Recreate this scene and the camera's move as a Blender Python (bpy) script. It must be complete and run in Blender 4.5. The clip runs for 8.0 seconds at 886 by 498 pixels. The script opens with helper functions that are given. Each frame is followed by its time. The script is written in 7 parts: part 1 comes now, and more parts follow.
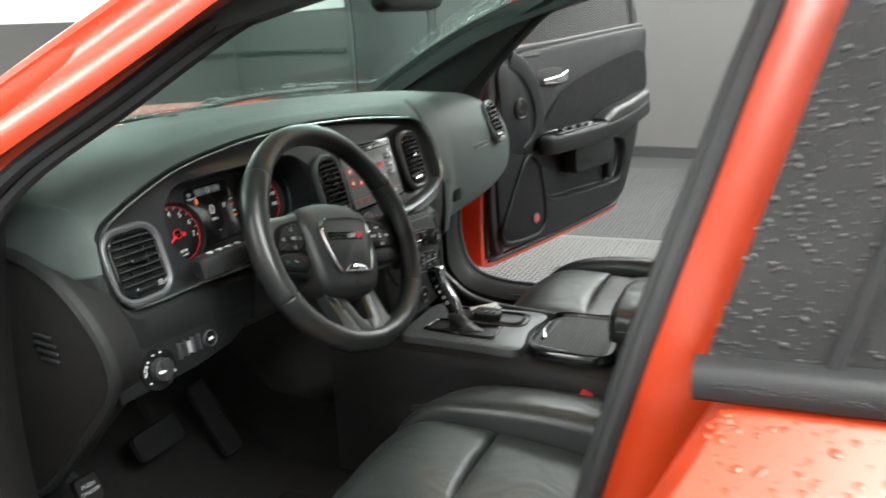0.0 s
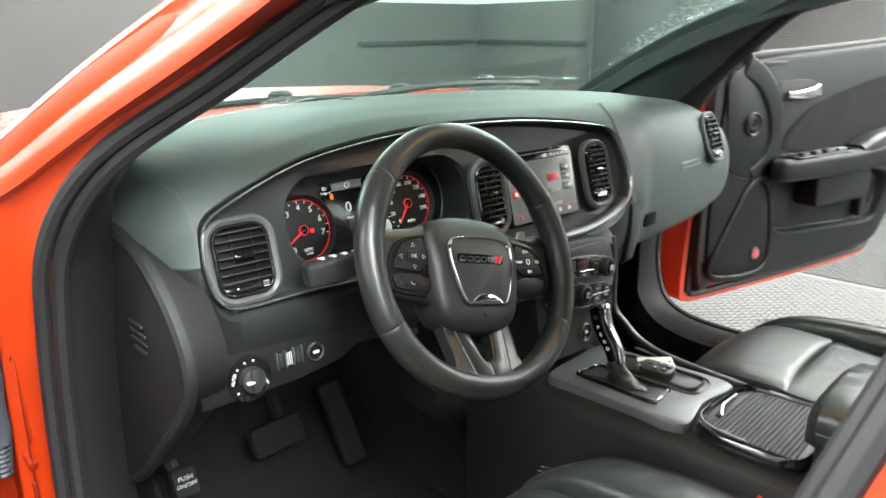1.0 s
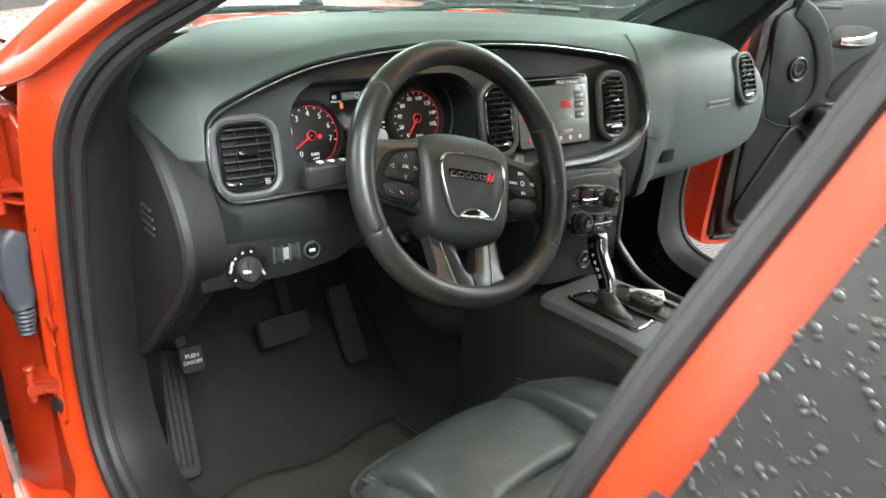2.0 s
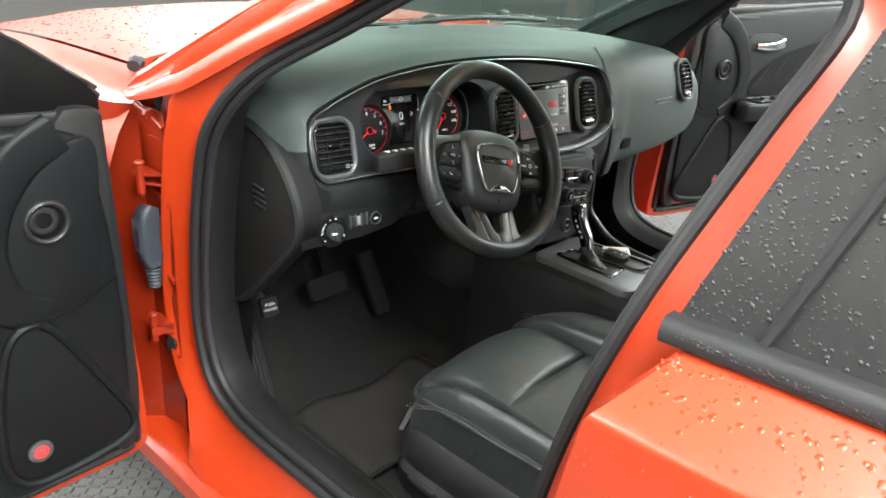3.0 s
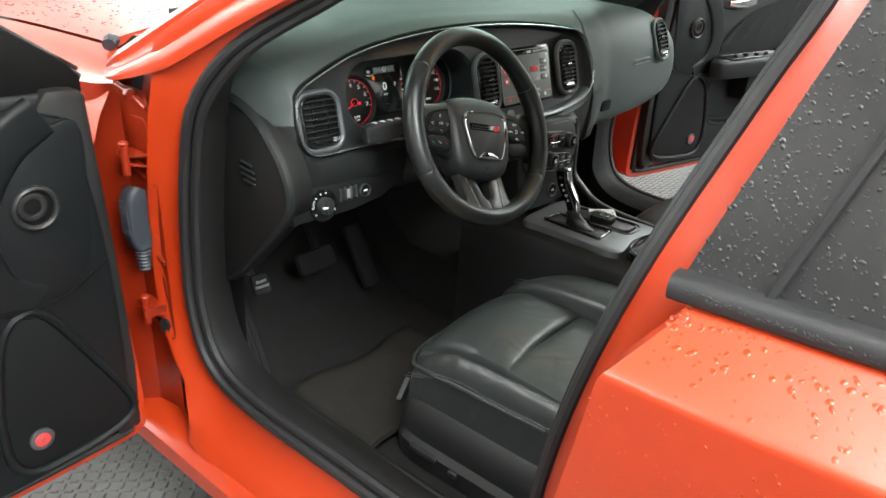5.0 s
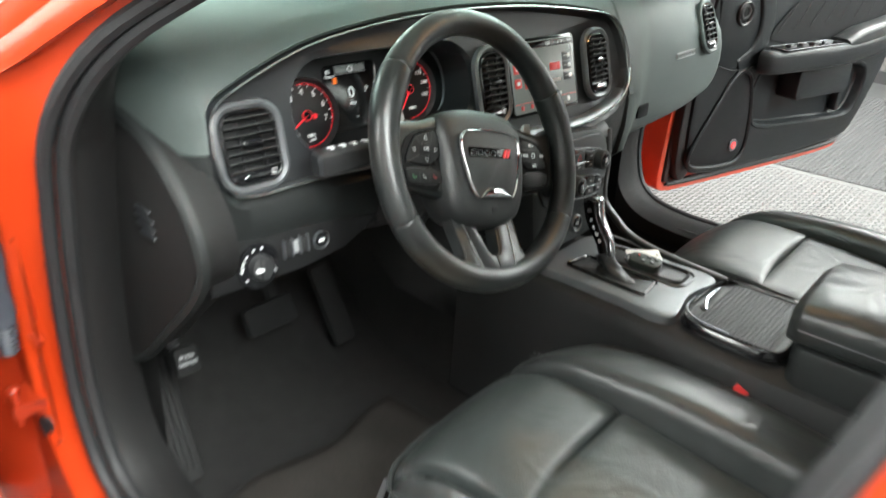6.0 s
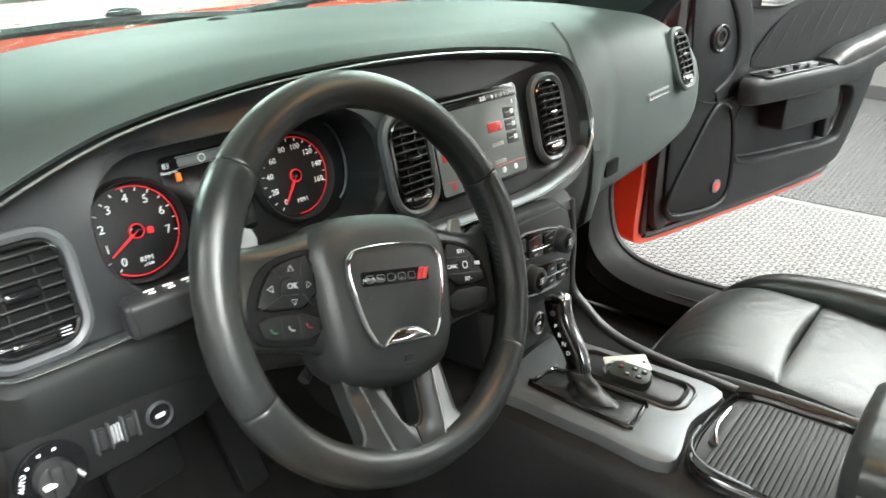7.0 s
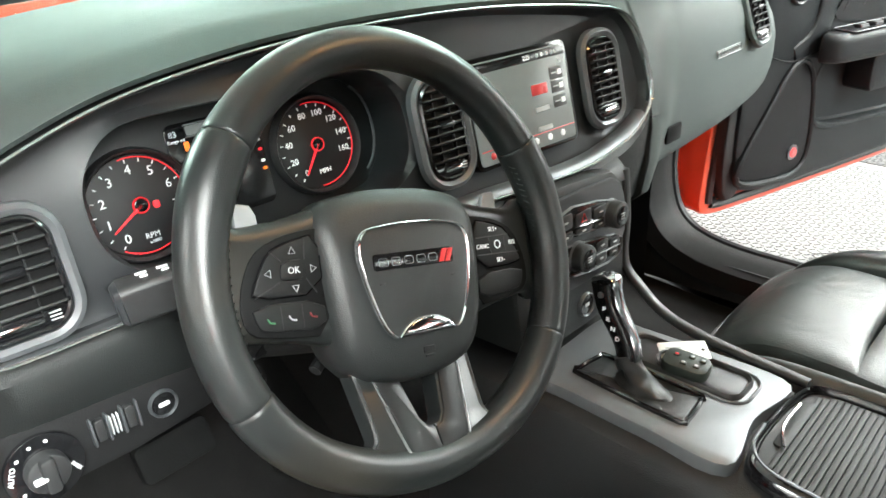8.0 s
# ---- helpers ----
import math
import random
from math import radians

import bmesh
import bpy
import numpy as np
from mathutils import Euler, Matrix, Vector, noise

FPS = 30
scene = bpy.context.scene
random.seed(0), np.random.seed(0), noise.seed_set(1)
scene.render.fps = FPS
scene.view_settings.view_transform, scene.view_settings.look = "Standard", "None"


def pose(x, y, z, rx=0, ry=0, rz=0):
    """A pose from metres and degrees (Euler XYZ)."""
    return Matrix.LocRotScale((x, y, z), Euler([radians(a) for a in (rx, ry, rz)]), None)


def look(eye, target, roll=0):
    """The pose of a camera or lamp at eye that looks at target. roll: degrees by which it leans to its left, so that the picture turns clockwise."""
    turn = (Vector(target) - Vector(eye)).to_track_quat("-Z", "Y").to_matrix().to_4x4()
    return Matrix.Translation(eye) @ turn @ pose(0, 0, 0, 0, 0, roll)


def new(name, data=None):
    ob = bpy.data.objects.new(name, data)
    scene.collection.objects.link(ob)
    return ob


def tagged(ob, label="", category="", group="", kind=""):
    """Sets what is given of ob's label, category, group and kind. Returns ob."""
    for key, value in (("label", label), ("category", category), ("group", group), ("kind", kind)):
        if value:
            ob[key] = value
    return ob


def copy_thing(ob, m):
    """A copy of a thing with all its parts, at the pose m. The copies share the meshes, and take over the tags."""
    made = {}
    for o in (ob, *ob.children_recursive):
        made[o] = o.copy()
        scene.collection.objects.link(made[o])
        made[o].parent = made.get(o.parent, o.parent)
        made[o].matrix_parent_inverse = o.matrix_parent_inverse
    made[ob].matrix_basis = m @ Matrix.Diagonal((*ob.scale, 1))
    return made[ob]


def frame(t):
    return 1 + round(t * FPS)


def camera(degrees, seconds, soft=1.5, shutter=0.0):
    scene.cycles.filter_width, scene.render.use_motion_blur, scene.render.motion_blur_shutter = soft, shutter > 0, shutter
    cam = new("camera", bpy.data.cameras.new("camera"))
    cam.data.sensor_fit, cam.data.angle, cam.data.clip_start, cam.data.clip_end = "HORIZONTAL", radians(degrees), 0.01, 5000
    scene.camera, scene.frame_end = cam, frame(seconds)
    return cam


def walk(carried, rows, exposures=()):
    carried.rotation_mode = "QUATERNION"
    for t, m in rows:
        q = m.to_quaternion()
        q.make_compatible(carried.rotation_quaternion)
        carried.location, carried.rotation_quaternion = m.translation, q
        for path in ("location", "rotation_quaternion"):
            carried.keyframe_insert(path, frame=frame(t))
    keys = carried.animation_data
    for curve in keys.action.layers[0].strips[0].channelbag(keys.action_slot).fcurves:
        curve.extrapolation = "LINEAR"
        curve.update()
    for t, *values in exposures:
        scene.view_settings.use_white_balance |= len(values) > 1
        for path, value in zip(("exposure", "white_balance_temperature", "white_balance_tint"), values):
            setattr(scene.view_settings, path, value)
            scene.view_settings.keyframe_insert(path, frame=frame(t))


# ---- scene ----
cam = camera(61.2, 8.0, soft=1.5, shutter=0.5)
POWER, WHEEL_TURN = 112.0, -15.5
PATH = [
    (0, (-1.357, -0.605, 1.201), (0.367, 0.232, 0.63), -3.7),
    (0.5, (-1.24, -0.527, 1.18), (0.37, 0.475, 0.545), -3.3),
    (1, (-1.119, -0.587, 1.19), (0.276, 0.728, 0.622), -0.4),
    (1.5, (-1.077, -0.659, 1.199), (0.21, 0.752, 0.605), 1.4),
    (2, (-1.095, -0.686, 1.19), (0.159, 0.676, 0.435), 3.3),
    (2.2, (-1.163, -0.737, 1.197), (0.127, 0.604, 0.463), 4.6),
    (3.3, (-1.539, -0.834, 1.307), (-0.139, 0.352, 0.512), 3.8),
    (3.5, (-1.555, -0.846, 1.305), (-0.136, 0.324, 0.519), 3.5),
    (4, (-1.58, -0.842, 1.298), (-0.168, 0.324, 0.494), 2.4),
    (4.5, (-1.573, -0.819, 1.295), (-0.176, 0.344, 0.463), 2.2),
    (4.7, (-1.561, -0.81, 1.292), (-0.153, 0.339, 0.456), 2.6),
    (5.8, (-1.232, -0.625, 1.251), (0.117, 0.546, 0.35), 3.4),
    (6, (-1.159, -0.531, 1.214), (0.224, 0.616, 0.334), 2.7),
    (6.5, (-0.988, -0.398, 1.205), (0.475, 0.697, 0.393), 1.4),
    (7, (-0.84, -0.373, 1.191), (0.602, 0.75, 0.38), -0.2),
    (7.5, (-0.783, -0.346, 1.176), (0.592, 0.825, 0.316), -2.1),
    (8, (-0.758, -0.351, 1.169), (0.542, 0.879, 0.277), -2.1),
]
EXPOSURES = [(0.0, 0.1), (0.5, 0.55), (1.0, 0.82), (2.2, 0.87), (3.3, 0.24), (4.7, 0.02), (5.8, 0.66), (6.5, 0.98), (7.0, 0.99), (8.0, 1.35)]
walk(cam, [(t, look(eye, target, roll)) for t, eye, target, roll in PATH], EXPOSURES)

# ---- world, lamps and exposure ----
def sky_and_lamps():
    w = bpy.data.worlds.new("world")
    scene.world = w
    w.use_nodes = True
    bg = w.node_tree.nodes["Background"]
    bg.inputs[0].default_value = (0.9, 0.95, 1.0, 1)
    bg.inputs[1].default_value = 0.25


sky_and_lamps()

# ---- small tools ----
HOME = {}


def mat4(o, x, y):
    """A frame at o whose local x and y run along the given ways; z is their cross product."""
    x = Vector(x).normalized()
    z = x.cross(Vector(y)).normalized()
    y = z.cross(x)
    return Matrix(((x.x, y.x, z.x, o[0]), (x.y, y.y, z.y, o[1]), (x.z, y.z, z.z, o[2]), (0, 0, 0, 1)))


def thing(name, at, label, category, group="", kind=""):
    ob = new(name)
    ob.empty_display_size = 0.05
    ob.location = at
    HOME[ob.name] = Vector(at)
    return tagged(ob, label, category, group, kind)


def part(name, bm, material, parent=None, label="", flat=False, at=None):
    """Links a bmesh given in world places as one mesh object under parent."""
    me = bpy.data.meshes.new(name)
    home = HOME[parent.name] if parent else Vector(at or (0, 0, 0))
    bmesh.ops.translate(bm, verts=bm.verts, vec=-home)
    bmesh.ops.recalc_face_normals(bm, faces=bm.faces)
    for f in bm.faces:
        f.smooth = not flat
    if not flat:
        for e in bm.edges:
            if len(e.link_faces) == 2 and e.calc_face_angle(0) > 0.7:
                e.smooth = False
    bm.to_mesh(me)
    bm.free()
    me.materials.append(material)
    ob = new(name, me)
    if parent:
        ob.parent = parent
    else:
        ob.location = home
    HOME[ob.name] = home
    if label:
        ob["label"] = label
    return ob


def hub(name, parent, label=""):
    """An Empty part that holds parts of its own."""
    ob = new(name)
    ob.empty_display_size = 0.03
    ob.parent = parent
    HOME[ob.name] = HOME[parent.name]
    if label:
        ob["label"] = label
    return ob


def cr(pts, n=8, closed=False):
    """A smooth line through pts, n steps a span."""
    p = [Vector(q) for q in pts]
    m = len(p)
    out = []
    for i in range(m if closed else m - 1):
        if closed:
            a, b, c, d = p[i - 1], p[i], p[(i + 1) % m], p[(i + 2) % m]
        else:
            b, c = p[i], p[i + 1]
            a = p[i - 1] if i else b * 2 - c
            d = p[i + 2] if i + 2 < m else c * 2 - b
        for k in range(n):
            t = k / n
            out.append(0.5 * ((2 * b) + (c - a) * t + (2 * a - 5 * b + 4 * c - d) * t * t + (3 * b - a - 3 * c + d) * t ** 3))
    if not closed:
        out.append(p[-1].copy())
    return out


def soften(pts, turns=2):
    """Cuts the corners of a closed outline."""
    p = [Vector((q[0], q[1])) for q in pts]
    for _ in range(turns):
        p = [v for i in range(len(p)) for v in (p[i] * 0.75 + p[(i + 1) % len(p)] * 0.25, p[i] * 0.25 + p[(i + 1) % len(p)] * 0.75)]
    return [(v.x, v.y) for v in p]


def table(pairs):
    """A smooth function through (x, value) pairs."""
    xs, vs = [p[0] for p in pairs], [p[1] for p in pairs]

    def f(x):
        if x <= xs[0]:
            return vs[0]
        if x >= xs[-1]:
            return vs[-1]
        for i in range(len(xs) - 1):
            if x <= xs[i + 1]:
                t = (x - xs[i]) / (xs[i + 1] - xs[i])
                m0 = (vs[i + 1] - vs[max(i - 1, 0)]) / (xs[i + 1] - xs[max(i - 1, 0)]) * (xs[i + 1] - xs[i])
                j = min(i + 2, len(xs) - 1)
                m1 = (vs[j] - vs[i]) / (xs[j] - xs[i]) * (xs[i + 1] - xs[i])
                return (2 * t ** 3 - 3 * t * t + 1) * vs[i] + (t ** 3 - 2 * t * t + t) * m0 + (3 * t * t - 2 * t ** 3) * vs[i + 1] + (t ** 3 - t * t) * m1
    return f


def loft(rings, ring_closed=True, caps=True, loop=False, bm=None):
    bm = bm or bmesh.new()
    rows = [[bm.verts.new(p) for p in r] for r in rings]
    n = len(rows[0])
    for i in range(len(rows) if loop else len(rows) - 1):
        a, b = rows[i], rows[(i + 1) % len(rows)]
        for k in range(n if ring_closed else n - 1):
            bm.faces.new((a[k], a[(k + 1) % n], b[(k + 1) % n], b[k]))
    if caps and ring_closed and not loop:
        bm.faces.new(rows[0])
        bm.faces.new(rows[-1])
    return bm


def sweep(path, profile, up=(0, 0, 1), closed=False, caps=True, bm=None):
    """Carries a closed profile of (sideways, upward) pairs along path. profile may be a function of the share of the way."""
    path = [Vector(p) for p in path]
    rings = []
    n = len(path)
    for i, p in enumerate(path):
        a = path[i - 1] if (closed or i) else p
        b = path[(i + 1) % n] if (closed or i < n - 1) else p
        t = (b - a).normalized()
        s = t.cross(Vector(up))
        s = s.normalized() if s.length > 1e-5 else Vector((1, 0, 0))
        u = s.cross(t).normalized()
        prof = profile(i / max(n - 1, 1)) if callable(profile) else profile
        rings.append([p + s * x + u * y for x, y in prof])
    return loft(rings, caps=caps, loop=closed, bm=bm)


def circle(r, n=10, ry=None, a0=0.0):
    return [(r * math.cos(a0 + math.tau * k / n), (ry or r) * math.sin(a0 + math.tau * k / n)) for k in range(n)]


def tube(path, r, n=8, closed=False, up=(0, 0, 1), ry=None, bm=None):
    return sweep(path, circle(r, n, ry), up, closed, bm=bm)


def rrect(w, h, r, n=4, cx=0.0, cy=0.0):
    out = []
    for sx, sy, a in ((1, 1, 0), (-1, 1, 90), (-1, -1, 180), (1, -1, 270)):
        for k in range(n + 1):
            t = radians(a + 90 * k / n)
            out.append((cx + sx * (w / 2 - r) + r * math.cos(t), cy + sy * (h / 2 - r) + r * math.sin(t)))
    return out


def grow(line, d):
    """A closed outline of (a, b) moved outward by d (counter-clockwise)."""
    n = len(line)
    out = []
    for i in range(n):
        (ax, ay), (bx, by) = line[i - 1][:2], line[(i + 1) % n][:2]
        tx, ty = bx - ax, by - ay
        k = math.hypot(tx, ty) or 1
        out.append((line[i][0] + ty / k * d, line[i][1] - tx / k * d))
    return out


def plate(line, M, depth, edge=0.0015, bm=None, back=0.0):
    """A slab over an outline, from height back to depth over the frame M, its upper rim rounded."""
    inner = grow(line, -edge)
    levels = [(line, back), (line, depth - edge), (grow(line, -edge * 0.3), depth - edge * 0.3), (inner, depth)]
    return loft([[M @ Vector((a, b, c)) for a, b in l] for l, c in levels], bm=bm)


def holed_plate(line, hole, M, depth, edge, back, sink):
    """A plate with a hollow of depth sink let into its face over the outline hole."""
    levels = [(line, back), (line, depth - edge), (grow(line, -edge * 0.3), depth - edge * 0.3), (grow(line, -edge), depth)]
    bm = loft([[M @ Vector((a, b, c)) for a, b in l] for l, c in levels], caps=False)
    ends = []
    for loop in (levels[-1][0], hole):
        vs = [bm.verts.new(M @ Vector((a, b, depth))) for a, b in loop]
        ends += [bm.edges.new((vs[k - 1], vs[k])) for k in range(len(vs))]
    bmesh.ops.triangle_fill(bm, use_beauty=True, edges=ends, normal=M.to_3x3() @ Vector((0, 0, 1)))
    walls = [(hole, depth), (grow(hole, -0.003), depth - 0.004), (grow(hole, -0.005), depth - sink + 0.006), (grow(hole, -0.011), depth - sink)]
    loft([[M @ Vector((a, b, c)) for a, b in reversed(l)] for l, c in reversed(walls)], caps=False, bm=bm)
    floor = [bm.verts.new(M @ Vector((a, b, depth - sink))) for a, b in walls[-1][0]]
    bm.faces.new(floor)
    bmesh.ops.remove_doubles(bm, verts=bm.verts, dist=0.00005)
    return bm


def slab(M, w, h, d, edge=0.002, r=0.004, cx=0.0, cy=0.0, bm=None, back=0.0):
    return plate(rrect(w, h, min(r, w / 2.01, h / 2.01), 3, cx, cy), M, d, edge, bm, back)


def rim(line, M, width, height, inset=0.0, bm=None):
    """A raised rim of half-round section along an outline in the frame M."""
    prof = [(0, 0), (width * 0.12, height * 0.7), (width * 0.5, height), (width * 0.88, height * 0.7), (width, 0)]
    rings = []
    for d, c in prof:
        rings.append([M @ Vector((a, b, c - inset)) for a, b in grow(line, d)])
    return loft(rings, caps=False, bm=bm)


def disc(M, r, h, n=24, edge=0.001, bm=None, cx=0.0, cy=0.0, back=0.0):
    return plate([(cx + r * math.cos(math.tau * k / n), cy + r * math.sin(math.tau * k / n)) for k in range(n)], M, h, edge, bm, back)


def dome(c, rx, ry, rz, n=12, m=7, bm=None):
    rings = []
    for i in range(1, m):
        t = math.pi * i / m
        rings.append([(c[0] + rx * math.sin(t) * math.cos(math.tau * k / n), c[1] + ry * math.sin(t) * math.sin(math.tau * k / n), c[2] + rz * math.cos(t)) for k in range(n)])
    return loft(rings, bm=bm)


def text(name, words, size, M, material, parent, wide=1.0, depth=0.0004):
    cu = bpy.data.curves.new(name, "FONT")
    cu.body, cu.size, cu.align_x, cu.align_y, cu.extrude, cu.resolution_u = words, size, "CENTER", "CENTER", depth, 2
    tmp = bpy.data.objects.new(name, cu)
    me = bpy.data.meshes.new_from_object(tmp)
    bpy.data.objects.remove(tmp)
    bpy.data.curves.remove(cu)
    me.transform(Matrix.Translation(-HOME[parent.name]) @ M @ Matrix.Diagonal((wide, 1, 1, 1)))
    me.materials.clear()
    me.materials.append(material)
    ob = new(name, me)
    ob.parent = parent
    HOME[ob.name] = HOME[parent.name]
    return ob


# ---- materials ----
def material(name, colour, rough=0.5, metal=0.0, vary=0.12, scale=8.0, bump=0.0, bump_scale=300.0, coat=0.0, spec=0.5, coat_rough=0.12, rough_vary=0.08, emit=0.0, warm_patch=0.0, kind="noise", wrinkle=0.0):
    m = bpy.data.materials.new(name)
    m.use_nodes = True
    nt = m.node_tree
    bs = nt.nodes["Principled BSDF"]
    co = nt.nodes.new("ShaderNodeTexCoord")

    def noise_at(s, detail=4.0):
        t = nt.nodes.new("ShaderNodeTexNoise")
        t.inputs["Scale"].default_value, t.inputs["Detail"].default_value = s, detail
        nt.links.new(co.outputs["Object"], t.inputs["Vector"])
        return t

    big, fine = noise_at(scale), noise_at(scale * 14)
    mix = nt.nodes.new("ShaderNodeMath")
    mix.operation = "MULTIPLY_ADD"
    mix.inputs[1].default_value, mix.inputs[2].default_value = 0.6, 0.2
    nt.links.new(big.outputs["Fac"], mix.inputs[0])
    add = nt.nodes.new("ShaderNodeMath")
    add.operation = "MULTIPLY_ADD"
    add.inputs[1].default_value = 0.4
    nt.links.new(fine.outputs["Fac"], add.inputs[0])
    nt.links.new(mix.outputs[0], add.inputs[2])
    ramp = nt.nodes.new("ShaderNodeValToRGB")
    lo = [c * (1 - vary) for c in colour]
    hi = [min(1, c * (1 + vary)) for c in colour]
    ramp.color_ramp.elements[0].position, ramp.color_ramp.elements[1].position = 0.3, 0.85
    ramp.color_ramp.elements[0].color, ramp.color_ramp.elements[1].color = (*lo, 1), (*hi, 1)
    nt.links.new(add.outputs[0], ramp.inputs[0])
    # brownish patches in the colour, standing in for warm lamp reflections
    if warm_patch:
        spots = noise_at(5.5, 2.0)
        fade = nt.nodes.new("ShaderNodeMapRange")
        fade.inputs[1].default_value, fade.inputs[2].default_value, fade.inputs[4].default_value = 0.56, 0.74, warm_patch
        nt.links.new(spots.outputs["Fac"], fade.inputs[0])
        warm_mix = nt.nodes.new("ShaderNodeMix")
        warm_mix.data_type = "RGBA"
        nt.links.new(fade.outputs[0], warm_mix.inputs[0])
        nt.links.new(ramp.outputs[0], warm_mix.inputs[6])
        warm_mix.inputs[7].default_value = (0.13, 0.085, 0.045, 1)
        nt.links.new(warm_mix.outputs[2], bs.inputs["Base Color"])
    else:
        nt.links.new(ramp.outputs[0], bs.inputs["Base Color"])
    rr = nt.nodes.new("ShaderNodeMapRange")
    rr.inputs[3].default_value, rr.inputs[4].default_value = max(0.02, rough - rough_vary), min(1, rough + rough_vary)
    nt.links.new(big.outputs["Fac"], rr.inputs[0])
    nt.links.new(rr.outputs[0], bs.inputs["Roughness"])
    bs.inputs["Metallic"].default_value = metal
    bs.inputs["Specular IOR Level"].default_value = spec
    bs.inputs["Coat Weight"].default_value = coat
    bs.inputs["Coat Roughness"].default_value = coat_rough
    if emit:
        bs.inputs["Emission Color"].default_value = (*colour, 1)
        bs.inputs["Emission Strength"].default_value = emit
    if bump:
        if kind == "cells":
            b = nt.nodes.new("ShaderNodeTexVoronoi")
            b.inputs["Scale"].default_value = bump_scale
            nt.links.new(co.outputs["Object"], b.inputs["Vector"])
            src = b.outputs["Distance"]
        else:
            src = noise_at(bump_scale, 3.0).outputs["Fac"]
        bp = nt.nodes.new("ShaderNodeBump")
        bp.inputs["Strength"].default_value, bp.inputs["Distance"].default_value = bump, 0.001
        nt.links.new(src, bp.inputs["Height"])
        nt.links.new(bp.outputs[0], bs.inputs["Normal"])
        if wrinkle:
            soft = noise_at(11.0, 1.5)
            soft.inputs["Distortion"].default_value = 1.4
            crease = nt.nodes.new("ShaderNodeBump")
            crease.inputs["Strength"].default_value, crease.inputs["Distance"].default_value = wrinkle, 0.012
            nt.links.new(soft.outputs["Fac"], crease.inputs["Height"])
            nt.links.new(crease.outputs[0], bp.inputs["Normal"])
    return m


def pane_material(name, tint, gloss):
    """A thin tinted pane: it lets light straight through and mirrors a little at a slant."""
    m = bpy.data.materials.new(name)
    m.use_nodes = True
    nt = m.node_tree
    nt.nodes.remove(nt.nodes["Principled BSDF"])
    clear, shine, mix, fr, k = [nt.nodes.new("ShaderNode" + n) for n in ("BsdfTransparent", "BsdfGlossy", "MixShader", "Fresnel", "Math")]
    clear.inputs[0].default_value = (*tint, 1)
    shine.inputs["Roughness"].default_value = 0.03
    fr.inputs[0].default_value = 1.45
    k.operation = "MULTIPLY"
    k.inputs[1].default_value = gloss
    nt.links.new(fr.outputs[0], k.inputs[0])
    nt.links.new(k.outputs[0], mix.inputs[0])
    nt.links.new(clear.outputs[0], mix.inputs[1])
    nt.links.new(shine.outputs[0], mix.inputs[2])
    nt.links.new(mix.outputs[0], nt.nodes["Material Output"].inputs[0])
    return m


PAINT = material("orange_paint", (0.47, 0.037, 0.0048), 0.40, 0.0, 0.05, 3.0, 0.04, 900.0, coat=0.85, spec=0.55, coat_rough=0.26)
# Body orange at about half strength: shade of the hinge recess put in the colour.
PAINT_SHADED = material("shaded_orange_paint", (0.25, 0.019, 0.004), 0.38, 0.0, 0.12, 9.0, 0.06, 500.0, coat=0.35)
DASH = material("dash_soft_plastic", (0.062, 0.0755, 0.0722), 0.54, 0.0, 0.10, 5.0, 0.20, 900.0, kind="cells", spec=0.31)
DASH_LOW = material("lower_dash_plastic", (0.0118, 0.0132, 0.0132), 0.50, 0.0, 0.12, 6.0, 0.25, 950.0, kind="cells", spec=0.34)
BEZEL = material("satin_graphite_plastic", (0.0190, 0.0203, 0.0225), 0.38, 0.0, 0.10, 7.0, 0.05, 900.0)
SILVER = material("satin_silver_plastic", (0.14, 0.147, 0.155), 0.40, 0.7, 0.08, 12.0, 0.05, 1200.0)
VENTRIM = material("grey_satin_plastic", (0.105, 0.109, 0.116), 0.38, 0.3, 0.08, 10.0, 0.05, 900.0)
BRIGHT = material("satin_bright_trim", (0.50, 0.51, 0.52), 0.24, 0.9, 0.04, 20.0)
CHROME = material("chrome", (0.82, 0.83, 0.84), 0.10, 1.0, 0.04, 20.0, rough_vary=0.05)
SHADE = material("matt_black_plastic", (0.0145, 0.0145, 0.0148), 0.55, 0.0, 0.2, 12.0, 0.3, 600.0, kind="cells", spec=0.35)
BLACK = material("black_plastic", (0.023, 0.0232, 0.024), 0.42, 0.0, 0.2, 12.0, 0.25, 700.0, spec=0.4)
GLOSS = material("piano_black", (0.008, 0.008, 0.009), 0.12, 0.0, 0.1, 10.0, coat=0.3)
TRIM = material("charcoal_door_trim", (0.0070, 0.0086, 0.0096), 0.47, 0.0, 0.12, 6.0, 0.25, 900.0, kind="cells", spec=0.24)
CLOTH = material("stitched_door_cloth", (0.0055, 0.0060, 0.0066), 0.75, 0.0, 0.15, 10.0, 0.5, 900.0, spec=0.2)
LEATHER = material("black_seat_leather", (0.029, 0.032, 0.0315), 0.35, 0.0, 0.16, 7.0, 0.12, 650.0, kind="cells", spec=0.5, rough_vary=0.03, wrinkle=0.35)
WHEEL_L = material("warm_patched_wheel_leather", (0.0115, 0.0130, 0.0130), 0.33, 0.0, 0.18, 9.0, 0.08, 900.0, kind="cells", spec=0.55, warm_patch=0.16)
PAD = material("grained_airbag_skin", (0.0155, 0.0168, 0.0170), 0.42, 0.0, 0.12, 9.0, 0.16, 900.0, kind="cells", spec=0.50)
KEY_SKIN = material("matt_key_plastic", (0.0085, 0.0087, 0.009), 0.5, 0.0, 0.1, 12.0, 0.1, 900.0, spec=0.22)
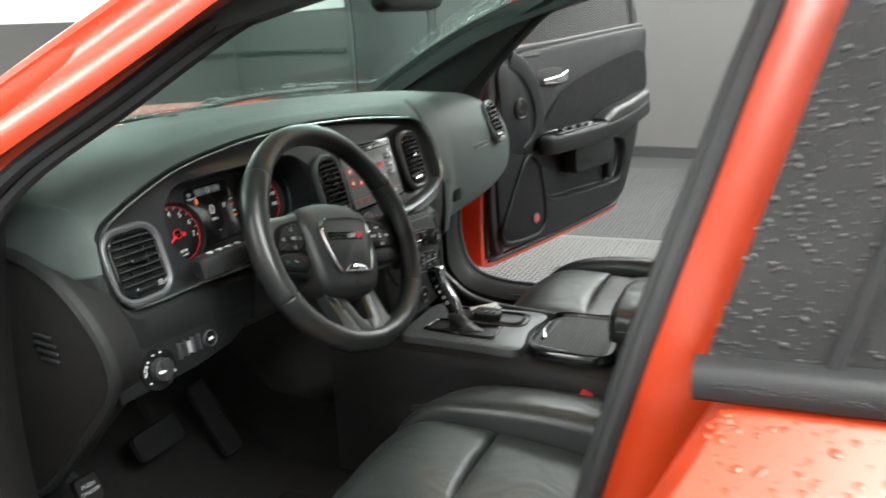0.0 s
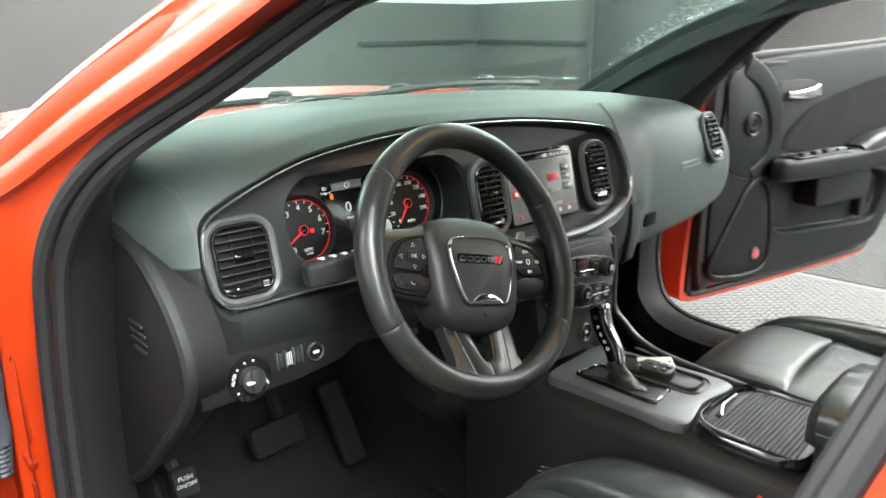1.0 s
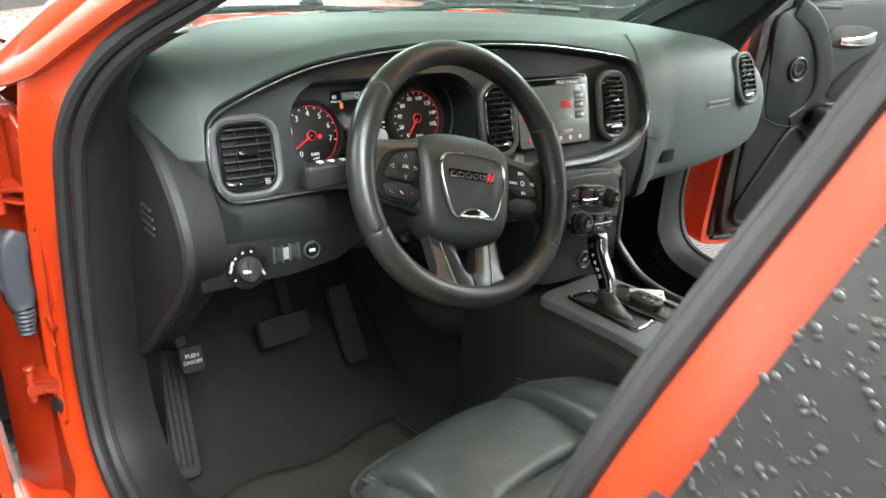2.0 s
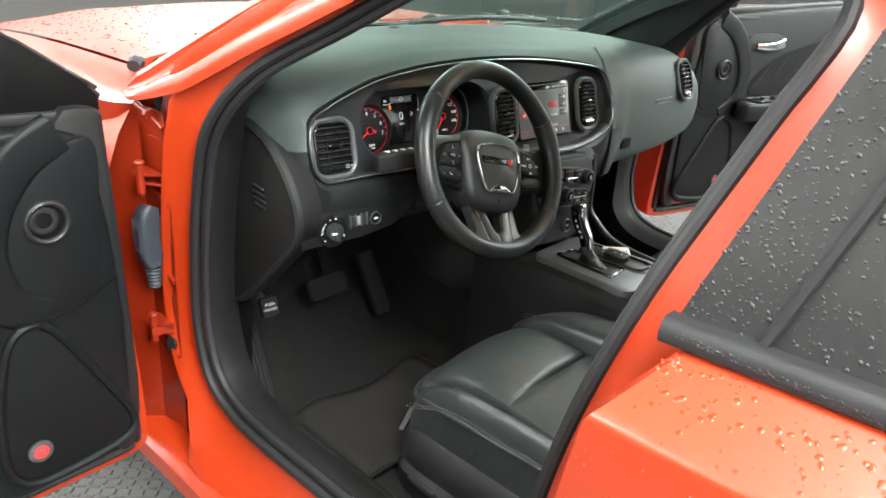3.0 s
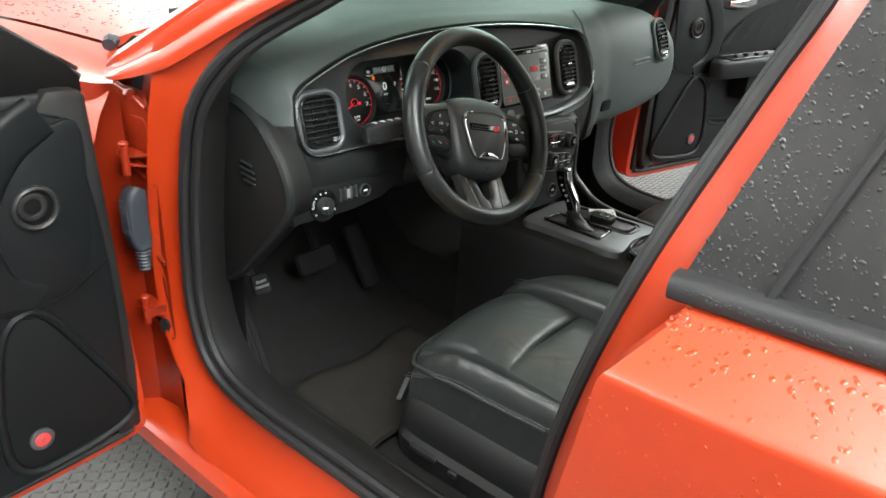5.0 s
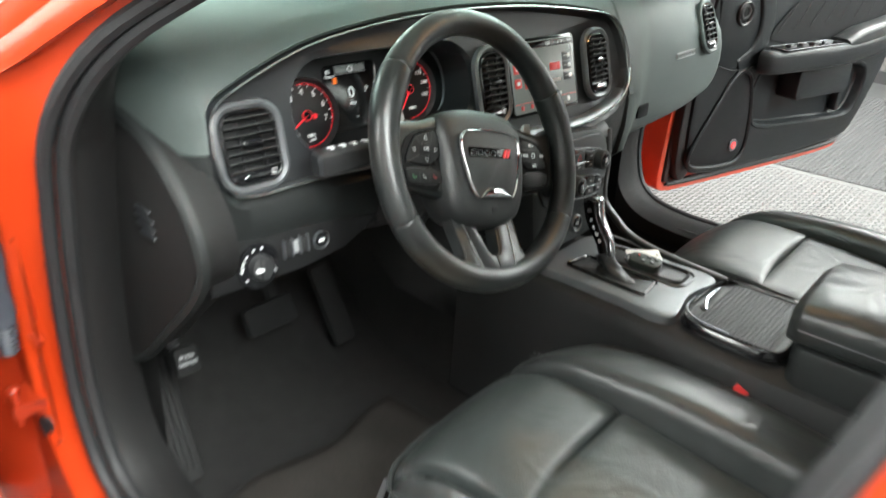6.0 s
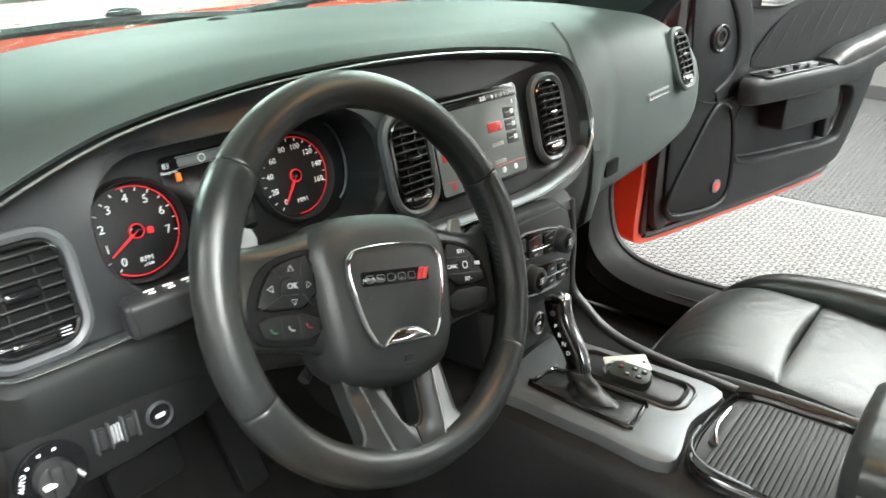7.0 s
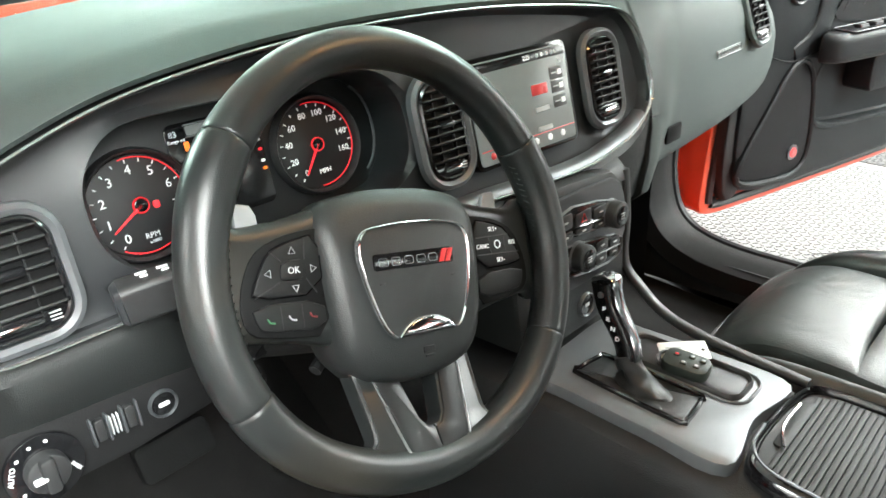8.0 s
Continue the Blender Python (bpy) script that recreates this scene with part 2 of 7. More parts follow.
DARKTRIM = material("dull_black_trim", (0.0092, 0.0088, 0.0088), 0.6, 0.0, 0.2, 12.0, 0.3, 600.0, kind="cells", spec=0.25)
SPOKE = material("satin_dark_metal_paint", (0.0095, 0.0098, 0.0100), 0.34, 0.0, 0.08, 12.0, 0.05, 900.0)
SPOKE_EDGE = material("polished_dark_edge", (0.30, 0.31, 0.31), 0.28, 0.8, 0.06, 12.0)
PADDLE = material("grey_paddle_paint", (0.32, 0.33, 0.335), 0.42, 0.3, 0.05, 12.0)
PERF = material("perforated_leather", (0.031, 0.036, 0.035), 0.40, 0.0, 0.14, 8.0, 0.30, 420.0, kind="cells", spec=0.55, warm_patch=0.22, wrinkle=0.30)
RUBBER = material("black_rubber_seal", (0.012, 0.012, 0.013), 0.6, 0.0, 0.2, 18.0, 0.2, 600.0)
CARPET = material("black_carpet", (0.0155, 0.0150, 0.0148), 0.95, 0.0, 0.35, 30.0, 0.9, 900.0, spec=0.12)
PILLAR = material("grained_pillar_cover", (0.036, 0.042, 0.041), 0.55, 0.0, 0.10, 6.0, 0.25, 900.0, kind="cells", spec=0.35)
PLATE = material("satin_console_plate", (0.15, 0.158, 0.165), 0.46, 0.55, 0.08, 9.0, 0.05, 1200.0)
GAITER = material("creased_gaiter_leather", (0.012, 0.013, 0.013), 0.42, 0.0, 0.2, 14.0, 0.3, 700.0, kind="cells", spec=0.45, wrinkle=0.8)
BAND = material("dark_chrome", (0.50, 0.51, 0.53), 0.20, 1.0, 0.06, 20.0, rough_vary=0.05)
THREAD = material("grey_stitching", (0.14, 0.14, 0.15), 0.7, 0.0, 0.1, 40.0)
WHITE_INK = material("white_lettering", (0.75, 0.77, 0.78), 0.5, 0.0, 0.03, 30.0, emit=0.15)
GREY_INK = material("grey_lettering", (0.42, 0.43, 0.44), 0.5, 0.0, 0.05, 30.0)
RED_GLOW = material("red_lit_ring", (0.80, 0.02, 0.03), 0.5, 0.0, 0.03, 30.0, emit=0.25)
ORANGE_GLOW = material("orange_lamp", (1.0, 0.20, 0.02), 0.5, 0.0, 0.02, 30.0, emit=0.35)
DIM_GREEN = material("dim_green_print", (0.03, 0.16, 0.06), 0.5)
DIM_RED = material("dim_red_print", (0.22, 0.02, 0.02), 0.5)
RED_BADGE = material("red_enamel", (0.70, 0.05, 0.05), 0.3, 0.0, 0.05, 30.0, coat=0.4)
FACE = material("gauge_face", (0.006, 0.006, 0.007), 0.55, 0.0, 0.1, 30.0)
SCREEN = material("lit_screen", (0.095, 0.105, 0.10), 0.18, 0.0, 0.1, 12.0, emit=0.40)
SCREEN_DARK = material("dark_screen", (0.010, 0.010, 0.011), 0.12, 0.0, 0.1, 12.0, coat=0.3)
SCREEN_RED = material("red_screen_button", (0.50, 0.05, 0.05), 0.3, 0.0, 0.03, 20.0, emit=0.10)
WARNRED = material("red_triangle", (0.6, 0.02, 0.02), 0.4, 0.0, 0.03, 20.0)
PAPER = material("white_paper_tag", (0.75, 0.75, 0.73), 0.7, 0.0, 0.04, 30.0)
FOB = material("key_fob_plastic", (0.018, 0.025, 0.020), 0.45, 0.0, 0.1, 30.0, 0.2, 900.0)
TYRE = material("tyre_rubber", (0.016, 0.016, 0.016), 0.8, 0.0, 0.2, 12.0, 0.3, 120.0)
STEEL = material("dark_alloy", (0.08, 0.08, 0.085), 0.35, 0.8, 0.1, 9.0)
GREYPLUG = material("grey_plug_plastic", (0.030, 0.036, 0.046), 0.5, 0.0, 0.1, 20.0)
DARKGLASS = material("wet_tinted_glass", (0.027, 0.0268, 0.027), 0.24, 0.0, 0.15, 6.0, spec=0.35)
KNEE = material("matt_knee_plastic", (0.010, 0.010, 0.0104), 0.65, 0.0, 0.2, 12.0, 0.3, 700.0, spec=0.14)
MATM = material("worn_floor_mat", (0.0215, 0.0195, 0.0178), 0.95, 0.0, 0.55, 11.0, 0.9, 700.0, spec=0.12)
# Treads a little darker than the tile they stand on.
TREAD = material("darker_grey_tread", (0.076, 0.075, 0.073), 0.42, 0.0, 0.3, 5.0, 0.1, 200.0)
VOID = material("dull_black_louvre", (0.005, 0.005, 0.0052), 0.6, 0.0, 0.2, 12.0, spec=0.12)
BEAD = material("beaded_water_on_paint", (0.38, 0.036, 0.008), 0.22, 0.0, 0.05, 9.0, coat=0.06, coat_rough=0.06, rough_vary=0.03)
FROST = material("clinging_water", (0.55, 0.58, 0.58), 0.2, 0.0, 0.1, 20.0, coat=0.3)
PEDAL = material("worn_pedal_rubber", (0.013, 0.013, 0.013), 0.8, 0.0, 0.2, 14.0, 0.3, 300.0, spec=0.15)
GLASS = pane_material("clear_glass", (0.90, 0.95, 0.93), 0.30)
SCREEN_GLASS = pane_material("green_tinted_glass", (0.865, 0.985, 0.950), 0.20)
FLOORM = material("grey_floor_tile", (0.092, 0.091, 0.088), 0.45, 0.0, 0.14, 1.5, 0.1, 60.0)
FLOORD = material("dark_floor_tile", (0.036, 0.036, 0.036), 0.50, 0.0, 0.14, 1.5, 0.1, 60.0)
WALLM = material("grey_wall_paint", (0.087, 0.0845, 0.082), 0.6, 0.0, 0.05, 0.8, 0.15, 180.0)
WALLW = material("white_wall_paint", (0.80, 0.80, 0.79), 0.6, 0.0, 0.03, 0.8, 0.15, 180.0)
DOORM = material("dark_door_paint", (0.062, 0.062, 0.063), 0.5, 0.0, 0.06, 2.0, 0.1, 120.0)
HIVIS = material("fluorescent_yellow", (0.62, 0.80, 0.03), 0.45, 0.0, 0.04, 20.0, emit=0.15)
BASEB = material("black_baseboard", (0.025, 0.025, 0.026), 0.5, 0.0, 0.1, 6.0)
WARM_LENS = material("warm_lens", (1.0, 0.62, 0.28), 0.4, 0.0, 0.0, 6.0, emit=4.0)
LAMP = material("lamp_diffuser", (1.0, 0.98, 0.95), 0.5, 0.0, 0.0, 6.0, emit=5.0)

# ---- room ----
def wall(name, a, b, z0, z1, mat, thick, label, kind="structure"):
    """An upright slab from a to b in plan; its inner face looks to the left of the way a to b."""
    d = Vector((b[0] - a[0], b[1] - a[1], 0))
    n = Vector((d.y, -d.x, 0)).normalized() * thick
    lo = [(a[0], a[1]), (b[0], b[1]), (b[0] + n.x, b[1] + n.y), (a[0] + n.x, a[1] + n.y)]
    bm = loft([[(x, y, z0) for x, y in lo], [(x, y, z1) for x, y in lo]])
    return tagged(part(name, bm, mat, None, "", True), label, "wall", kind=kind)


CORNERS = [(-4.2, -4.6), (4.35, -4.6), (6.05, 5.6), (-3.6, 6.3)]
SIDES = ("south", "east", "north", "west")
HEIGHT = 3.4
HANG = 2.85


def room():
    bm = bmesh.new()
    vs = [bm.verts.new((x, y, z)) for z in (0.0, -0.12) for x, y in ((-4.6, -5), (6.5, -5), (6.5, 6.8), (-4.6, 6.8))]
    for q in ((0, 1, 2, 3), (4, 5, 6, 7), (0, 1, 5, 4), (1, 2, 6, 5), (2, 3, 7, 6), (3, 0, 4, 7)):
        bm.faces.new([vs[i] for i in q])
    lo = [(2.70, -4.58), (4.33, -4.58), (6.02, 5.59), (2.70, 5.83)]
    dark = loft([[(x, y, z) for x, y in lo] for z in (0.0005, 0.004)])
    tagged(part("floor_dark", dark, FLOORD, None, "", True), "darker grey studded floor tiles along the wall", "floor", kind="structure")
    tagged(part("floor", bm, FLOORM, None, "", True), "light grey studded garage floor, damp and slightly dirty", "floor", kind="structure")
    for i, side in enumerate(SIDES):
        a, b = CORNERS[i], CORNERS[(i + 1) % 4]
        wall("wall_" + side, a, b, 0.0, 1.45, WALLM, 0.14, "plain mid-grey painted lower wall of the garage")
        wall("wall_" + side + "_upper", a, b, 1.45, HEIGHT, WALLW, 0.15, "white painted upper wall of the garage")
        d = Vector((b[0] - a[0], b[1] - a[1], 0)).normalized()
        n = Vector((-d.y, d.x, 0))
        p = [Vector((*a, 0)) + n * 0.02 + d * 0.02, Vector((*b, 0)) + n * 0.02 - d * 0.02]
        wall("baseboard_" + side, p[0][:2], p[1][:2], 0.0, 0.095, BASEB, 0.018, "black rubber baseboard along the grey wall")
    bm = loft([[(x, y, HEIGHT + h) for x, y in CORNERS] for h in (0.0, 0.1)])
    tagged(part("ceiling", bm, WALLW, None, "", True), "plain white ceiling over the garage", "ceiling", kind="structure")
    # dark rub rail and a dark service door, seen through the windscreen
    a, b = Vector((-3.6, 6.3, 0)), Vector((6.05, 5.6, 0))
    d = (b - a).normalized()
    M = mat4(a + d * 7.9 + Vector((d.y, -d.x, 0)) * 0.004 + Vector((0, 0, 1.02)), d, (0, 0, 1))
    tagged(part("rub_rail_north", slab(M, 1.70, 0.05, 0.03, 0.006, 0.008, 0.85, 0.0), BASEB, None), "dark rub rail along the grey wall", "rail", kind="structure")
    a, b = Vector((6.05, 5.6, 0)), Vector((4.35, -4.6, 0))
    d = (b - a).normalized()
    M = mat4(a + d * 0.06 + Vector((d.y, -d.x, 0)) * 0.004, d, (0, 0, 1))
    tagged(part("rub_rail_east", slab(M, 1.72, 0.05, 0.03, 0.006, 0.008, 0.86, 1.02), BASEB, None), "dark rub rail along the grey wall", "rail", kind="structure")
    gate = thing("service_door", (M @ Vector((2.35, 0, 0)))[:], "dark grey flush service door in the garage wall", "door")
    part("door_leaf", slab(M, 0.96, 2.04, 0.030, 0.004, 0.006, 2.35, 1.03), DOORM, gate)
    for c in (1.82, 2.88):
        part("door_jamb", slab(M, 0.07, 2.10, 0.045, 0.005, 0.006, c, 1.05), DOORM, gate)
    part("door_head", slab(M, 1.13, 0.07, 0.045, 0.005, 0.006, 2.35, 2.135), DOORM, gate)


def floor_marker():
    m = thing("floor_marker", (3.50, -0.44, 0.0), "small fluorescent yellow-green marker block on the floor", "marker")
    M = mat4((3.50, -0.44, 0.0), (0.2, -1, 0), (0, 0, 1))
    part("block", plate([(-0.045, 0.002), (0.045, 0.002), (0.038, 0.075), (-0.038, 0.075)], M, 0.05, 0.004), HIVIS, m)


floor_marker()
room()


def ceiling_lamps():
    first = None
    # unseen panels, added and hung low so their glowing backs brighten the ceiling
    for x, y, share in ((-1.35, -1.9, 1.2), (-3.0, 1.8, 0.9), (-1.6, 5.0, 1.0), (2.2, 5.0, 0.5), (3.9, 1.8, 1.1), (3.5, -1.2, 1.6), (-1.7, -3.6, 1.2), (1.9, -3.6, 2.0)):
        M = Matrix(((1, 0, 0, x), (0, -1, 0, y), (0, 0, -1, HANG), (0, 0, 0, 1)))
        if first is None:
            first = thing("ceiling_light", (x, y, HANG), "large white light panel with a frosted diffuser, unseen, hung low to brighten the ceiling", "ceiling light", "ceiling lights")
            part("frame", rim(rrect(1.2, 2.4, 0.01, 2), M, 0.03, 0.05), WALLW, first)
            part("diffuser", slab(M, 1.2, 2.4, 0.02, 0.002, 0.01), LAMP, first)
            for sx in (-0.5, 0.5):
                for sy in (-1.1, 1.1):
                    part("hanging_wire", tube([(x + sx, y + sy, HANG - 0.01), (x + sx, y + sy, HEIGHT)], 0.004, 6, up=(0, 1, 0)), STEEL, first)
        else:
            copy_thing(first, Matrix.Translation((x, y, HANG)))
        lamp = bpy.data.lights.new("lamp", "AREA")
        lamp.shape, lamp.size, lamp.size_y, lamp.energy, lamp.color = "RECTANGLE", 1.2, 2.4, POWER * share, (0.91, 1.0, 0.975)
        ob = new("lamp", lamp)
        ob.location = (x, y, HANG - 0.07)


ceiling_lamps()

# ---- the car: body ----
car = thing("car", (0, 0.3, 0), "wet orange-red sedan with both front doors open on studded floor", "car")

OPENING = [(0.83, -0.36, 0.362), (0.83, 0.0, 0.358), (0.83, 0.24, 0.362), (0.83, 0.36, 0.41), (0.83, 0.406, 0.52), (0.83, 0.405, 0.66),
           (0.83, 0.378, 0.83), (0.825, 0.335, 0.96), (0.785, 0.258, 1.065), (0.70, 0.14, 1.155), (0.62, 0.0, 1.25), (0.59, -0.15, 1.30),
           (0.58, -0.35, 1.325), (0.59, -0.52, 1.31), (0.64, -0.60, 1.25), (0.72, -0.57, 1.12), (0.80, -0.52, 0.95), (0.83, -0.475, 0.78),
           (0.83, -0.44, 0.60), (0.83, -0.425, 0.44)]


def opening_loop(side):
    loop = cr(OPENING, 5, True)
    n = len(loop)
    out = []
    for i, p in enumerate(loop):
        t = loop[(i + 1) % n] - loop[i - 1]
        rear = 0.12 * min(1.0, max(0.0, (-0.15 - p.y) / 0.25)) if side > 0 else 0.0
        out.append((Vector((side * p.x, p.y - rear, p.z)), Vector((0, t.z, -t.y)).normalized()))
    return out


def body_side(side, label):
    loop = opening_loop(side)
    prof = [(-0.016, 0.030), (-0.008, 0.004), (0.012, -0.004), (0.045, -0.018), (0.07, -0.04), (0.092, -0.066), (0.108, -0.075), (0.112, -0.02)]
    hinge = [(-0.016, 0.030), (-0.008, 0.004), (0.012, -0.004), (0.040, -0.018), (0.050, -0.030), (0.057, -0.032), (0.061, -0.010), (0.118, -0.008)]
    slim = [(-0.016, 0.030), (-0.008, 0.004), (0.010, -0.002), (0.020, -0.008), (0.030, -0.018), (0.045, -0.028), (0.060, -0.030), (0.072, -0.01)]
    rings = []
    base = [(-0.016, 0.030), (-0.008, 0.004), (0.012, -0.004), (0.040, -0.016), (0.055, -0.028), (0.072, -0.034), (0.086, -0.036), (0.092, -0.01)]
    for q0, q1, q2, q3 in zip(prof, hinge, slim, base):
        ring = []
        for p, n in loop:
            wf = min(1, max(0, (n.y - 0.3) / 0.4)) * min(1, max(0, (0.985 - p.z) / 0.05))
            wb = min(1, max(0, (p.z - 0.90) / 0.05)) * (1 if n.y > 0 else 0)
            wa = min(1, max(0, (p.z - 1.01) / 0.06)) * min(1, max(0, (p.y + 0.3) / 0.2))
            d, dx = [((a * (1 - wb) + e * wb) * (1 - wf) + b * wf) * (1 - wa) + c * wa for a, b, c, e in zip(q0, q1, q2, q3)]
            ring.append(p + n * d + Vector((-side * dx * (-0.3 if n.y < -0.5 else 1.0), 0, 0)))
        rings.append(ring)
    part("body_side", loft(rings, caps=False), PAINT, car, label)
    seal = [p + n * -0.014 + Vector((side * 0.002, 0, 0)) for p, n in loop]
    def slim(r):
        return lambda f: circle(r * (0.85 if loop[min(len(loop) - 1, round(f * (len(loop) - 1)))][1].y < -0.45 else 1.0), 8)

    part("door_seal", sweep(seal, slim(0.010), (1, 0, 0), True), RUBBER, car, "black rubber weatherstrip round the door opening")
    lip = [p + n * (-0.020 if n.y < -0.45 else -0.024) + Vector((-side * (0.008 if n.y < -0.45 else 0.016), 0, 0)) for p, n in loop]
    part("seal_lip", sweep(lip, slim(0.0105), (1, 0, 0), True), RUBBER, car)
    # inner trim: black band behind the seal
    rings = [[p + n * d + Vector((-side * dx * (1.0 if p.z < 0.9 else max(0.42, 1 - (p.z - 0.9) * 3)), 0, 0)) for p, n in loop] for d, dx in [(-0.018, 0.012), (-0.028, 0.03), (-0.022, 0.065), (0.0, 0.10), (0.035, 0.11)]]
    part("inner_trim", loft(rings, caps=False), DARKTRIM, car, "black plastic trim inside the door opening")


body_side(-1, "orange painted door opening with pillar and rocker")
body_side(1, "orange painted door opening with pillar and rocker")


def rocker(side):
    y = [(-1.35, 0), (-0.4, 0), (0.0, 0), (0.60, 0)]
    sec = [(0.90, 0.262), (0.925, 0.25), (0.93, 0.22), (0.905, 0.19), (0.80, 0.185), (0.78, 0.22), (0.80, 0.262)]
    rings = [[(side * x, yy, z) for x, z in sec] for yy, _ in y]
    part("rocker_panel", loft(rings), PAINT, car)
    # black scuff plate on the sill
    sec = [(0.815, 0.352), (0.80, 0.366), (0.775, 0.372), (0.745, 0.368), (0.735, 0.34), (0.735, 0.29), (0.815, 0.29)]
    rings = [[(side * x, yy, z) for x, z in sec] for yy in (-0.42, -0.2, 0.0, 0.2, 0.34, 0.55)]
    part("sill_plate", loft(rings), BLACK, car, "black plastic sill scuff plate")


for s in (-1, 1):
    rocker(s)


def hood_z(x, y):
    k = max(0.0, (y - 0.75) / 1.3)
    return 0.972 + 0.072 * (1 - (x / 0.82) ** 2) - 0.02 * k - 0.10 * k ** 3 + 0.006 * math.exp(-((abs(x) - 0.42) / 0.05) ** 2)


def front_body():
    bm = bmesh.new()
    rows = []
    for j in range(15):
        y = 0.76 + 1.24 * j / 14
        rows.append([(x, y + 0.05 * (1 - (x / 0.75) ** 2) * (1 if j == 0 else 0), hood_z(x, y)) for x in [-0.75 + 1.5 * i / 30 for i in range(31)]])
    loft(rows, False, False, bm=bm)
    edge = [(x, y - 0.004, z - 0.03) for x, y, z in rows[0]]
    loft([rows[0], edge], False, False, bm=bm)
    part("hood", bm, PAINT, car, "orange hood covered with rain drops")
    for s in (-1, 1):
        sec = [(0.757, 0), (0.79, -0.004), (0.85, -0.022), (0.905, -0.07), (0.935, -0.15), (0.945, -0.30), (0.935, -0.50), (0.92, -0.70)]
        rings = []
        for j in range(16):
            y = 0.64 + 1.36 * max(0, j - 1) / 14 + (0.02 if j else 0.0)
            k = max(0.0, (y - 1.3) / 0.9)
            z0 = hood_z(0.757, max(y, 0.76)) - 0.003
            rings.append([(s * (x - 0.10 * k * k), y if j else max(0.50, 0.64 - 1.05 * (x - 0.757)), max(z0 + dz, 0.28 + 0.42 * math.exp(-((y - 1.32) / 0.30) ** 4))) for x, dz in sec])
        part("fender", loft(rings, False, False), PAINT, car, "orange front fender")
        bm = tube(cr([(s * 0.748, 0.725, 0.990), (s * 0.766, 0.705, 0.996), (s * 0.780, 0.685, 0.990)], 4), 0.013, 8)
        part("washer_cap", bm, GREYPLUG, car)
    # nose
    rings = [[(x, 2.0 + 0.14 * (1 - (x / 0.9) ** 2) - (0.02 if k == 0 else 0), z) for x in [-0.84 + 1.68 * i / 20 for i in range(21)]] for k, z in enumerate((0.83, 0.78, 0.6, 0.4, 0.25))]
    part("front_fascia", loft(rings, False, False), PAINT, car)
    # cowl tray and wipers
    rings = [[(x, y + 0.05 * (1 - (x / 0.75) ** 2), z + 0.02 * (1 - (x / 0.75) ** 2)) for x in [-0.74 + 1.48 * i / 20 for i in range(21)]] for y, z in ((0.60, 1.012), (0.66, 1.008), (0.70, 0.985), (0.76, 0.965))]
    part("cowl_tray", loft(rings, False, False), BLACK, car)
    for x0, x1 in ((-0.62, 0.02), (0.02, 0.62)):
        pts = [(x0 + (x1 - x0) * k / 8, 0.700 - 0.03 * k / 8 + 0.05 * (1 - ((x0 + (x1 - x0) * k / 8) / 0.75) ** 2), 1.038 + 0.012 * math.sin(k / 8 * math.pi)) for k in range(9)]
        part("wiper_arm", tube(pts, 0.008, 6), BLACK, car)
        part("wiper_pivot", dome((x0 + 0.14, 0.76, 1.045), 0.035, 0.025, 0.016), BLACK, car)
    for x in (-0.2, 0.46):
        part("washer_nozzle", dome((x, 0.74, 1.058), 0.030, 0.016, 0.010), BLACK, car)


front_body()


def screen_point(u, v):
    """The windscreen: u from -1 to 1 across, v from 0 at the cowl to 1 at the header."""
    half = 0.70 - 0.115 * v
    x = u * half
    y = 0.735 - 0.80 * v - 0.16 * u * u * (1 - 0.45 * v)
    z = 1.042 + 0.315 * v - 0.03 * v * v - 0.025 * u * u
    return Vector((x, y, z + 0.035 * math.sin(v * math.pi)))


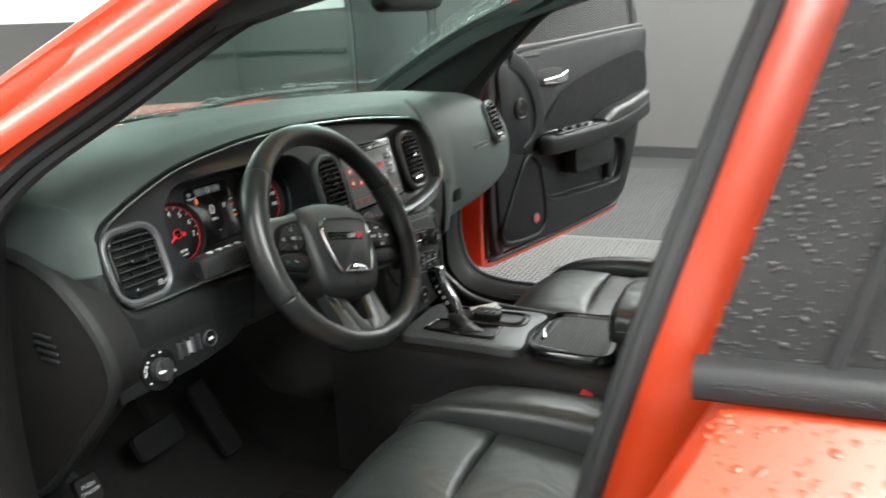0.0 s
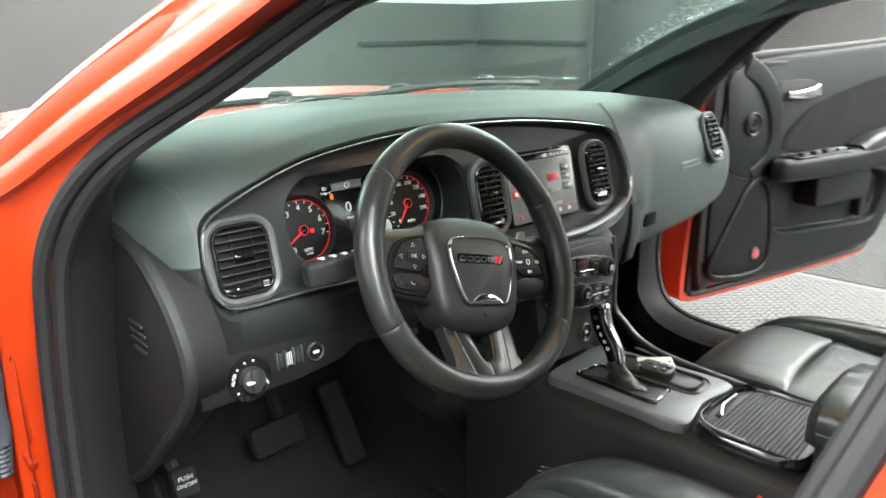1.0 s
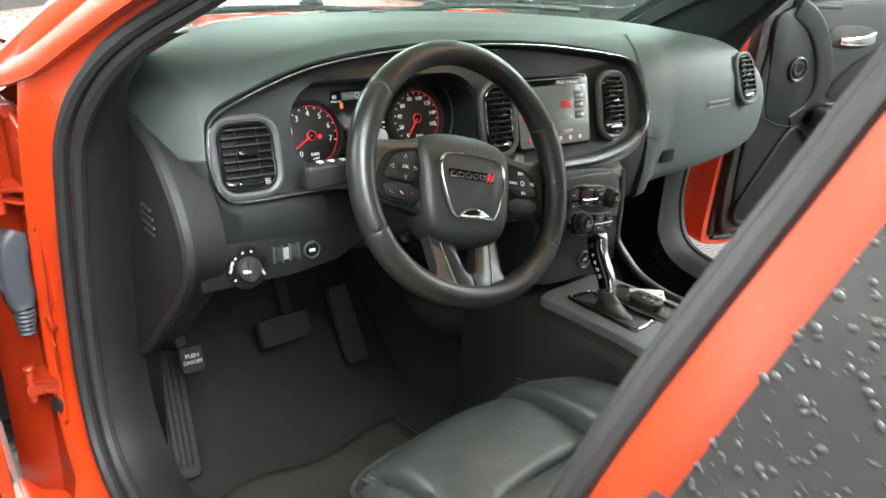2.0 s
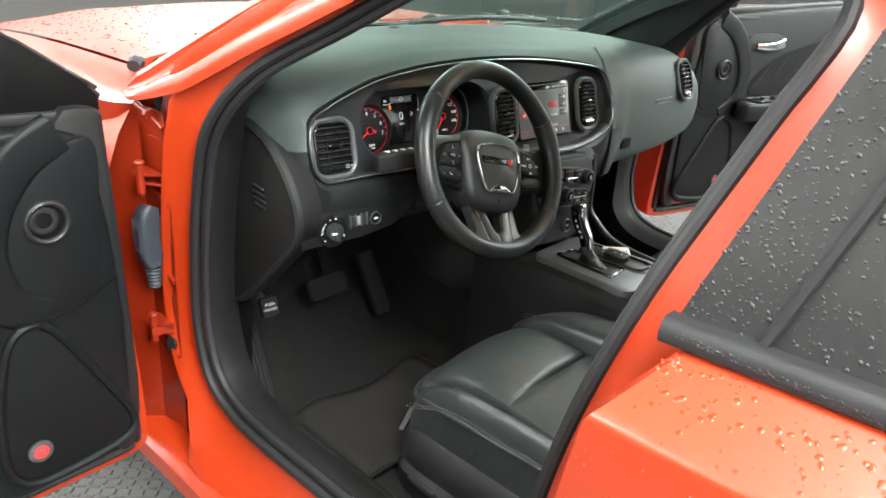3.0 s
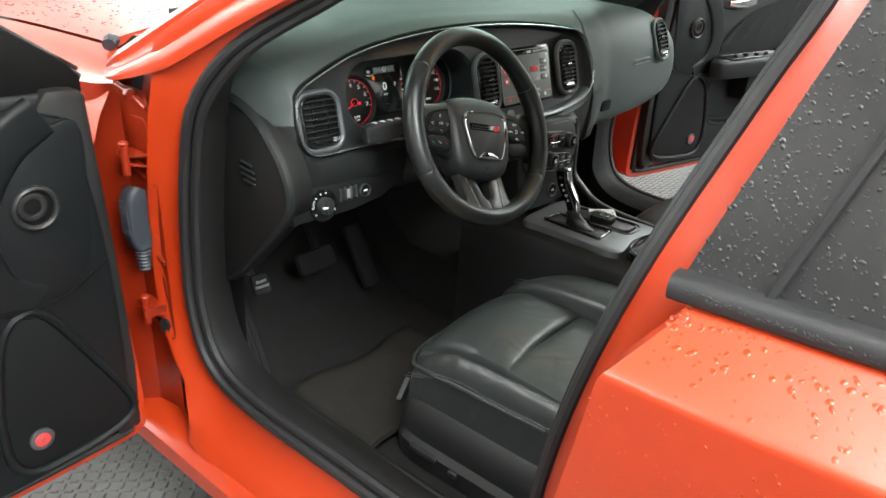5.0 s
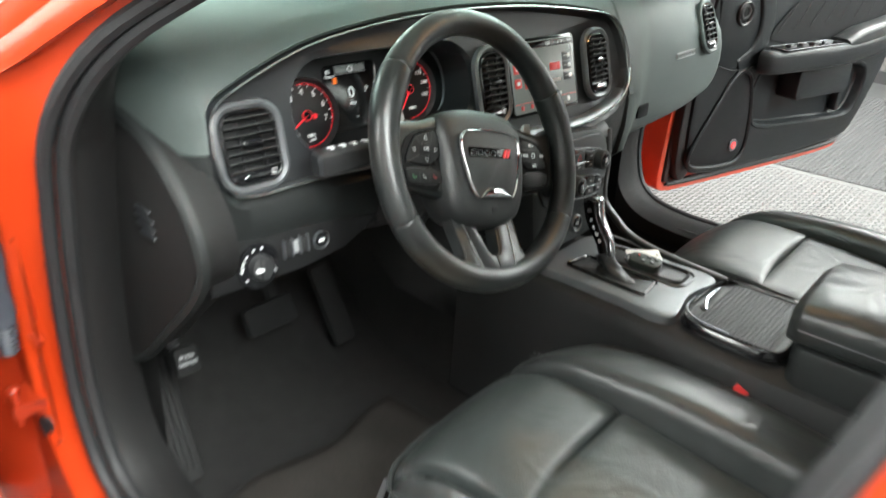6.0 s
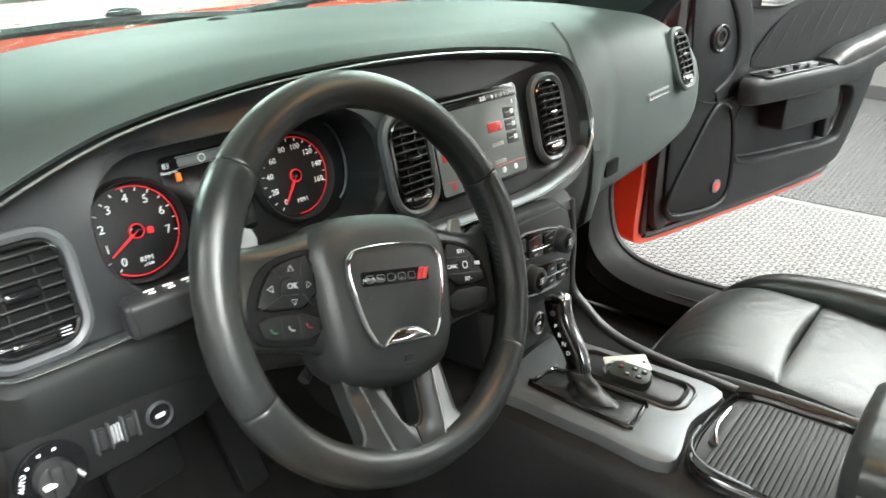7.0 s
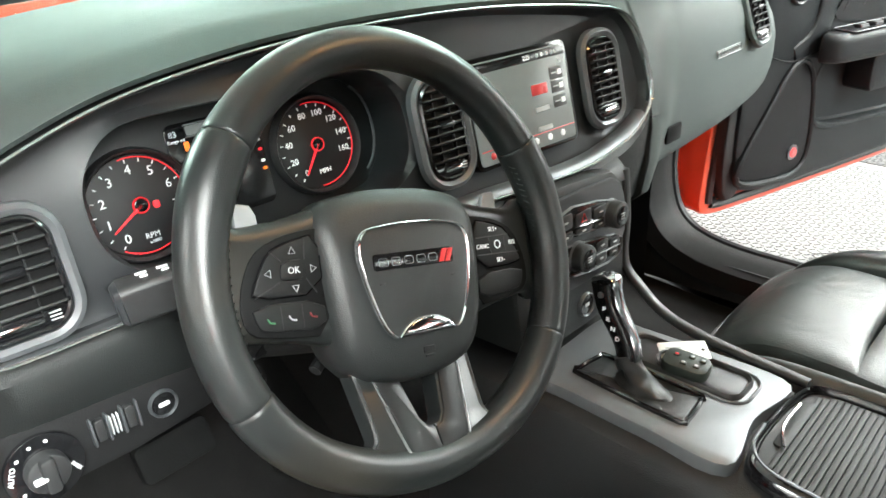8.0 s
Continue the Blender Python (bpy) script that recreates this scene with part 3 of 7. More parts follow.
def glass_and_roof():
    rows = [[screen_point(-1 + 2 * i / 20, v / 10) for i in range(21)] for v in range(11)]
    ob = part("windscreen", loft(rows, False, False), SCREEN_GLASS, car, "green-tinted curved windscreen, wet outside")
    ob.visible_shadow = True
    solid = ob.modifiers.new("thick", "SOLIDIFY")
    solid.thickness = 0.005
    pillar = cr([(0.83, 0.40, 0.90), (0.822, 0.335, 0.965), (0.785, 0.258, 1.065), (0.70, 0.14, 1.155), (0.62, 0.0, 1.25), (0.59, -0.15, 1.30)], 4)
    for s in (-1, 1):
        rings = []
        for i, q in enumerate(pillar):
            v = i / (len(pillar) - 1)
            a = screen_point(s * 0.955, v)
            c = Vector((s * (q.x - 0.02), q.y - 0.012, q.z - 0.012))
            rings.append([a + Vector((0, 0, 0.0)), a.lerp(c, 0.35) + Vector((-s * 0.022, -0.018, -0.008)), a.lerp(c, 0.7) + Vector((-s * 0.018, -0.016, -0.006)), c])
        part("pillar_cover", loft(rings, False, False), PILLAR, car, "charcoal grained A-pillar cover")
    # A-pillar covers inside and pillar skin outside
    for s in (-1, 1):
        line = [screen_point(s * 0.985, v / 8) for v in range(9)]
        prof = [(-0.032, -0.030), (0.025, -0.030), (0.032, 0.0), (0.02, 0.010), (-0.015, 0.010), (-0.034, 0.0)]
        part("pillar_trim", sweep([p + Vector((s * 0.012, 0, -0.022)) for p in line], prof), PILLAR, car, "charcoal A-pillar trim")
        rail = [(s * 0.858, 0.540, 0.982), (s * 0.846, 0.49, 1.004), (s * 0.815, 0.40, 1.06), (s * 0.755, 0.26, 1.15), (s * 0.68, 0.10, 1.245), (s * 0.635, -0.05, 1.318), (s * 0.60, -0.3, 1.385), (s * 0.60, -0.8, 1.40), (s * 0.62, -1.3, 1.36), (s * 0.68, -1.8, 1.20), (s * 0.74, -2.15, 1.02)]
        skin = [(-0.06, -0.05), (0.052, -0.06), (0.053, -0.046), (0.047, -0.032), (0.037, -0.0245), (0.026, -0.0215), (0.017, -0.014), (0.0135, -0.002), (0.0155, 0.009), (0.010, 0.0165), (-0.004, 0.021), (-0.026, 0.023), (-0.048, 0.019), (-0.06, 0.004)]
        part("roof_rail", sweep(cr(rail, 5), lambda f: [(a * min(1.0, 0.25 + f * 8), b * min(1.0, (0.30 if b > 0 else 0.08) + f * (8 if b > 0 else 4.5))) for a, b in skin]), PAINT, car, "orange roof rail and pillar, wet on top")
    rows = []
    for j in range(9):
        y = -0.07 - 1.35 * j / 8
        zc = 1.385 + 0.055 * math.sin((j + 1.5) / 9.5 * math.pi)
        rows.append([(x, y, zc - 0.05 * (x / 0.6) ** 2) for x in [-0.6 + 1.2 * i / 14 for i in range(15)]])
    low = [[(x, y, z - 0.03) for x, y, z in r] for r in rows]
    part("roof", loft(rows, False, False), PAINT, car, "orange roof")
    part("headliner", loft(low, False, False), material("dark_headliner", (0.05, 0.05, 0.052), 0.9), car, "dark grey headliner")
    rows = [[(x * (1 + 0.12 * k), -1.42 - 0.66 * k, 1.375 - 0.36 * k - 0.03 * (x / 0.58) ** 2) for x in [-0.58 + 1.16 * i / 10 for i in range(11)]] for k in (0, 0.5, 1)]
    part("rear_window", loft(rows, False, False), GLASS, car).visible_shadow = False
    # mirror under the header
    part("interior_mirror", slab(mat4((-0.02, 0.10, 1.262), (1, 0, 0), (0, 0.25, 1)), 0.25, 0.065, 0.03, 0.006, 0.025), BLACK, car, "black interior mirror")
    part("mirror_stalk", tube([(-0.02, 0.09, 1.28), (-0.02, 0.15, 1.31)], 0.015, 8), BLACK, car)


glass_and_roof()


def dome_lamp():
    """Warm courtesy lamp in the headliner, lit while the doors stand open."""
    lamp = hub("courtesy_lamp", car, "lit warm courtesy lamp in the headliner")
    M = mat4((-0.06, -0.17, 1.366), (1, 0, 0), (0, -1, 0))
    part("lamp_base", slab(M, 0.16, 0.085, 0.012, 0.004, 0.02), BLACK, lamp)
    for a in (-0.045, 0.045):
        part("lens", slab(M, 0.05, 0.05, 0.016, 0.003, 0.012, a, 0), WARM_LENS, lamp, "glowing warm lens")
    bulb = bpy.data.lights.new("courtesy_bulb", "AREA")
    bulb.shape, bulb.size, bulb.size_y, bulb.energy, bulb.color = "RECTANGLE", 0.14, 0.05, 0.45, (1.0, 0.55, 0.20)
    ob = new("courtesy_bulb", bulb)
    ob.location = (-0.06, -0.17, 1.345)


dome_lamp()


def rear_body(side):
    """Rear door and quarter panel; the waistline rises a little to the rear."""
    def rise(y, z):
        return 0.035 * max(0.0, -0.55 - y) * min(1.0, max(0.0, (z - 0.6) / 0.25)) if y > -1.5 else 0.033 * min(1.0, max(0.0, (z - 0.6) / 0.25))

    sec = [(0.90, 0.27), (0.922, 0.40), (0.930, 0.60), (0.931, 0.78), (0.935, 0.868), (0.9345, 0.8745), (0.931, 0.8785), (0.92, 0.8855), (0.88, 0.909), (0.838, 0.934)]
    rings = []
    for j in range(11):
        y = -0.62 - 0.85 * (j - 1) / 9
        rings.append([(side * x, y if j else -0.466 - max(0.0, z - 0.5) * 0.17 - 0.030 * max(0.0, (z - 0.87) / 0.05), z + rise(y, z)) for x, z in sec])
    skin = rings
    edge = [(x - side * 0.05, y + 0.004, z) for x, y, z in rings[0]]
    bm = loft([edge] + skin, False, False)
    door = hub("rear_door", car, "closed orange rear door beaded with rain")
    part("door_skin", bm, PAINT, door, "orange wet door skin with a sharp shoulder line")
    belt = [(side * 0.836, -0.548 - 0.92 * k / 8, 0.945 + 0.032 * k / 8) for k in range(9)]
    part("belt_moulding", sweep(belt, [(-0.012, -0.013), (0.011, -0.013), (0.0145, -0.010), (0.0152, -0.003), (0.013, 0.005), (0.009, 0.0105), (0.003, 0.013), (-0.012, 0.013)]), RUBBER, door, "black rubber belt moulding")

    def win(u, v):
        """Window plane: u aft from the pillar, v upward."""
        return Vector((side * (0.822 - 0.085 * v - 0.03 * v * v), -0.554 - u - 0.110 * v, 0.953 + 0.035 * u + 0.36 * v))

    part("pillar_applique", loft([[win(u, v / 6) + Vector((side * 0.004, 0, 0)) for u in (0, 0.04, 0.078)] for v in range(7)], False, False), DARKGLASS, door, "gloss black pillar cover, wet")
    part("window_divider", tube([win(0.084, v / 6) + Vector((side * 0.006, 0, 0)) for v in range(7)], 0.006, 6), RUBBER, door)
    part("window_glass", loft([[win(0.088 + 0.8 * u / 6, v / 6) for u in range(7)] for v in range(7)], False, False), DARKGLASS, door, "tinted rear window covered with drops")
    part("window_frame", sweep([win(-0.02 + 0.9 * u / 8, 1.04) for u in range(9)], [(-0.02, -0.02), (0.015, -0.02), (0.02, 0.02), (-0.015, 0.03)]), PAINT, door)
    rings = []
    for j in range(12):
        y = -1.47 - 1.55 * j / 11
        k = j / 11
        arch = 0.44 * math.exp(-((y + 1.78) / 0.33) ** 4)
        rings.append([(side * (x - 0.10 * k * k), y, max(z, 0.28 + arch) + 0.03 * k * (z > 0.85) + rise(y, z)) for x, z in sec])
    part("quarter_panel", loft(rings, False, False), PAINT, car)
    return win


WIN = rear_body(-1)
rear_body(1)


def rear_end():
    rows = [[(x, y, z + 0.015 * (1 - (x / 0.85) ** 2)) for x in [-0.86 + 1.72 * i / 12 for i in range(13)]] for y, z in ((-2.06, 1.0), (-2.4, 1.0), (-2.9, 0.985), (-3.03, 0.94), (-3.05, 0.7), (-3.02, 0.4), (-2.98, 0.28))]
    part("trunk_lid", loft(rows, False, False), PAINT, car)
    part("underbody", slab(mat4((0, -0.45, 0.2), (1, 0, 0), (0, 1, 0)), 1.66, 4.6, 0.06, 0.01, 0.05), BLACK, car)


rear_end()


def road_wheel():
    for x in (-0.80, 0.80):
        for y in (1.32, -1.78):
            s = 1 if x > 0 else -1
            M = mat4((x - s * 0.11, y, 0.345), (0, s, 0), (0, 0, 1))
            w = hub("wheel", car, "black tyre on a dark alloy rim")
            rings = []
            for c, r in ((0.0, 0.25), (0.0, 0.31), (0.02, 0.338), (0.06, 0.345), (0.17, 0.345), (0.21, 0.335), (0.225, 0.30), (0.215, 0.25)):
                rings.append([M @ Vector((r * math.cos(math.tau * k / 36), r * math.sin(math.tau * k / 36), c)) for k in range(36)])
            part("tyre", loft(rings, caps=False), TYRE, w)
            bm = loft([[M @ Vector((r * math.cos(math.tau * k / 30), r * math.sin(math.tau * k / 30), c)) for k in range(30)] for r, c in ((0.252, 0.215), (0.24, 0.20), (0.235, 0.05), (0.02, 0.05))], caps=True)
            for k in range(5):
                a = math.tau * k / 5
                tube([M @ Vector((0.04 * math.cos(a), 0.04 * math.sin(a), 0.19)), M @ Vector((0.24 * math.cos(a), 0.24 * math.sin(a), 0.2))], 0.022, 6, bm=bm)
            part("rim", bm, STEEL, w)


road_wheel()


def interior_shell():
    """Floor pan, firewall, rear bulkhead."""
    rings = [[(-0.74, y, z), (-0.45, y, z), (-0.16, y, z), (-0.13, y, min(z + 0.14, 0.86)), (0.13, y, min(z + 0.14, 0.86)), (0.16, y, z), (0.45, y, z), (0.74, y, z)] for y, z in ((-1.4, 0.30), (-0.5, 0.28), (0.2, 0.27), (0.45, 0.285), (0.62, 0.42), (0.68, 0.70), (0.69, 0.96))]
    part("carpet_floor", loft(rings, False, False), CARPET, car, "black carpeted footwell and tunnel")
    for s in (-1, 1):
        rings = [[(s * 0.745, y, z) for y in (-0.2, 0.0, 0.2, 0.35, 0.5, 0.68)] for z in (0.26, 0.37)]
        rings = [[(s * (0.722 - 0.004 * k + 0.02 * (y < 0.35)), y, z) for k, z in enumerate((0.26, 0.36, 0.5, 0.7, 0.9))] for y in (0.385, 0.42, 0.5, 0.6, 0.69)]
        part("kick_panel", loft(rings, False, False), DARKTRIM, car, "black kick panel beside the footwell")
        rings = [[(s * 0.73, y, z) for z in (0.3, 0.6, 0.95)] for y in (-0.5, -1.0, -1.6)]
        part("rear_trim", loft(rings, False, False), BLACK, car)
    rows = [[(x, -1.5 - 0.2 * k, 0.3 + 0.7 * k) for x in (-0.72, 0, 0.72)] for k in (0, 0.5, 1)]
    part("rear_bulkhead", loft(rows, False, False), CARPET, car)


interior_shell()

# ---- dashboard ----
top_line = table([(-0.680, 0.905), (-0.677, 0.932), (-0.670, 0.951), (-0.650, 0.967), (-0.567, 0.999), (-0.50, 1.017), (-0.395, 1.031), (-0.30, 1.037), (-0.20, 1.038), (-0.092, 1.034), (0.0, 1.026), (0.128, 1.009), (0.168, 0.997), (0.192, 0.973), (0.205, 0.935), (0.209, 0.900)])
low_line = table([(-0.680, 0.905), (-0.676, 0.872), (-0.668, 0.856), (-0.655, 0.846), (-0.63, 0.843), (-0.53, 0.844), (-0.30, 0.834), (-0.126, 0.825), (-0.015, 0.820), (0.055, 0.821), (0.104, 0.828), (0.15, 0.839), (0.183, 0.857), (0.203, 0.879), (0.209, 0.900)])
pad_line = table([(-0.735, 0.935), (-0.70, 0.985), (-0.62, 1.022), (-0.50, 1.050), (-0.375, 1.064), (-0.20, 1.063), (0.0, 1.055), (0.20, 1.049), (0.40, 1.042), (0.56, 1.028), (0.69, 1.002), (0.77, 0.972), (0.83, 0.925), (0.855, 0.88)])
face_y = table([(0.15, 0.158), (0.25, 0.168), (0.35, 0.175), (0.5, 0.177), (0.80, 0.182)])
low_z = table([(-0.735, 0.728), (-0.42, 0.735), (-0.1, 0.735), (0.15, 0.715), (0.30, 0.708), (0.50, 0.712), (0.65, 0.720), (0.74, 0.736), (0.80, 0.760), (0.855, 0.81)])
# the instrument surround leans back and is turned a little toward the driver
BZ = mat4((0, 0.1741, 0.9), (1, -0.095, 0), (0, 0.27, 1))
BZ_IN = BZ.inverted()


def plane_y(x, z, c=0.0):
    n, o = BZ.to_3x3() @ Vector((0, 0, 1)), BZ @ Vector((0, 0, c))
    return o.y - (n.x * (x - o.x) + n.z * (z - o.z)) / n.y


def bez(x, z, c=0.0):
    """The place (a, b) in the surround's frame of the point of its plane at x, z."""
    q = BZ_IN @ Vector((x, plane_y(x, z, c), z))
    return (q.x, q.y)


def dash_section(x):
    zt, zb, zp = top_line(x), low_line(x), pad_line(x)
    rec = min(1.0, max(0.0, (zt - zb) / 0.07))
    e = 0.12 * min(1, max(0.0, (x - 0.755) / 0.10)) ** 2.2 + 0.13 * min(1, max(0.0, (-0.680 - x) / 0.055)) ** 2
    yb = 0.70 - 0.27 * (x / 0.76) ** 2
    zc = -math.log(math.exp(-140 * zp) + math.exp(-140 * 1.052)) / 140 - 0.004
    za, zl = min(zt + 0.0065, zp - 0.010), low_z(x)
    if rec < 1:
        ease = min(1.0, max(0.0, (x - 0.20) / 0.12)) if x > 0 else 1.0
        za = za * rec + (0.955 + (zp - 1.005) * ease * ease * (3 - 2 * ease)) * (1 - rec)
        zt = zt * rec + 0.93 * (1 - rec) if x > 0 else zt
        zb = zb * rec + 0.85 * (1 - rec) if x > 0 else zb
    zm = (zt + zb) / 2
    ft, fm, fb = plane_y(x, zt), plane_y(x, zm), plane_y(x, zb)
    pts = [(yb, zc - 0.035), (yb - 0.015, zc), (yb - 0.06, zc + 0.002), (max(0.46, ft + 0.16), (zc + zp) / 2 + 0.003), (ft + 0.120, zp + 0.001), (ft + 0.078, zp - 0.001), (ft + 0.042, zp - 0.007),
           (ft + 0.018, (zp + za) / 2 + 0.002), (ft + 0.002, za), (ft + 0.001 + 0.004 * rec, zt + 0.0015), (ft + 0.10 * rec, zt), (fm + 0.12 * rec, zm), (fb + 0.10 * rec, zb), (fb + 0.002, zb - 0.003),
           (fb - 0.006 * rec, zb - 0.014), (fb - 0.003 * rec, zb * 0.5 + zl * 0.5), (fb + 0.008, zl + 0.016), (fb + 0.022, zl + 0.003), (fb + 0.05, zl), (0.45, zl + 0.02), (0.60, zl + 0.06)]
    if x > 0.04:
        fy = face_y(x)
        drum = [(yb, zc - 0.035), (yb - 0.015, zc), (yb - 0.06, zc + 0.002), (0.46, (zc + zp) / 2 + 0.003), (0.39, zp + 0.001), (0.33, zp - 0.002)]
        mid = (zp + zl) / 2 - 0.012
        for k in range(1, 12):
            a = radians(90 - 15.5 * k)
            up = a > 0
            depth = 0.135 if up else 0.075
            drum.append((fy + depth - depth * math.copysign(abs(math.cos(a)) ** (0.72 if up else 0.6), math.cos(a)), mid + (zp - mid if up else mid - zl) * math.copysign(abs(math.sin(a)) ** (0.95 if up else 0.85), math.sin(a))))
        drum += [(fy + 0.07, zl), (fy + 0.10, zl), (0.45, zl + 0.02), (0.60, zl + 0.06)]
        f = min(1.0, max(0.0, (x - 0.2125) / 0.15))
        g = min(1.0, (x - 0.04) / 0.3225)
        f, g = f * f * (3 - 2 * f), g * g * (3 - 2 * g)
        pts = [(a * (1 - k) + c * k, b * (1 - k) + d * k) for (a, b), (c, d), k in zip(pts, drum, [g] * 8 + [g * 0.5 + f * 0.5] + [f] * 12)]
    return [(x, y + e * (1 if y < 0.36 else 0.4), z) for y, z in pts]


def bezel_outline(n=120):
    out = []
    for k in range(n):
        t = math.tau * k / n
        c = math.cos(t)
        x = -0.2355 + 0.4445 * (math.copysign(abs(c) ** 0.8, c))
        out.append(bez(x, top_line(x) if math.sin(t) >= 0 else low_line(x)))
    return out


OUTLINE = bezel_outline()
dash = hub("dashboard", car, "dark grey soft dashboard with a slight green sheen from the windscreen")


def build_dash():
    end = 0.2118
    xs = sorted([-0.735 + 1.59 * i / 156 for i in range(157)] + [-0.684 + 0.0013 * i for i in range(20)] + [0.1901 + 0.0012 * i for i in range(19)] + [end])
    bm = loft([dash_section(x)[:14] for x in xs if x <= end], False, False)
    loft([dash_section(x) for x in xs if x >= end], False, False, bm=bm)
    bmesh.ops.remove_doubles(bm, verts=bm.verts, dist=0.00002)
    part("dash_pad", bm, DASH, dash, "grained soft-touch dash skin")
    # same skin as the pad above, its shade put into a darker colour
    part("lower_dash", loft([dash_section(x)[13:] for x in xs if x <= end], False, False), DASH_LOW, dash, "lower dash under the bright strip, darkened in colour for shade")
    part("chrome_surround", rim(grow(OUTLINE, -0.0035), BZ, 0.0038, 0.005, -0.006), BRIGHT, dash, "thin bright satin surround")
    low = [(x, low_line(x)) for x in [-0.645 + 0.825 * i / 66 for i in range(67)]]

    def tall(x):
        return 0.0030 + 0.0085 * min(1.0, max(0.0, (x + 0.42) / 0.30))

    part("silver_strip", loft([[BZ @ Vector((*bez(x, z + tall(x) * d), c)) for x, z in low] for d, c in ((1.15, -0.012), (1.0, 0.003), (0.6, 0.0075), (0.1, 0.0085), (-0.25, 0.004), (-0.3, -0.006))], False, False), SILVER, dash, "satin silver strip under the instruments")
    hole = rrect(0.340, 0.134, 0.060, 10, *bez(-0.372, 0.927, -0.02))

    def ray_to(line, c, a):
        dx, dy = math.cos(a), math.sin(a)
        best = None
        for i in range(len(line)):
            (x1, y1), (x2, y2) = line[i - 1], line[i]
            ex, ey = x2 - x1, y2 - y1
            den = dx * ey - dy * ex
            if abs(den) < 1e-12:
                continue
            t = ((x1 - c[0]) * ey - (y1 - c[1]) * ex) / den
            u = ((x1 - c[0]) * dy - (y1 - c[1]) * dx) / den
            if t > 0 and -1e-6 <= u <= 1 + 1e-6 and (best is None or t < best):
                best = t
        return (c[0] + best * dx, c[1] + best * dy)

    outer = grow(OUTLINE, -0.003)
    c = bez(-0.372, 0.927, -0.02)
    inner = [ray_to(hole, c, math.atan2(b - c[1], a - c[0])) for a, b in outer]
    inner = [(p, min(max(q, (low_line(p) - 0.9) * 1.035 + 0.012), (top_line(p) - 0.9) * 1.035 - 0.008)) for p, q in inner]
    rings = []
    flange = [(max(-0.700, -0.2355 + (a + 0.2355) * 1.02), b * 1.02) for a, b in OUTLINE]
    rings.append([BZ @ Vector((a, b, -0.020)) for a, b in flange])
    for f, h in ((0, 0.0), (0.012, -0.012), (0.06, -0.02), (0.5, -0.022), (0.97, -0.016), (1.0, -0.022), (1.0, -0.05), (1.005, -0.096)):
        rings.append([BZ @ Vector((a + (p - a) * f, b + (q - b) * f, h)) for (a, b), (p, q) in zip(outer, inner)])
    part("bezel_panel", loft(rings, caps=False), BEZEL, dash, "satin graphite instrument surround")
    # end cap of the dash with its slots
    cap = cr([(0.52, 0.60), (0.50, 0.90), (0.40, 0.940), (0.30, 0.922), (0.235, 0.87), (0.200, 0.805), (0.212, 0.75), (0.29, 0.665), (0.41, 0.56)], 6, True)
    M = mat4((-0.728, 0, 0), (0, -1, 0), (0, 0, 1))
    line = [(-p.x, p.y) for p in cap][::-1]
    part("end_cap", plate(line, M, 0.012, 0.006, back=-0.05), DARKTRIM, dash, "black side cover of the dash")
    part("cap_edge", rim(grow(line, -0.004), M, 0.016, 0.014), DASH_LOW, dash)
    for k in range(4):
        s = mat4((-0.741, 0.306 - 0.002 * k, 0.831 - 0.0115 * k), (0, -1, -0.10), (0, -0.10, 1))
        part("side_slot", slab(s, 0.046 - 0.008 * abs(k - 1.5), 0.0045, 0.003, 0.001, 0.002), BEZEL, dash)
    for s, x0, w in ((-1, -0.577, 0.285),):
        M = mat4((x0 + 0.006, 0.2215, 0.757), (1, -0.06, 0), (0, 0.10, 1))
        part("knee_panel", plate([(-0.140, -0.034), (0.0, -0.036), (0.075, -0.028), (0.13, -0.004), (0.165, 0.03), (0.0, 0.033), (-0.143, 0.030)], M, 0.012, 0.005, back=-0.05), KNEE, dash, "dark lower dash panel")
    # glovebox: shut line and latch
    # dark raised plate: the shade inside the latch recess is put in its colour
    part("glovebox_latch", slab(mat4((0.338, 0.170, 0.787), (1, 0, 0), (0, 0.0, 1)), 0.048, 0.028, 0.004, 0.001, 0.004), VOID, dash, "dark plate for the shaded recess of the glovebox latch")
    B = mat4((0.536, 0.1765, 0.8825), (1, 0.01, 0), (0, 0.12, 1))
    part("badge_frame", rim(rrect(0.098, 0.011, 0.003, 3), B, 0.0013, 0.002), PADDLE, dash)
    for k in range(7):
        part("badge_mark", rim(rrect(0.0085, 0.0050, 0.0015, 2, -0.0405 + 0.0135 * k, 0), B, 0.0012, 0.0018), PADDLE, dash)
    part("sun_sensor", dome((-0.11, 0.63, 1.047), 0.022, 0.011, 0.006), BLACK, dash)
    part("dash_slit", slab(mat4((-0.13, 0.62, 1.044), (1, 0, 0), (0, 1, 0)), 0.05, 0.012, 0.004, 0.001, 0.005), BLACK, dash)


build_dash()


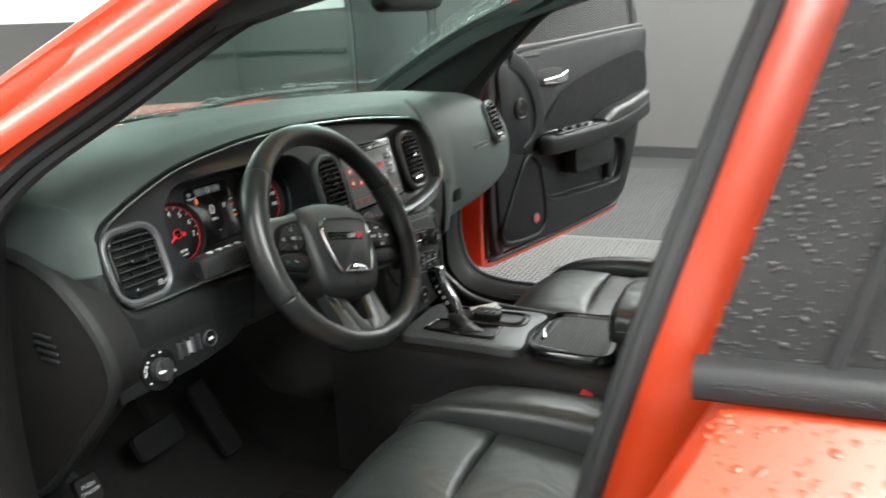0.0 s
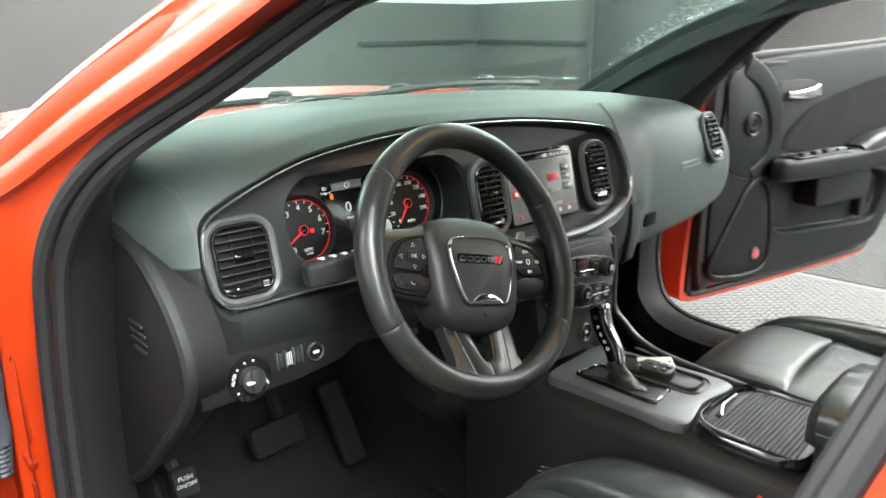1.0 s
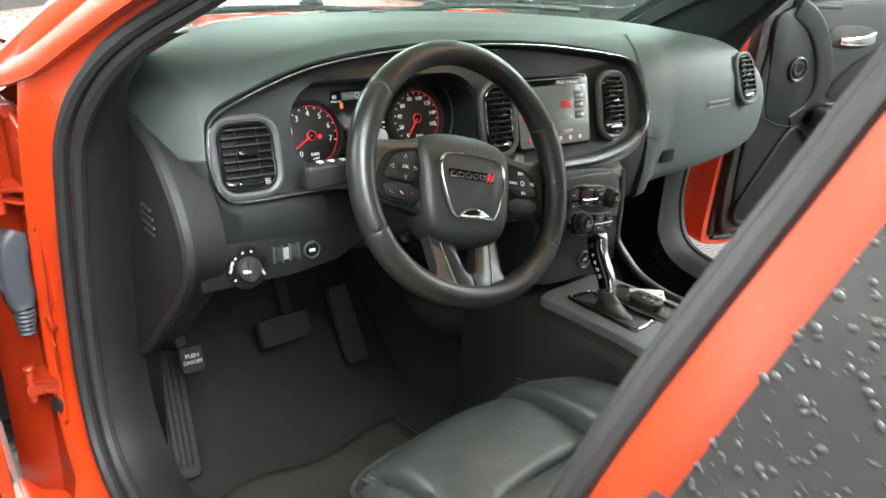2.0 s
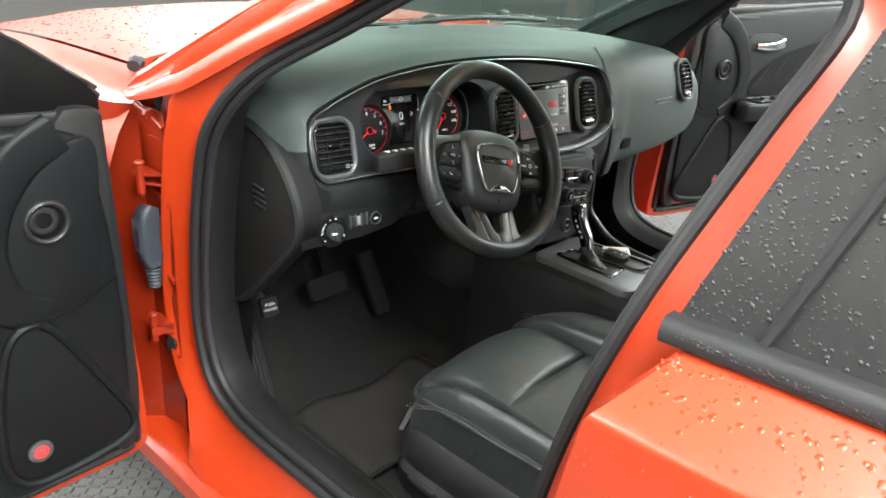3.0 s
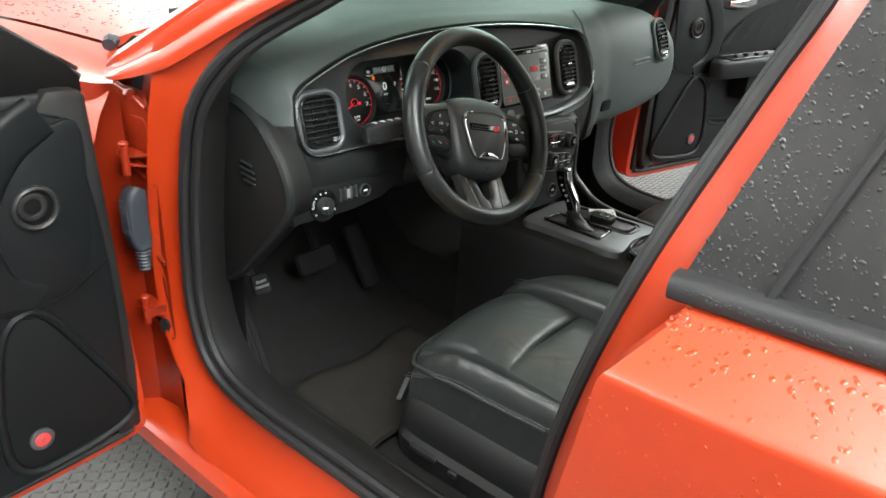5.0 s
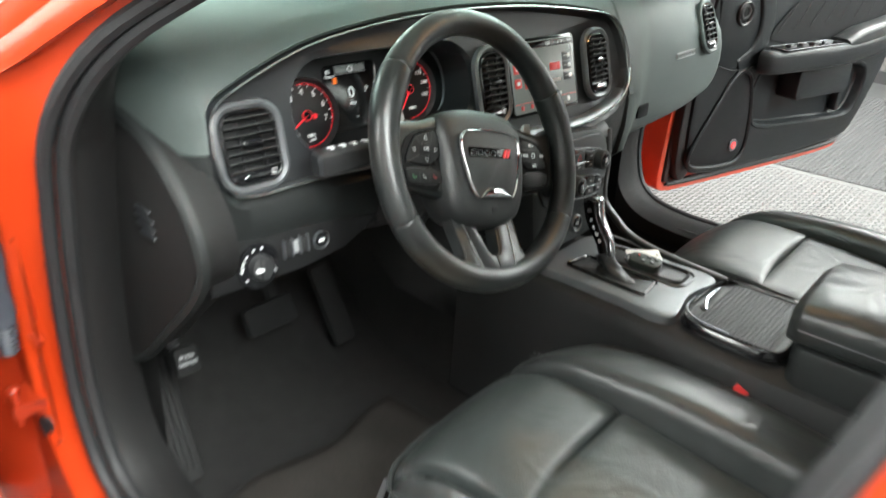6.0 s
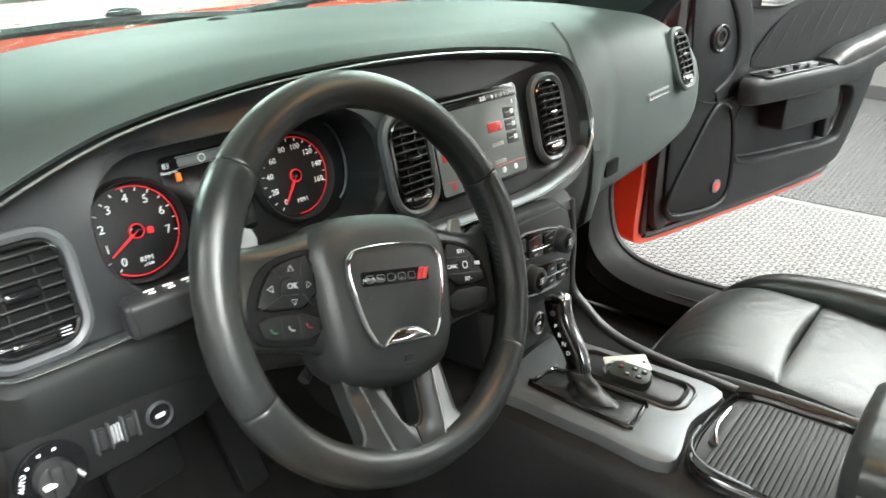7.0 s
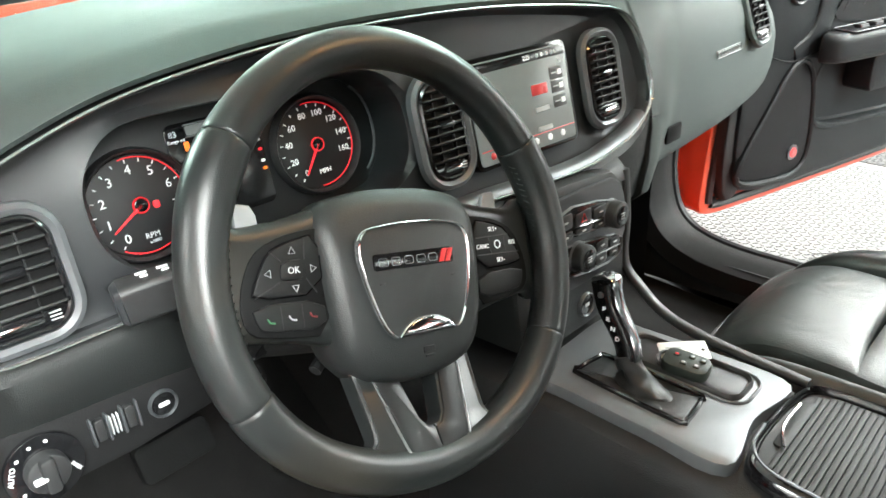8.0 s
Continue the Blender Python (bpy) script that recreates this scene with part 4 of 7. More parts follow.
def air_vent(M, w, h, r, n, frame_of=None, wheel=True):
    v = hub("air_vent", car, "black louvred air vent in a satin grey frame")
    line = rrect(w, h, r, 6)
    part("vent_frame", rim(grow(line, 0.002), M, 0.012, 0.010, 0.006), frame_of or VENTRIM, v, "satin grey vent frame")
    part("vent_ring", rim(grow(line, -0.003), M, 0.006, 0.006, 0.002), GLOSS, v, "gloss black inner ring")
    part("vent_duct", loft([[M @ Vector((a, b, c)) for a, b in grow(line, -0.0005)] for c in (0.004, -0.02, -0.034)], caps=False), FACE, v)
    part("duct_back", plate(line, M, -0.003, 0.001, back=-0.034), VOID, v)
    low = -h * 0.30 if wheel else -h * 0.42
    for k in range(n):
        b = low + (h * 0.42 - low) * k / (n - 1)
        half = w / 2 - 0.002 - max(0.0, abs(b) - (h / 2 - r)) ** 2 / r * 0.5
        S = M @ Matrix.Translation((0, b, 0.0012)) @ pose(0, 0, 0, 70)
        part("slat", slab(S, half * 2, 0.0095, 0.0020, 0.0007, 0.002), SHADE, v)
    for a in (-0.2, 0.2):
        part("fin", slab(M @ Matrix.Translation((a * w, 0, -0.001)) @ pose(0, 0, 0, 0, 90), 0.006, h * 0.8, 0.0015, 0.0005, 0.001), FACE, v)
    part("vent_tab", slab(M @ Matrix.Translation((0, h * 0.06, 0.001)), min(0.03, w * 0.4), 0.009, 0.008, 0.003, 0.004), GLOSS, v)
    if wheel:
        part("wheel_slot", slab(M, w * 0.86, h * 0.13, 0.002, 0.001, 0.006, -0.05 * w, -h * 0.40, back=-0.02), GLOSS, v)
        part("thumb_wheel", slab(M, w * 0.45, h * 0.055, 0.006, 0.002, 0.002, -0.02 * w, -h * 0.40), CHROME, v, "chrome thumb wheel")
        for k in range(3):
            part("flow_mark", slab(M, w * 0.12, 0.0012, 0.003, 0.0003, 0.0005, w * 0.32, -h * 0.40 + 0.003 * (k - 1)), GREY_INK, v)
    return v


def at_bezel(x, z, c=0.0):
    return BZ @ Matrix.Translation((*bez(x, z, c), c))


air_vent(at_bezel(-0.620, 0.9015, -0.006), 0.076, 0.090, 0.020, 7)
air_vent(at_bezel(-0.166, 0.914, -0.006), 0.056, 0.108, 0.024, 9)
air_vent(at_bezel(0.1225, 0.918, -0.006), 0.056, 0.106, 0.020, 9)
air_vent(mat4((0.661, 0.1845, 0.930), (1, 0.03, 0), (0, 0.36, 1)), 0.066, 0.100, 0.024, 7, DASH)


def cluster():
    C = at_bezel(-0.372, 0.925, -0.087)
    g = hub("instrument_cluster", car, "lit instrument cluster with red-ringed dials")
    part("cluster_face", slab(C, 0.37, 0.165, 0.003, 0.001, 0.07, back=-0.01), FACE, g)
    dials = ((-0.478, 0.9005, "RPM", ["0", "1", "2", "3", "4", "5", "6", "7"], 234.0, -13.0), (-0.279, 0.910, "MPH", ["0", "20", "40", "60", "80", "100", "120", "140", "160"], 234.0, -20.0))
    for cx, cz, unit, marks, a0, a1 in dials:
        D = at_bezel(cx, cz, -0.083)
        part("dial_ring", rim([(0.049 * math.cos(math.tau * k / 40), 0.049 * math.sin(math.tau * k / 40)) for k in range(40)], D, 0.006, 0.012), BLACK, g)
        part("dial", disc(D, 0.0485, 0.002, 40), FACE, g)
        arc = [(0.0455 * math.cos(radians(a)), 0.0455 * math.sin(radians(a)), 0.004) for a in range(-125 if unit == "RPM" else -95, 101, 5)]
        part("red_ring", tube([D @ Vector(p) for p in arc], 0.0006, 6, up=(0, 1, 0)), RED_GLOW, g, "thin red glowing ring")
        n = len(marks)
        for i, m in enumerate(marks):
            a = radians(a0 + (a1 - a0) * i / (n - 1))
            text("dial_number", m, 0.0125 if unit == "RPM" else 0.0095, D @ Matrix.Translation((0.034 * math.cos(a), 0.034 * math.sin(a), 0.004)), WHITE_INK, g)
            for k in range(2):
                b = a + radians((a1 - a0) / (n - 1)) * 0.5 * k
                if i == n - 1 and k:
                    continue
                T = D @ pose(0, 0, 0.003, 0, 0, math.degrees(b)) @ Matrix.Translation((0.0425, 0, 0))
                part("tick", slab(T, 0.0035, 0.0010, 0.001, 0.0002, 0.0004), WHITE_INK, g)
        a = radians(a0 - (22 if unit == "RPM" else 0))
        T = D @ pose(0, 0, 0.006, 0, 0, math.degrees(a)) @ Matrix.Translation((0.016, 0, 0))
        part("needle", plate([(-0.016, -0.0016), (0.020, -0.0006), (0.020, 0.0006), (-0.016, 0.0016)], T, 0.002, 0.0004), RED_GLOW, g, "red glowing needle")
        part("needle_hub", rim([(0.0065 * math.cos(math.tau * k / 20), 0.0065 * math.sin(math.tau * k / 20)) for k in range(20)], D @ Matrix.Translation((0, 0, 0.005)), 0.0014, 0.003), RED_GLOW, g)
        part("needle_cap", disc(D, 0.0065, 0.008, 20), GLOSS, g)
        text("dial_unit", unit, 0.0075, D @ Matrix.Translation((0.003, -0.030, 0.004)), WHITE_INK, g)
        if unit == "RPM":
            text("dial_unit", "x1000", 0.0045, D @ Matrix.Translation((0.004, -0.036, 0.004)), WHITE_INK, g)
            part("warning_lamp", slab(D, 0.006, 0.007, 0.005, 0.0005, 0.002, 0.015, -0.003), RED_GLOW, g)
    # display between the dials
    E_ = at_bezel(-0.388, 0.915, -0.083)
    part("display", slab(E_, 0.098, 0.10, 0.002, 0.0005, 0.008), SCREEN_DARK, g)
    part("display_bar", slab(E_, 0.055, 0.010, 0.004, 0.0005, 0.002, 0.0, 0.041), SCREEN, g)
    for b in (0.047, 0.035):
        part("display_line", slab(E_, 0.058, 0.0008, 0.005, 0.0002, 0.0003, 0.0, b), GREY_INK, g)
    text("speed_number", "0", 0.024, E_ @ Matrix.Translation((-0.004, 0.006, 0.004)), WHITE_INK, g)
    text("speed_unit", "MPH", 0.006, E_ @ Matrix.Translation((-0.004, -0.010, 0.004)), WHITE_INK, g)
    text("gear_letter", "P", 0.012, E_ @ Matrix.Translation((0.025, 0.008, 0.004)), WHITE_INK, g)
    text("range_number", "83", 0.008, E_ @ Matrix.Translation((-0.042, 0.040, 0.005)), WHITE_INK, g)
    text("range_word", "Range mi", 0.0048, E_ @ Matrix.Translation((-0.040, 0.0335, 0.005)), WHITE_INK, g)
    part("door_lamp", slab(E_, 0.005, 0.009, 0.004, 0.0005, 0.001, -0.030, 0.0265), ORANGE_GLOW, g)
    part("compass_ring", rim([(0.0035 * math.cos(math.tau * k / 16), 0.0035 * math.sin(math.tau * k / 16)) for k in range(16)], E_ @ Matrix.Translation((0, 0.041, 0.004)), 0.0012, 0.001), WHITE_INK, g)
    text("odometer", "----", 0.006, E_ @ Matrix.Translation((0.0, -0.030, 0.004)), GREY_INK, g)
    for b, m in ((0.016, WHITE_INK), (0.006, RED_GLOW), (-0.006, WHITE_INK), (-0.014, ORANGE_GLOW)):
        part("telltale", slab(E_, 0.004, 0.003, 0.004, 0.0005, 0.001, 0.044, b), m, g)
    # right pod
    D = at_bezel(-0.232, 0.915, -0.083)
    part("pod_ring", tube([D @ Vector((0.03 * math.cos(radians(a)), 0.05 * math.sin(radians(a)), 0.004)) for a in range(-70, 71, 10)], 0.0015, 6, up=(0, 1, 0)), VENTRIM, g)


cluster()


def centre_screen():
    s = hub("touch_screen", car, "lit touch screen with red and grey buttons in a dark surround")
    S = at_bezel(-0.0335, 0.915, -0.014) @ Matrix.Diagonal((0.835, 0.93, 1, 1))
    part("screen_surround", slab(S, 0.222, 0.140, 0.006, 0.002, 0.012, back=-0.02), GLOSS, s)
    part("screen", slab(S, 0.206, 0.128, 0.008, 0.0008, 0.006), SCREEN, s)
    part("status_bar", slab(S, 0.204, 0.012, 0.0086, 0.0003, 0.001, 0, 0.056), SCREEN_DARK, s)
    text("clock", "2:25", 0.0085, S @ Matrix.Translation((0.018, 0.0555, 0.0092)), WHITE_INK, s)
    text("close_mark", "X", 0.008, S @ Matrix.Translation((0.088, 0.042, 0.0092)), WHITE_INK, s)
    for a in (0.042, 0.052, 0.064, 0.074, 0.082):
        part("status_icon", slab(S, 0.005, 0.005, 0.0092, 0.0003, 0.001, a, 0.0555), GREY_INK, s)
    part("red_button", slab(S, 0.034, 0.014, 0.0092, 0.0004, 0.002, 0.036, 0.012), SCREEN_RED, s)
    for a, b in ((0.036, -0.014), (0.036, -0.040)):
        part("grey_button", slab(S, 0.030, 0.006, 0.0092, 0.0004, 0.001, a, b), GREY_INK, s)
    for k, b in enumerate((0.028, 0.010, -0.010)):
        part("seat_button", slab(S, 0.030, 0.016, 0.0088, 0.0004, 0.002, 0.078, b), VENTRIM, s)
        part("seat_icon", slab(S, 0.009, 0.007, 0.0096, 0.0004, 0.001, 0.084, b), WHITE_INK, s)
        part("seat_caption", slab(S, 0.012, 0.002, 0.0096, 0.0003, 0.0005, 0.072, b), GREY_INK, s)
    part("red_line", slab(S, 0.20, 0.0012, 0.0092, 0.0003, 0.0004, 0, -0.0455), SCREEN_RED, s)
    for a in (-0.08, -0.05, -0.02, 0.012, 0.042, 0.072):
        part("menu_icon", slab(S, 0.009, 0.009, 0.0094, 0.0004, 0.0044, a, -0.0535), WHITE_INK if a > 0 else SCREEN_RED, s)
    for a, b in ((-0.086, 0.018), (-0.086, -0.008), (-0.055, -0.012), (-0.055, 0.014), (-0.075, 0.036)):
        part("climate_button", slab(S, 0.020, 0.017, 0.0092, 0.0004, 0.003, a, b), SCREEN_RED if b < 0.03 else GREY_INK, s)
        part("climate_icon", slab(S, 0.008, 0.007, 0.0098, 0.0003, 0.002, a, b), WHITE_INK, s)


centre_screen()
ST = mat4((0.045, 0.120, 0.755), (1, -0.03, 0), (0, 0.08, 1))


def knob(M, r, h, parent, name="knob"):
    part(name, disc(M, r, h, 28, 0.003), BLACK, parent)
    part("knob_ring", rim(circle(r * 0.98, 28), M, 0.0025, h * 0.35), SILVER, parent)
    part("knob_cap", disc(M, r * 0.72, h + 0.0012, 24, 0.001), GLOSS, parent)


def centre_stack():
    s = hub("centre_stack", car, "black centre stack with knobs, keys and bright outlines")
    line = [(-0.180, 0.075), (-0.176, -0.06), (-0.172, -0.10), (-0.165, -0.15), (0.064, -0.15), (0.066, -0.10), (0.066, -0.06), (0.068, 0.052), (-0.03, 0.066)]
    part("stack_body", plate(soften(line, 2), ST, 0.0, 0.010, back=-0.16), DASH_LOW, s)
    part("stack_panel", plate(soften([(-0.165, 0.056), (-0.160, -0.074), (0.056, -0.084), (0.060, 0.046), (-0.03, 0.054)], 2), ST, 0.004, 0.003, back=-0.02), BEZEL, s)
    rows = [[(x, y, z) for y, z in ((plane_y(x, low_line(x)) + 0.012, low_line(x) - 0.004), (plane_y(x, low_line(x)) - 0.001, low_line(x) - 0.010), (0.139 - 0.05 * x, low_line(x) - 0.016), (0.128 - 0.03 * x, 0.804), (0.124 - 0.03 * x, 0.79))] for x in [-0.13 + 0.0242 * i for i in range(11)]]
    part("stack_brow", loft(rows, False, False), SHADE, s)
    # lean edge strip that runs down into the console
    edge = cr([ST @ Vector((0.068, 0.048, -0.006)), ST @ Vector((0.067, -0.02, -0.002)), ST @ Vector((0.067, -0.09, -0.004)), (0.112, 0.085, 0.632), (0.110, 0.045, 0.606), (0.104, -0.02, 0.594), (0.099, -0.16, 0.586)], 6)
    part("edge_strip", sweep(edge, rrect(0.012, 0.016, 0.005, 3), (1, 0, 0)), BLACK, s)
    fields = ([(-0.098, 0.006), (0.006, -0.012), (0.022, 0.008), (0.014, 0.024), (-0.098, 0.042)], [(-0.100, -0.052), (0.0, -0.068), (0.038, -0.062), (0.045, -0.036), (-0.028, -0.022), (-0.100, -0.010)])
    for k, l in enumerate(fields):
        l = soften(l, 1)
        part("key_field", plate(l, ST, 0.0065, 0.002), GLOSS, s)
        part("key_outline", rim(l, ST, 0.0020, 0.0085), SILVER, s, "thin bright outline")
    for a, b, w, h in ((-0.047, 0.017, 0.034, 0.018), (-0.008, 0.013, 0.030, 0.015), (-0.047, 0.000, 0.034, 0.010), (-0.010, -0.003, 0.026, 0.010), (-0.085, 0.022, 0.028, 0.020), (-0.085, 0.002, 0.028, 0.012), (-0.005, -0.036, 0.026, 0.014), (0.025, -0.041, 0.024, 0.013), (-0.008, -0.054, 0.026, 0.014), (0.022, -0.055, 0.022, 0.011)):
        part("key", slab(ST, w, h, 0.008, 0.001, 0.003, a, b), BLACK, s)
        if (a, b) != (-0.047, 0.017):
            part("key_mark", slab(ST, 0.008, 0.0022, 0.0087, 0.0002, 0.001, a, b), GREY_INK, s)
    part("key_divider", tube([ST @ Vector((-0.058, 0.009, 0.0085)), ST @ Vector((0.004, 0.002, 0.0085))], 0.0010, 5), BRIGHT, s)
    part("key_divider", tube([ST @ Vector((-0.022, -0.045, 0.0085)), ST @ Vector((0.036, -0.049, 0.0085))], 0.0010, 5), SILVER, s)
    T = ST @ Matrix.Translation((-0.047, 0.017, 0.008))
    part("hazard_mark", rim([(-0.0055, -0.004), (0.0055, -0.004), (0, 0.0055)], T, 0.0012, 0.0008), WARNRED, s, "red hazard triangle")
    spots = ((0.017, 0.002), (-0.060, -0.032))
    for (dx, dy), name in zip(spots, ("volume_knob", "fan_knob")):
        knob(ST @ Matrix.Translation((dx, dy, 0.002)), 0.0185, 0.022, s, name)
        for b in (-0.0035, 0.0, 0.0035):
            part("knob_mark", slab(ST, 0.009, 0.0014, 0.0256, 0.0002, 0.0005, dx, dy + b), GREY_INK, s)
    R = ST @ Matrix.Translation((-0.036, -0.114, 0.0))
    part("socket_ring", rim(circle(0.0145, 24), R, 0.003, 0.005), SILVER, s)
    part("socket_cap", disc(R, 0.0145, 0.003, 24), GLOSS, s)
    part("socket_mark", slab(R, 0.010, 0.005, 0.0036, 0.0003, 0.001), GREY_INK, s)


centre_stack()


def left_switches():
    M = mat4((0.009, 0.1735, 0.752), (1, -0.06, 0), (0, 0.10, 1))
    g = hub("switch_panel", car, "headlamp dial, dimmer wheels and boot key on the lower dash")
    K = M @ Matrix.Translation((-0.653, -0.002, 0))
    part("dial_base", disc(K, 0.031, 0.004, 32, 0.001, back=-0.02), GLOSS, g)
    part("dial_knob", disc(K, 0.017, 0.016, 24, 0.003), BLACK, g)
    part("dial_grip", slab(K, 0.012, 0.032, 0.021, 0.003, 0.004), BLACK, g)
    part("dial_pointer", slab(K, 0.010, 0.003, 0.0215, 0.0004, 0.001, -0.008, 0.0), WHITE_INK, g)
    text("dial_word", "AUTO", 0.0062, K @ pose(-0.024, 0.006, 0.0046, 0, 0, 70), WHITE_INK, g)
    text("dial_word", "PARK", 0.0045, K @ pose(0.022, -0.010, 0.0046, 0, 0, -60), WHITE_INK, g)
    for a in (215, 135, 105, 75):
        part("dial_mark", slab(K, 0.0032, 0.0026, 0.005, 0.0003, 0.0012, 0.0245 * math.cos(radians(a)), 0.0245 * math.sin(radians(a))), WHITE_INK, g)
    for k in range(4):
        part("wheel_divider", slab(M, 0.0022, 0.026, 0.006, 0.0006, 0.001, -0.612 + 0.013 * k, 0.008), SILVER, g)
    for a in (-0.6055, -0.5795):
        part("dimmer_wheel", slab(M, 0.009, 0.021, 0.006, 0.002, 0.003, a, 0.008), BLACK, g)
    for k in range(3):
        part("dimmer_mark", slab(M, 0.0014, 0.018, 0.004, 0.0003, 0.0005, -0.596 + 0.0033 * k, 0.007), GREY_INK, g)
    B = M @ Matrix.Translation((-0.550, 0.004, 0))
    part("boot_ring", rim(circle(0.011, 24), B, 0.0025, 0.005), SILVER, g)
    part("boot_key", disc(B, 0.011, 0.003, 24), GLOSS, g)
    part("boot_icon", slab(B, 0.010, 0.004, 0.004, 0.0003, 0.0018, 0, 0.0), WHITE_INK, g)


left_switches()


# ---- steering wheel ----
WH = mat4((-0.3705, 0.056, 0.8785), (1, 0, 0), (0, 0.40, 0.916)) @ pose(0, 0, 0, 0, 0, WHEEL_TURN)
R0 = 0.1825


def wp(a, b, c=0.0):
    return WH @ Vector((a, b, c))


def ring_point(deg, c=0.0):
    """The middle of the rim: round above, a little flattened below."""
    t = radians(deg)
    low = R0 if math.sin(t) > 0 else R0 - 0.0130 * abs(math.sin(t)) ** 1.5
    return wp(R0 * math.cos(t), low * math.sin(t), c)


def arc(a0, a1, n=24, c=0.0):
    return [ring_point(a0 + (a1 - a0) * k / n, c) for k in range(n + 1)]


def mirrored(pts, s):
    """The outline for side s, always counter-clockwise."""
    q = [(s * a, b) for a, b in pts]
    area = sum(q[i - 1][0] * q[i][1] - q[i][0] * q[i - 1][1] for i in range(len(q)))
    return q if area > 0 else q[::-1]


def steering_wheel():
    w = hub("steering_wheel", car, "worn black leather steering wheel with painted warm glints, turned slightly clockwise")
    axis = WH.to_3x3() @ Vector((0, 0, 1))

    def rim_bow(a0, a1, r):
        """One length of the rim: it swells toward the thumb rests and is drawn in at its two seams."""
        n = max(12, int((a1 - a0) / 3))
        angles = [a0 + 0.15, a0 + 0.45, a0 + 1.0] + [a0 + 2 + (a1 - a0 - 4) * k / n for k in range(n + 1)] + [a1 - 1.0, a1 - 0.45, a1 - 0.15]

        def section(f):
            i = round(f * (len(angles) - 1))
            d = angles[i] % 360
            side = min(abs(d - 154), abs(d - 26), abs(d - 386))
            k = r * (1 + 0.12 * math.exp(-(side / 15) ** 2)) * (0.955, 0.985, 0.998, 1.0)[min(i, len(angles) - 1 - i, 3)]
            return circle(k, 18, k * 1.08)
        return sweep([ring_point(a) for a in angles], section, axis)

    for a0, a1, r in ((33.4, 146.6, 0.0176), (146.6, 209, 0.0180), (209, 331, 0.0182), (331, 393.4, 0.0180)):
        part("rim_section", rim_bow(a0, a1, r), WHEEL_L, w, "smooth worn leather rim section")
    for a in (33.4, 146.6, 209, 331):
        part("rim_seam", sweep(arc(a - 0.22, a + 0.22, 2), circle(0.0173, 16, 0.0173 * 1.08), axis), RUBBER, w)
    # hand stitching on the inner side of the grips
    for a0, a1 in ((152, 206), (334, 388)):
        bm = bmesh.new()
        for k in range(26):
            a = a0 + (a1 - a0) * k / 25
            p, q = ring_point(a), ring_point(a + 1.0)
            hubward = (wp(0, 0) - p).normalized()
            tube([p + hubward * 0.0194 + axis * 0.004, q + hubward * 0.0196 - axis * 0.002], 0.0007, 4, bm=bm)
        part("rim_stitching", bm, GAITER, w)
    # airbag pad, domed
    pad = cr([(0.086, 0.005, 0), (0.087, 0.034, 0), (0.074, 0.054, 0), (0.040, 0.063, 0), (0.0, 0.065, 0), (-0.040, 0.063, 0), (-0.074, 0.054, 0), (-0.087, 0.034, 0), (-0.086, 0.005, 0), (-0.083, -0.035, 0), (-0.073, -0.072, 0), (-0.050, -0.093, 0), (0.0, -0.101, 0), (0.050, -0.093, 0), (0.073, -0.072, 0), (0.083, -0.035, 0)], 5, True)
    line = [(p.x, p.y) for p in pad]
    rings = []
    for k, c in ((0.93, -0.055), (1.0, -0.036), (1.0, -0.020), (0.985, -0.010), (0.95, -0.002), (0.89, 0.0035), (0.78, 0.0072), (0.5, 0.0085), (0.2, 0.0088)):
        rings.append([wp(a * k, -0.012 + (b + 0.012) * k, c - 0.006 * max(0.0, b) / 0.07 * (1 if c > -0.005 else 0)) for a, b in line])
    part("airbag_pad", loft(rings), PAD, w, "grained charcoal airbag pad")
    em = cr([(0.030, 0.0345, 0), (0.0, 0.036, 0), (-0.030, 0.0345, 0), (-0.052, 0.030, 0), (-0.0595, 0.016, 0), (-0.0575, -0.006, 0), (-0.049, -0.036, 0), (-0.040, -0.053, 0), (-0.031, -0.0585, 0), (-0.022, -0.0520, 0), (-0.012, -0.0470, 0), (0.0, -0.0458, 0),
             (0.012, -0.0470, 0), (0.022, -0.0520, 0), (0.031, -0.0585, 0), (0.040, -0.053, 0), (0.049, -0.036, 0), (0.0575, -0.006, 0), (0.0595, 0.016, 0), (0.052, 0.030, 0)], 4, True)
    el = [(p.x, p.y) for p in em]
    E2 = WH @ pose(0, -0.002, 0.0100, -1.5)
    part("emblem_plate", plate(grow(el, -0.001), E2, 0.0022, 0.001, back=-0.012), PAD, w)
    part("emblem_ring", rim(grow(el, -0.0030), E2, 0.0036, 0.0052, 0.0005), CHROME, w, "bright chrome emblem outline")
    foot = [(-0.029, -0.0575), (0.029, -0.0575), (0.021, -0.0505), (0.011, -0.0458), (0.0, -0.0445), (-0.011, -0.0458), (-0.021, -0.0505)]
    part("emblem_foot", plate([(a, b - 0.001) for a, b in foot], E2, 0.0045, 0.0016), CHROME, w, "chrome foot of the emblem")
    part("badge_field", slab(E2, 0.086, 0.0135, 0.0030, 0.0008, 0.003, -0.0035, 0.0040), GLOSS, w)
    for k in range(5):
        part("badge_bar", rim(rrect(0.0085, 0.0055, 0.0012, 2, -0.0365 + 0.0132 * k, 0.0035), E2 @ Matrix.Translation((0, 0, 0.0028)), 0.0008, 0.0006), VENTRIM, w)
    for k in range(2):
        part("badge_slash", plate([(0.0225 + 0.0068 * k, -0.0015), (0.0272 + 0.0068 * k, -0.0015), (0.0325 + 0.0068 * k, 0.0095), (0.0278 + 0.0068 * k, 0.0095)], E2, 0.0044, 0.0004), RED_BADGE, w, "red slanted stripe")
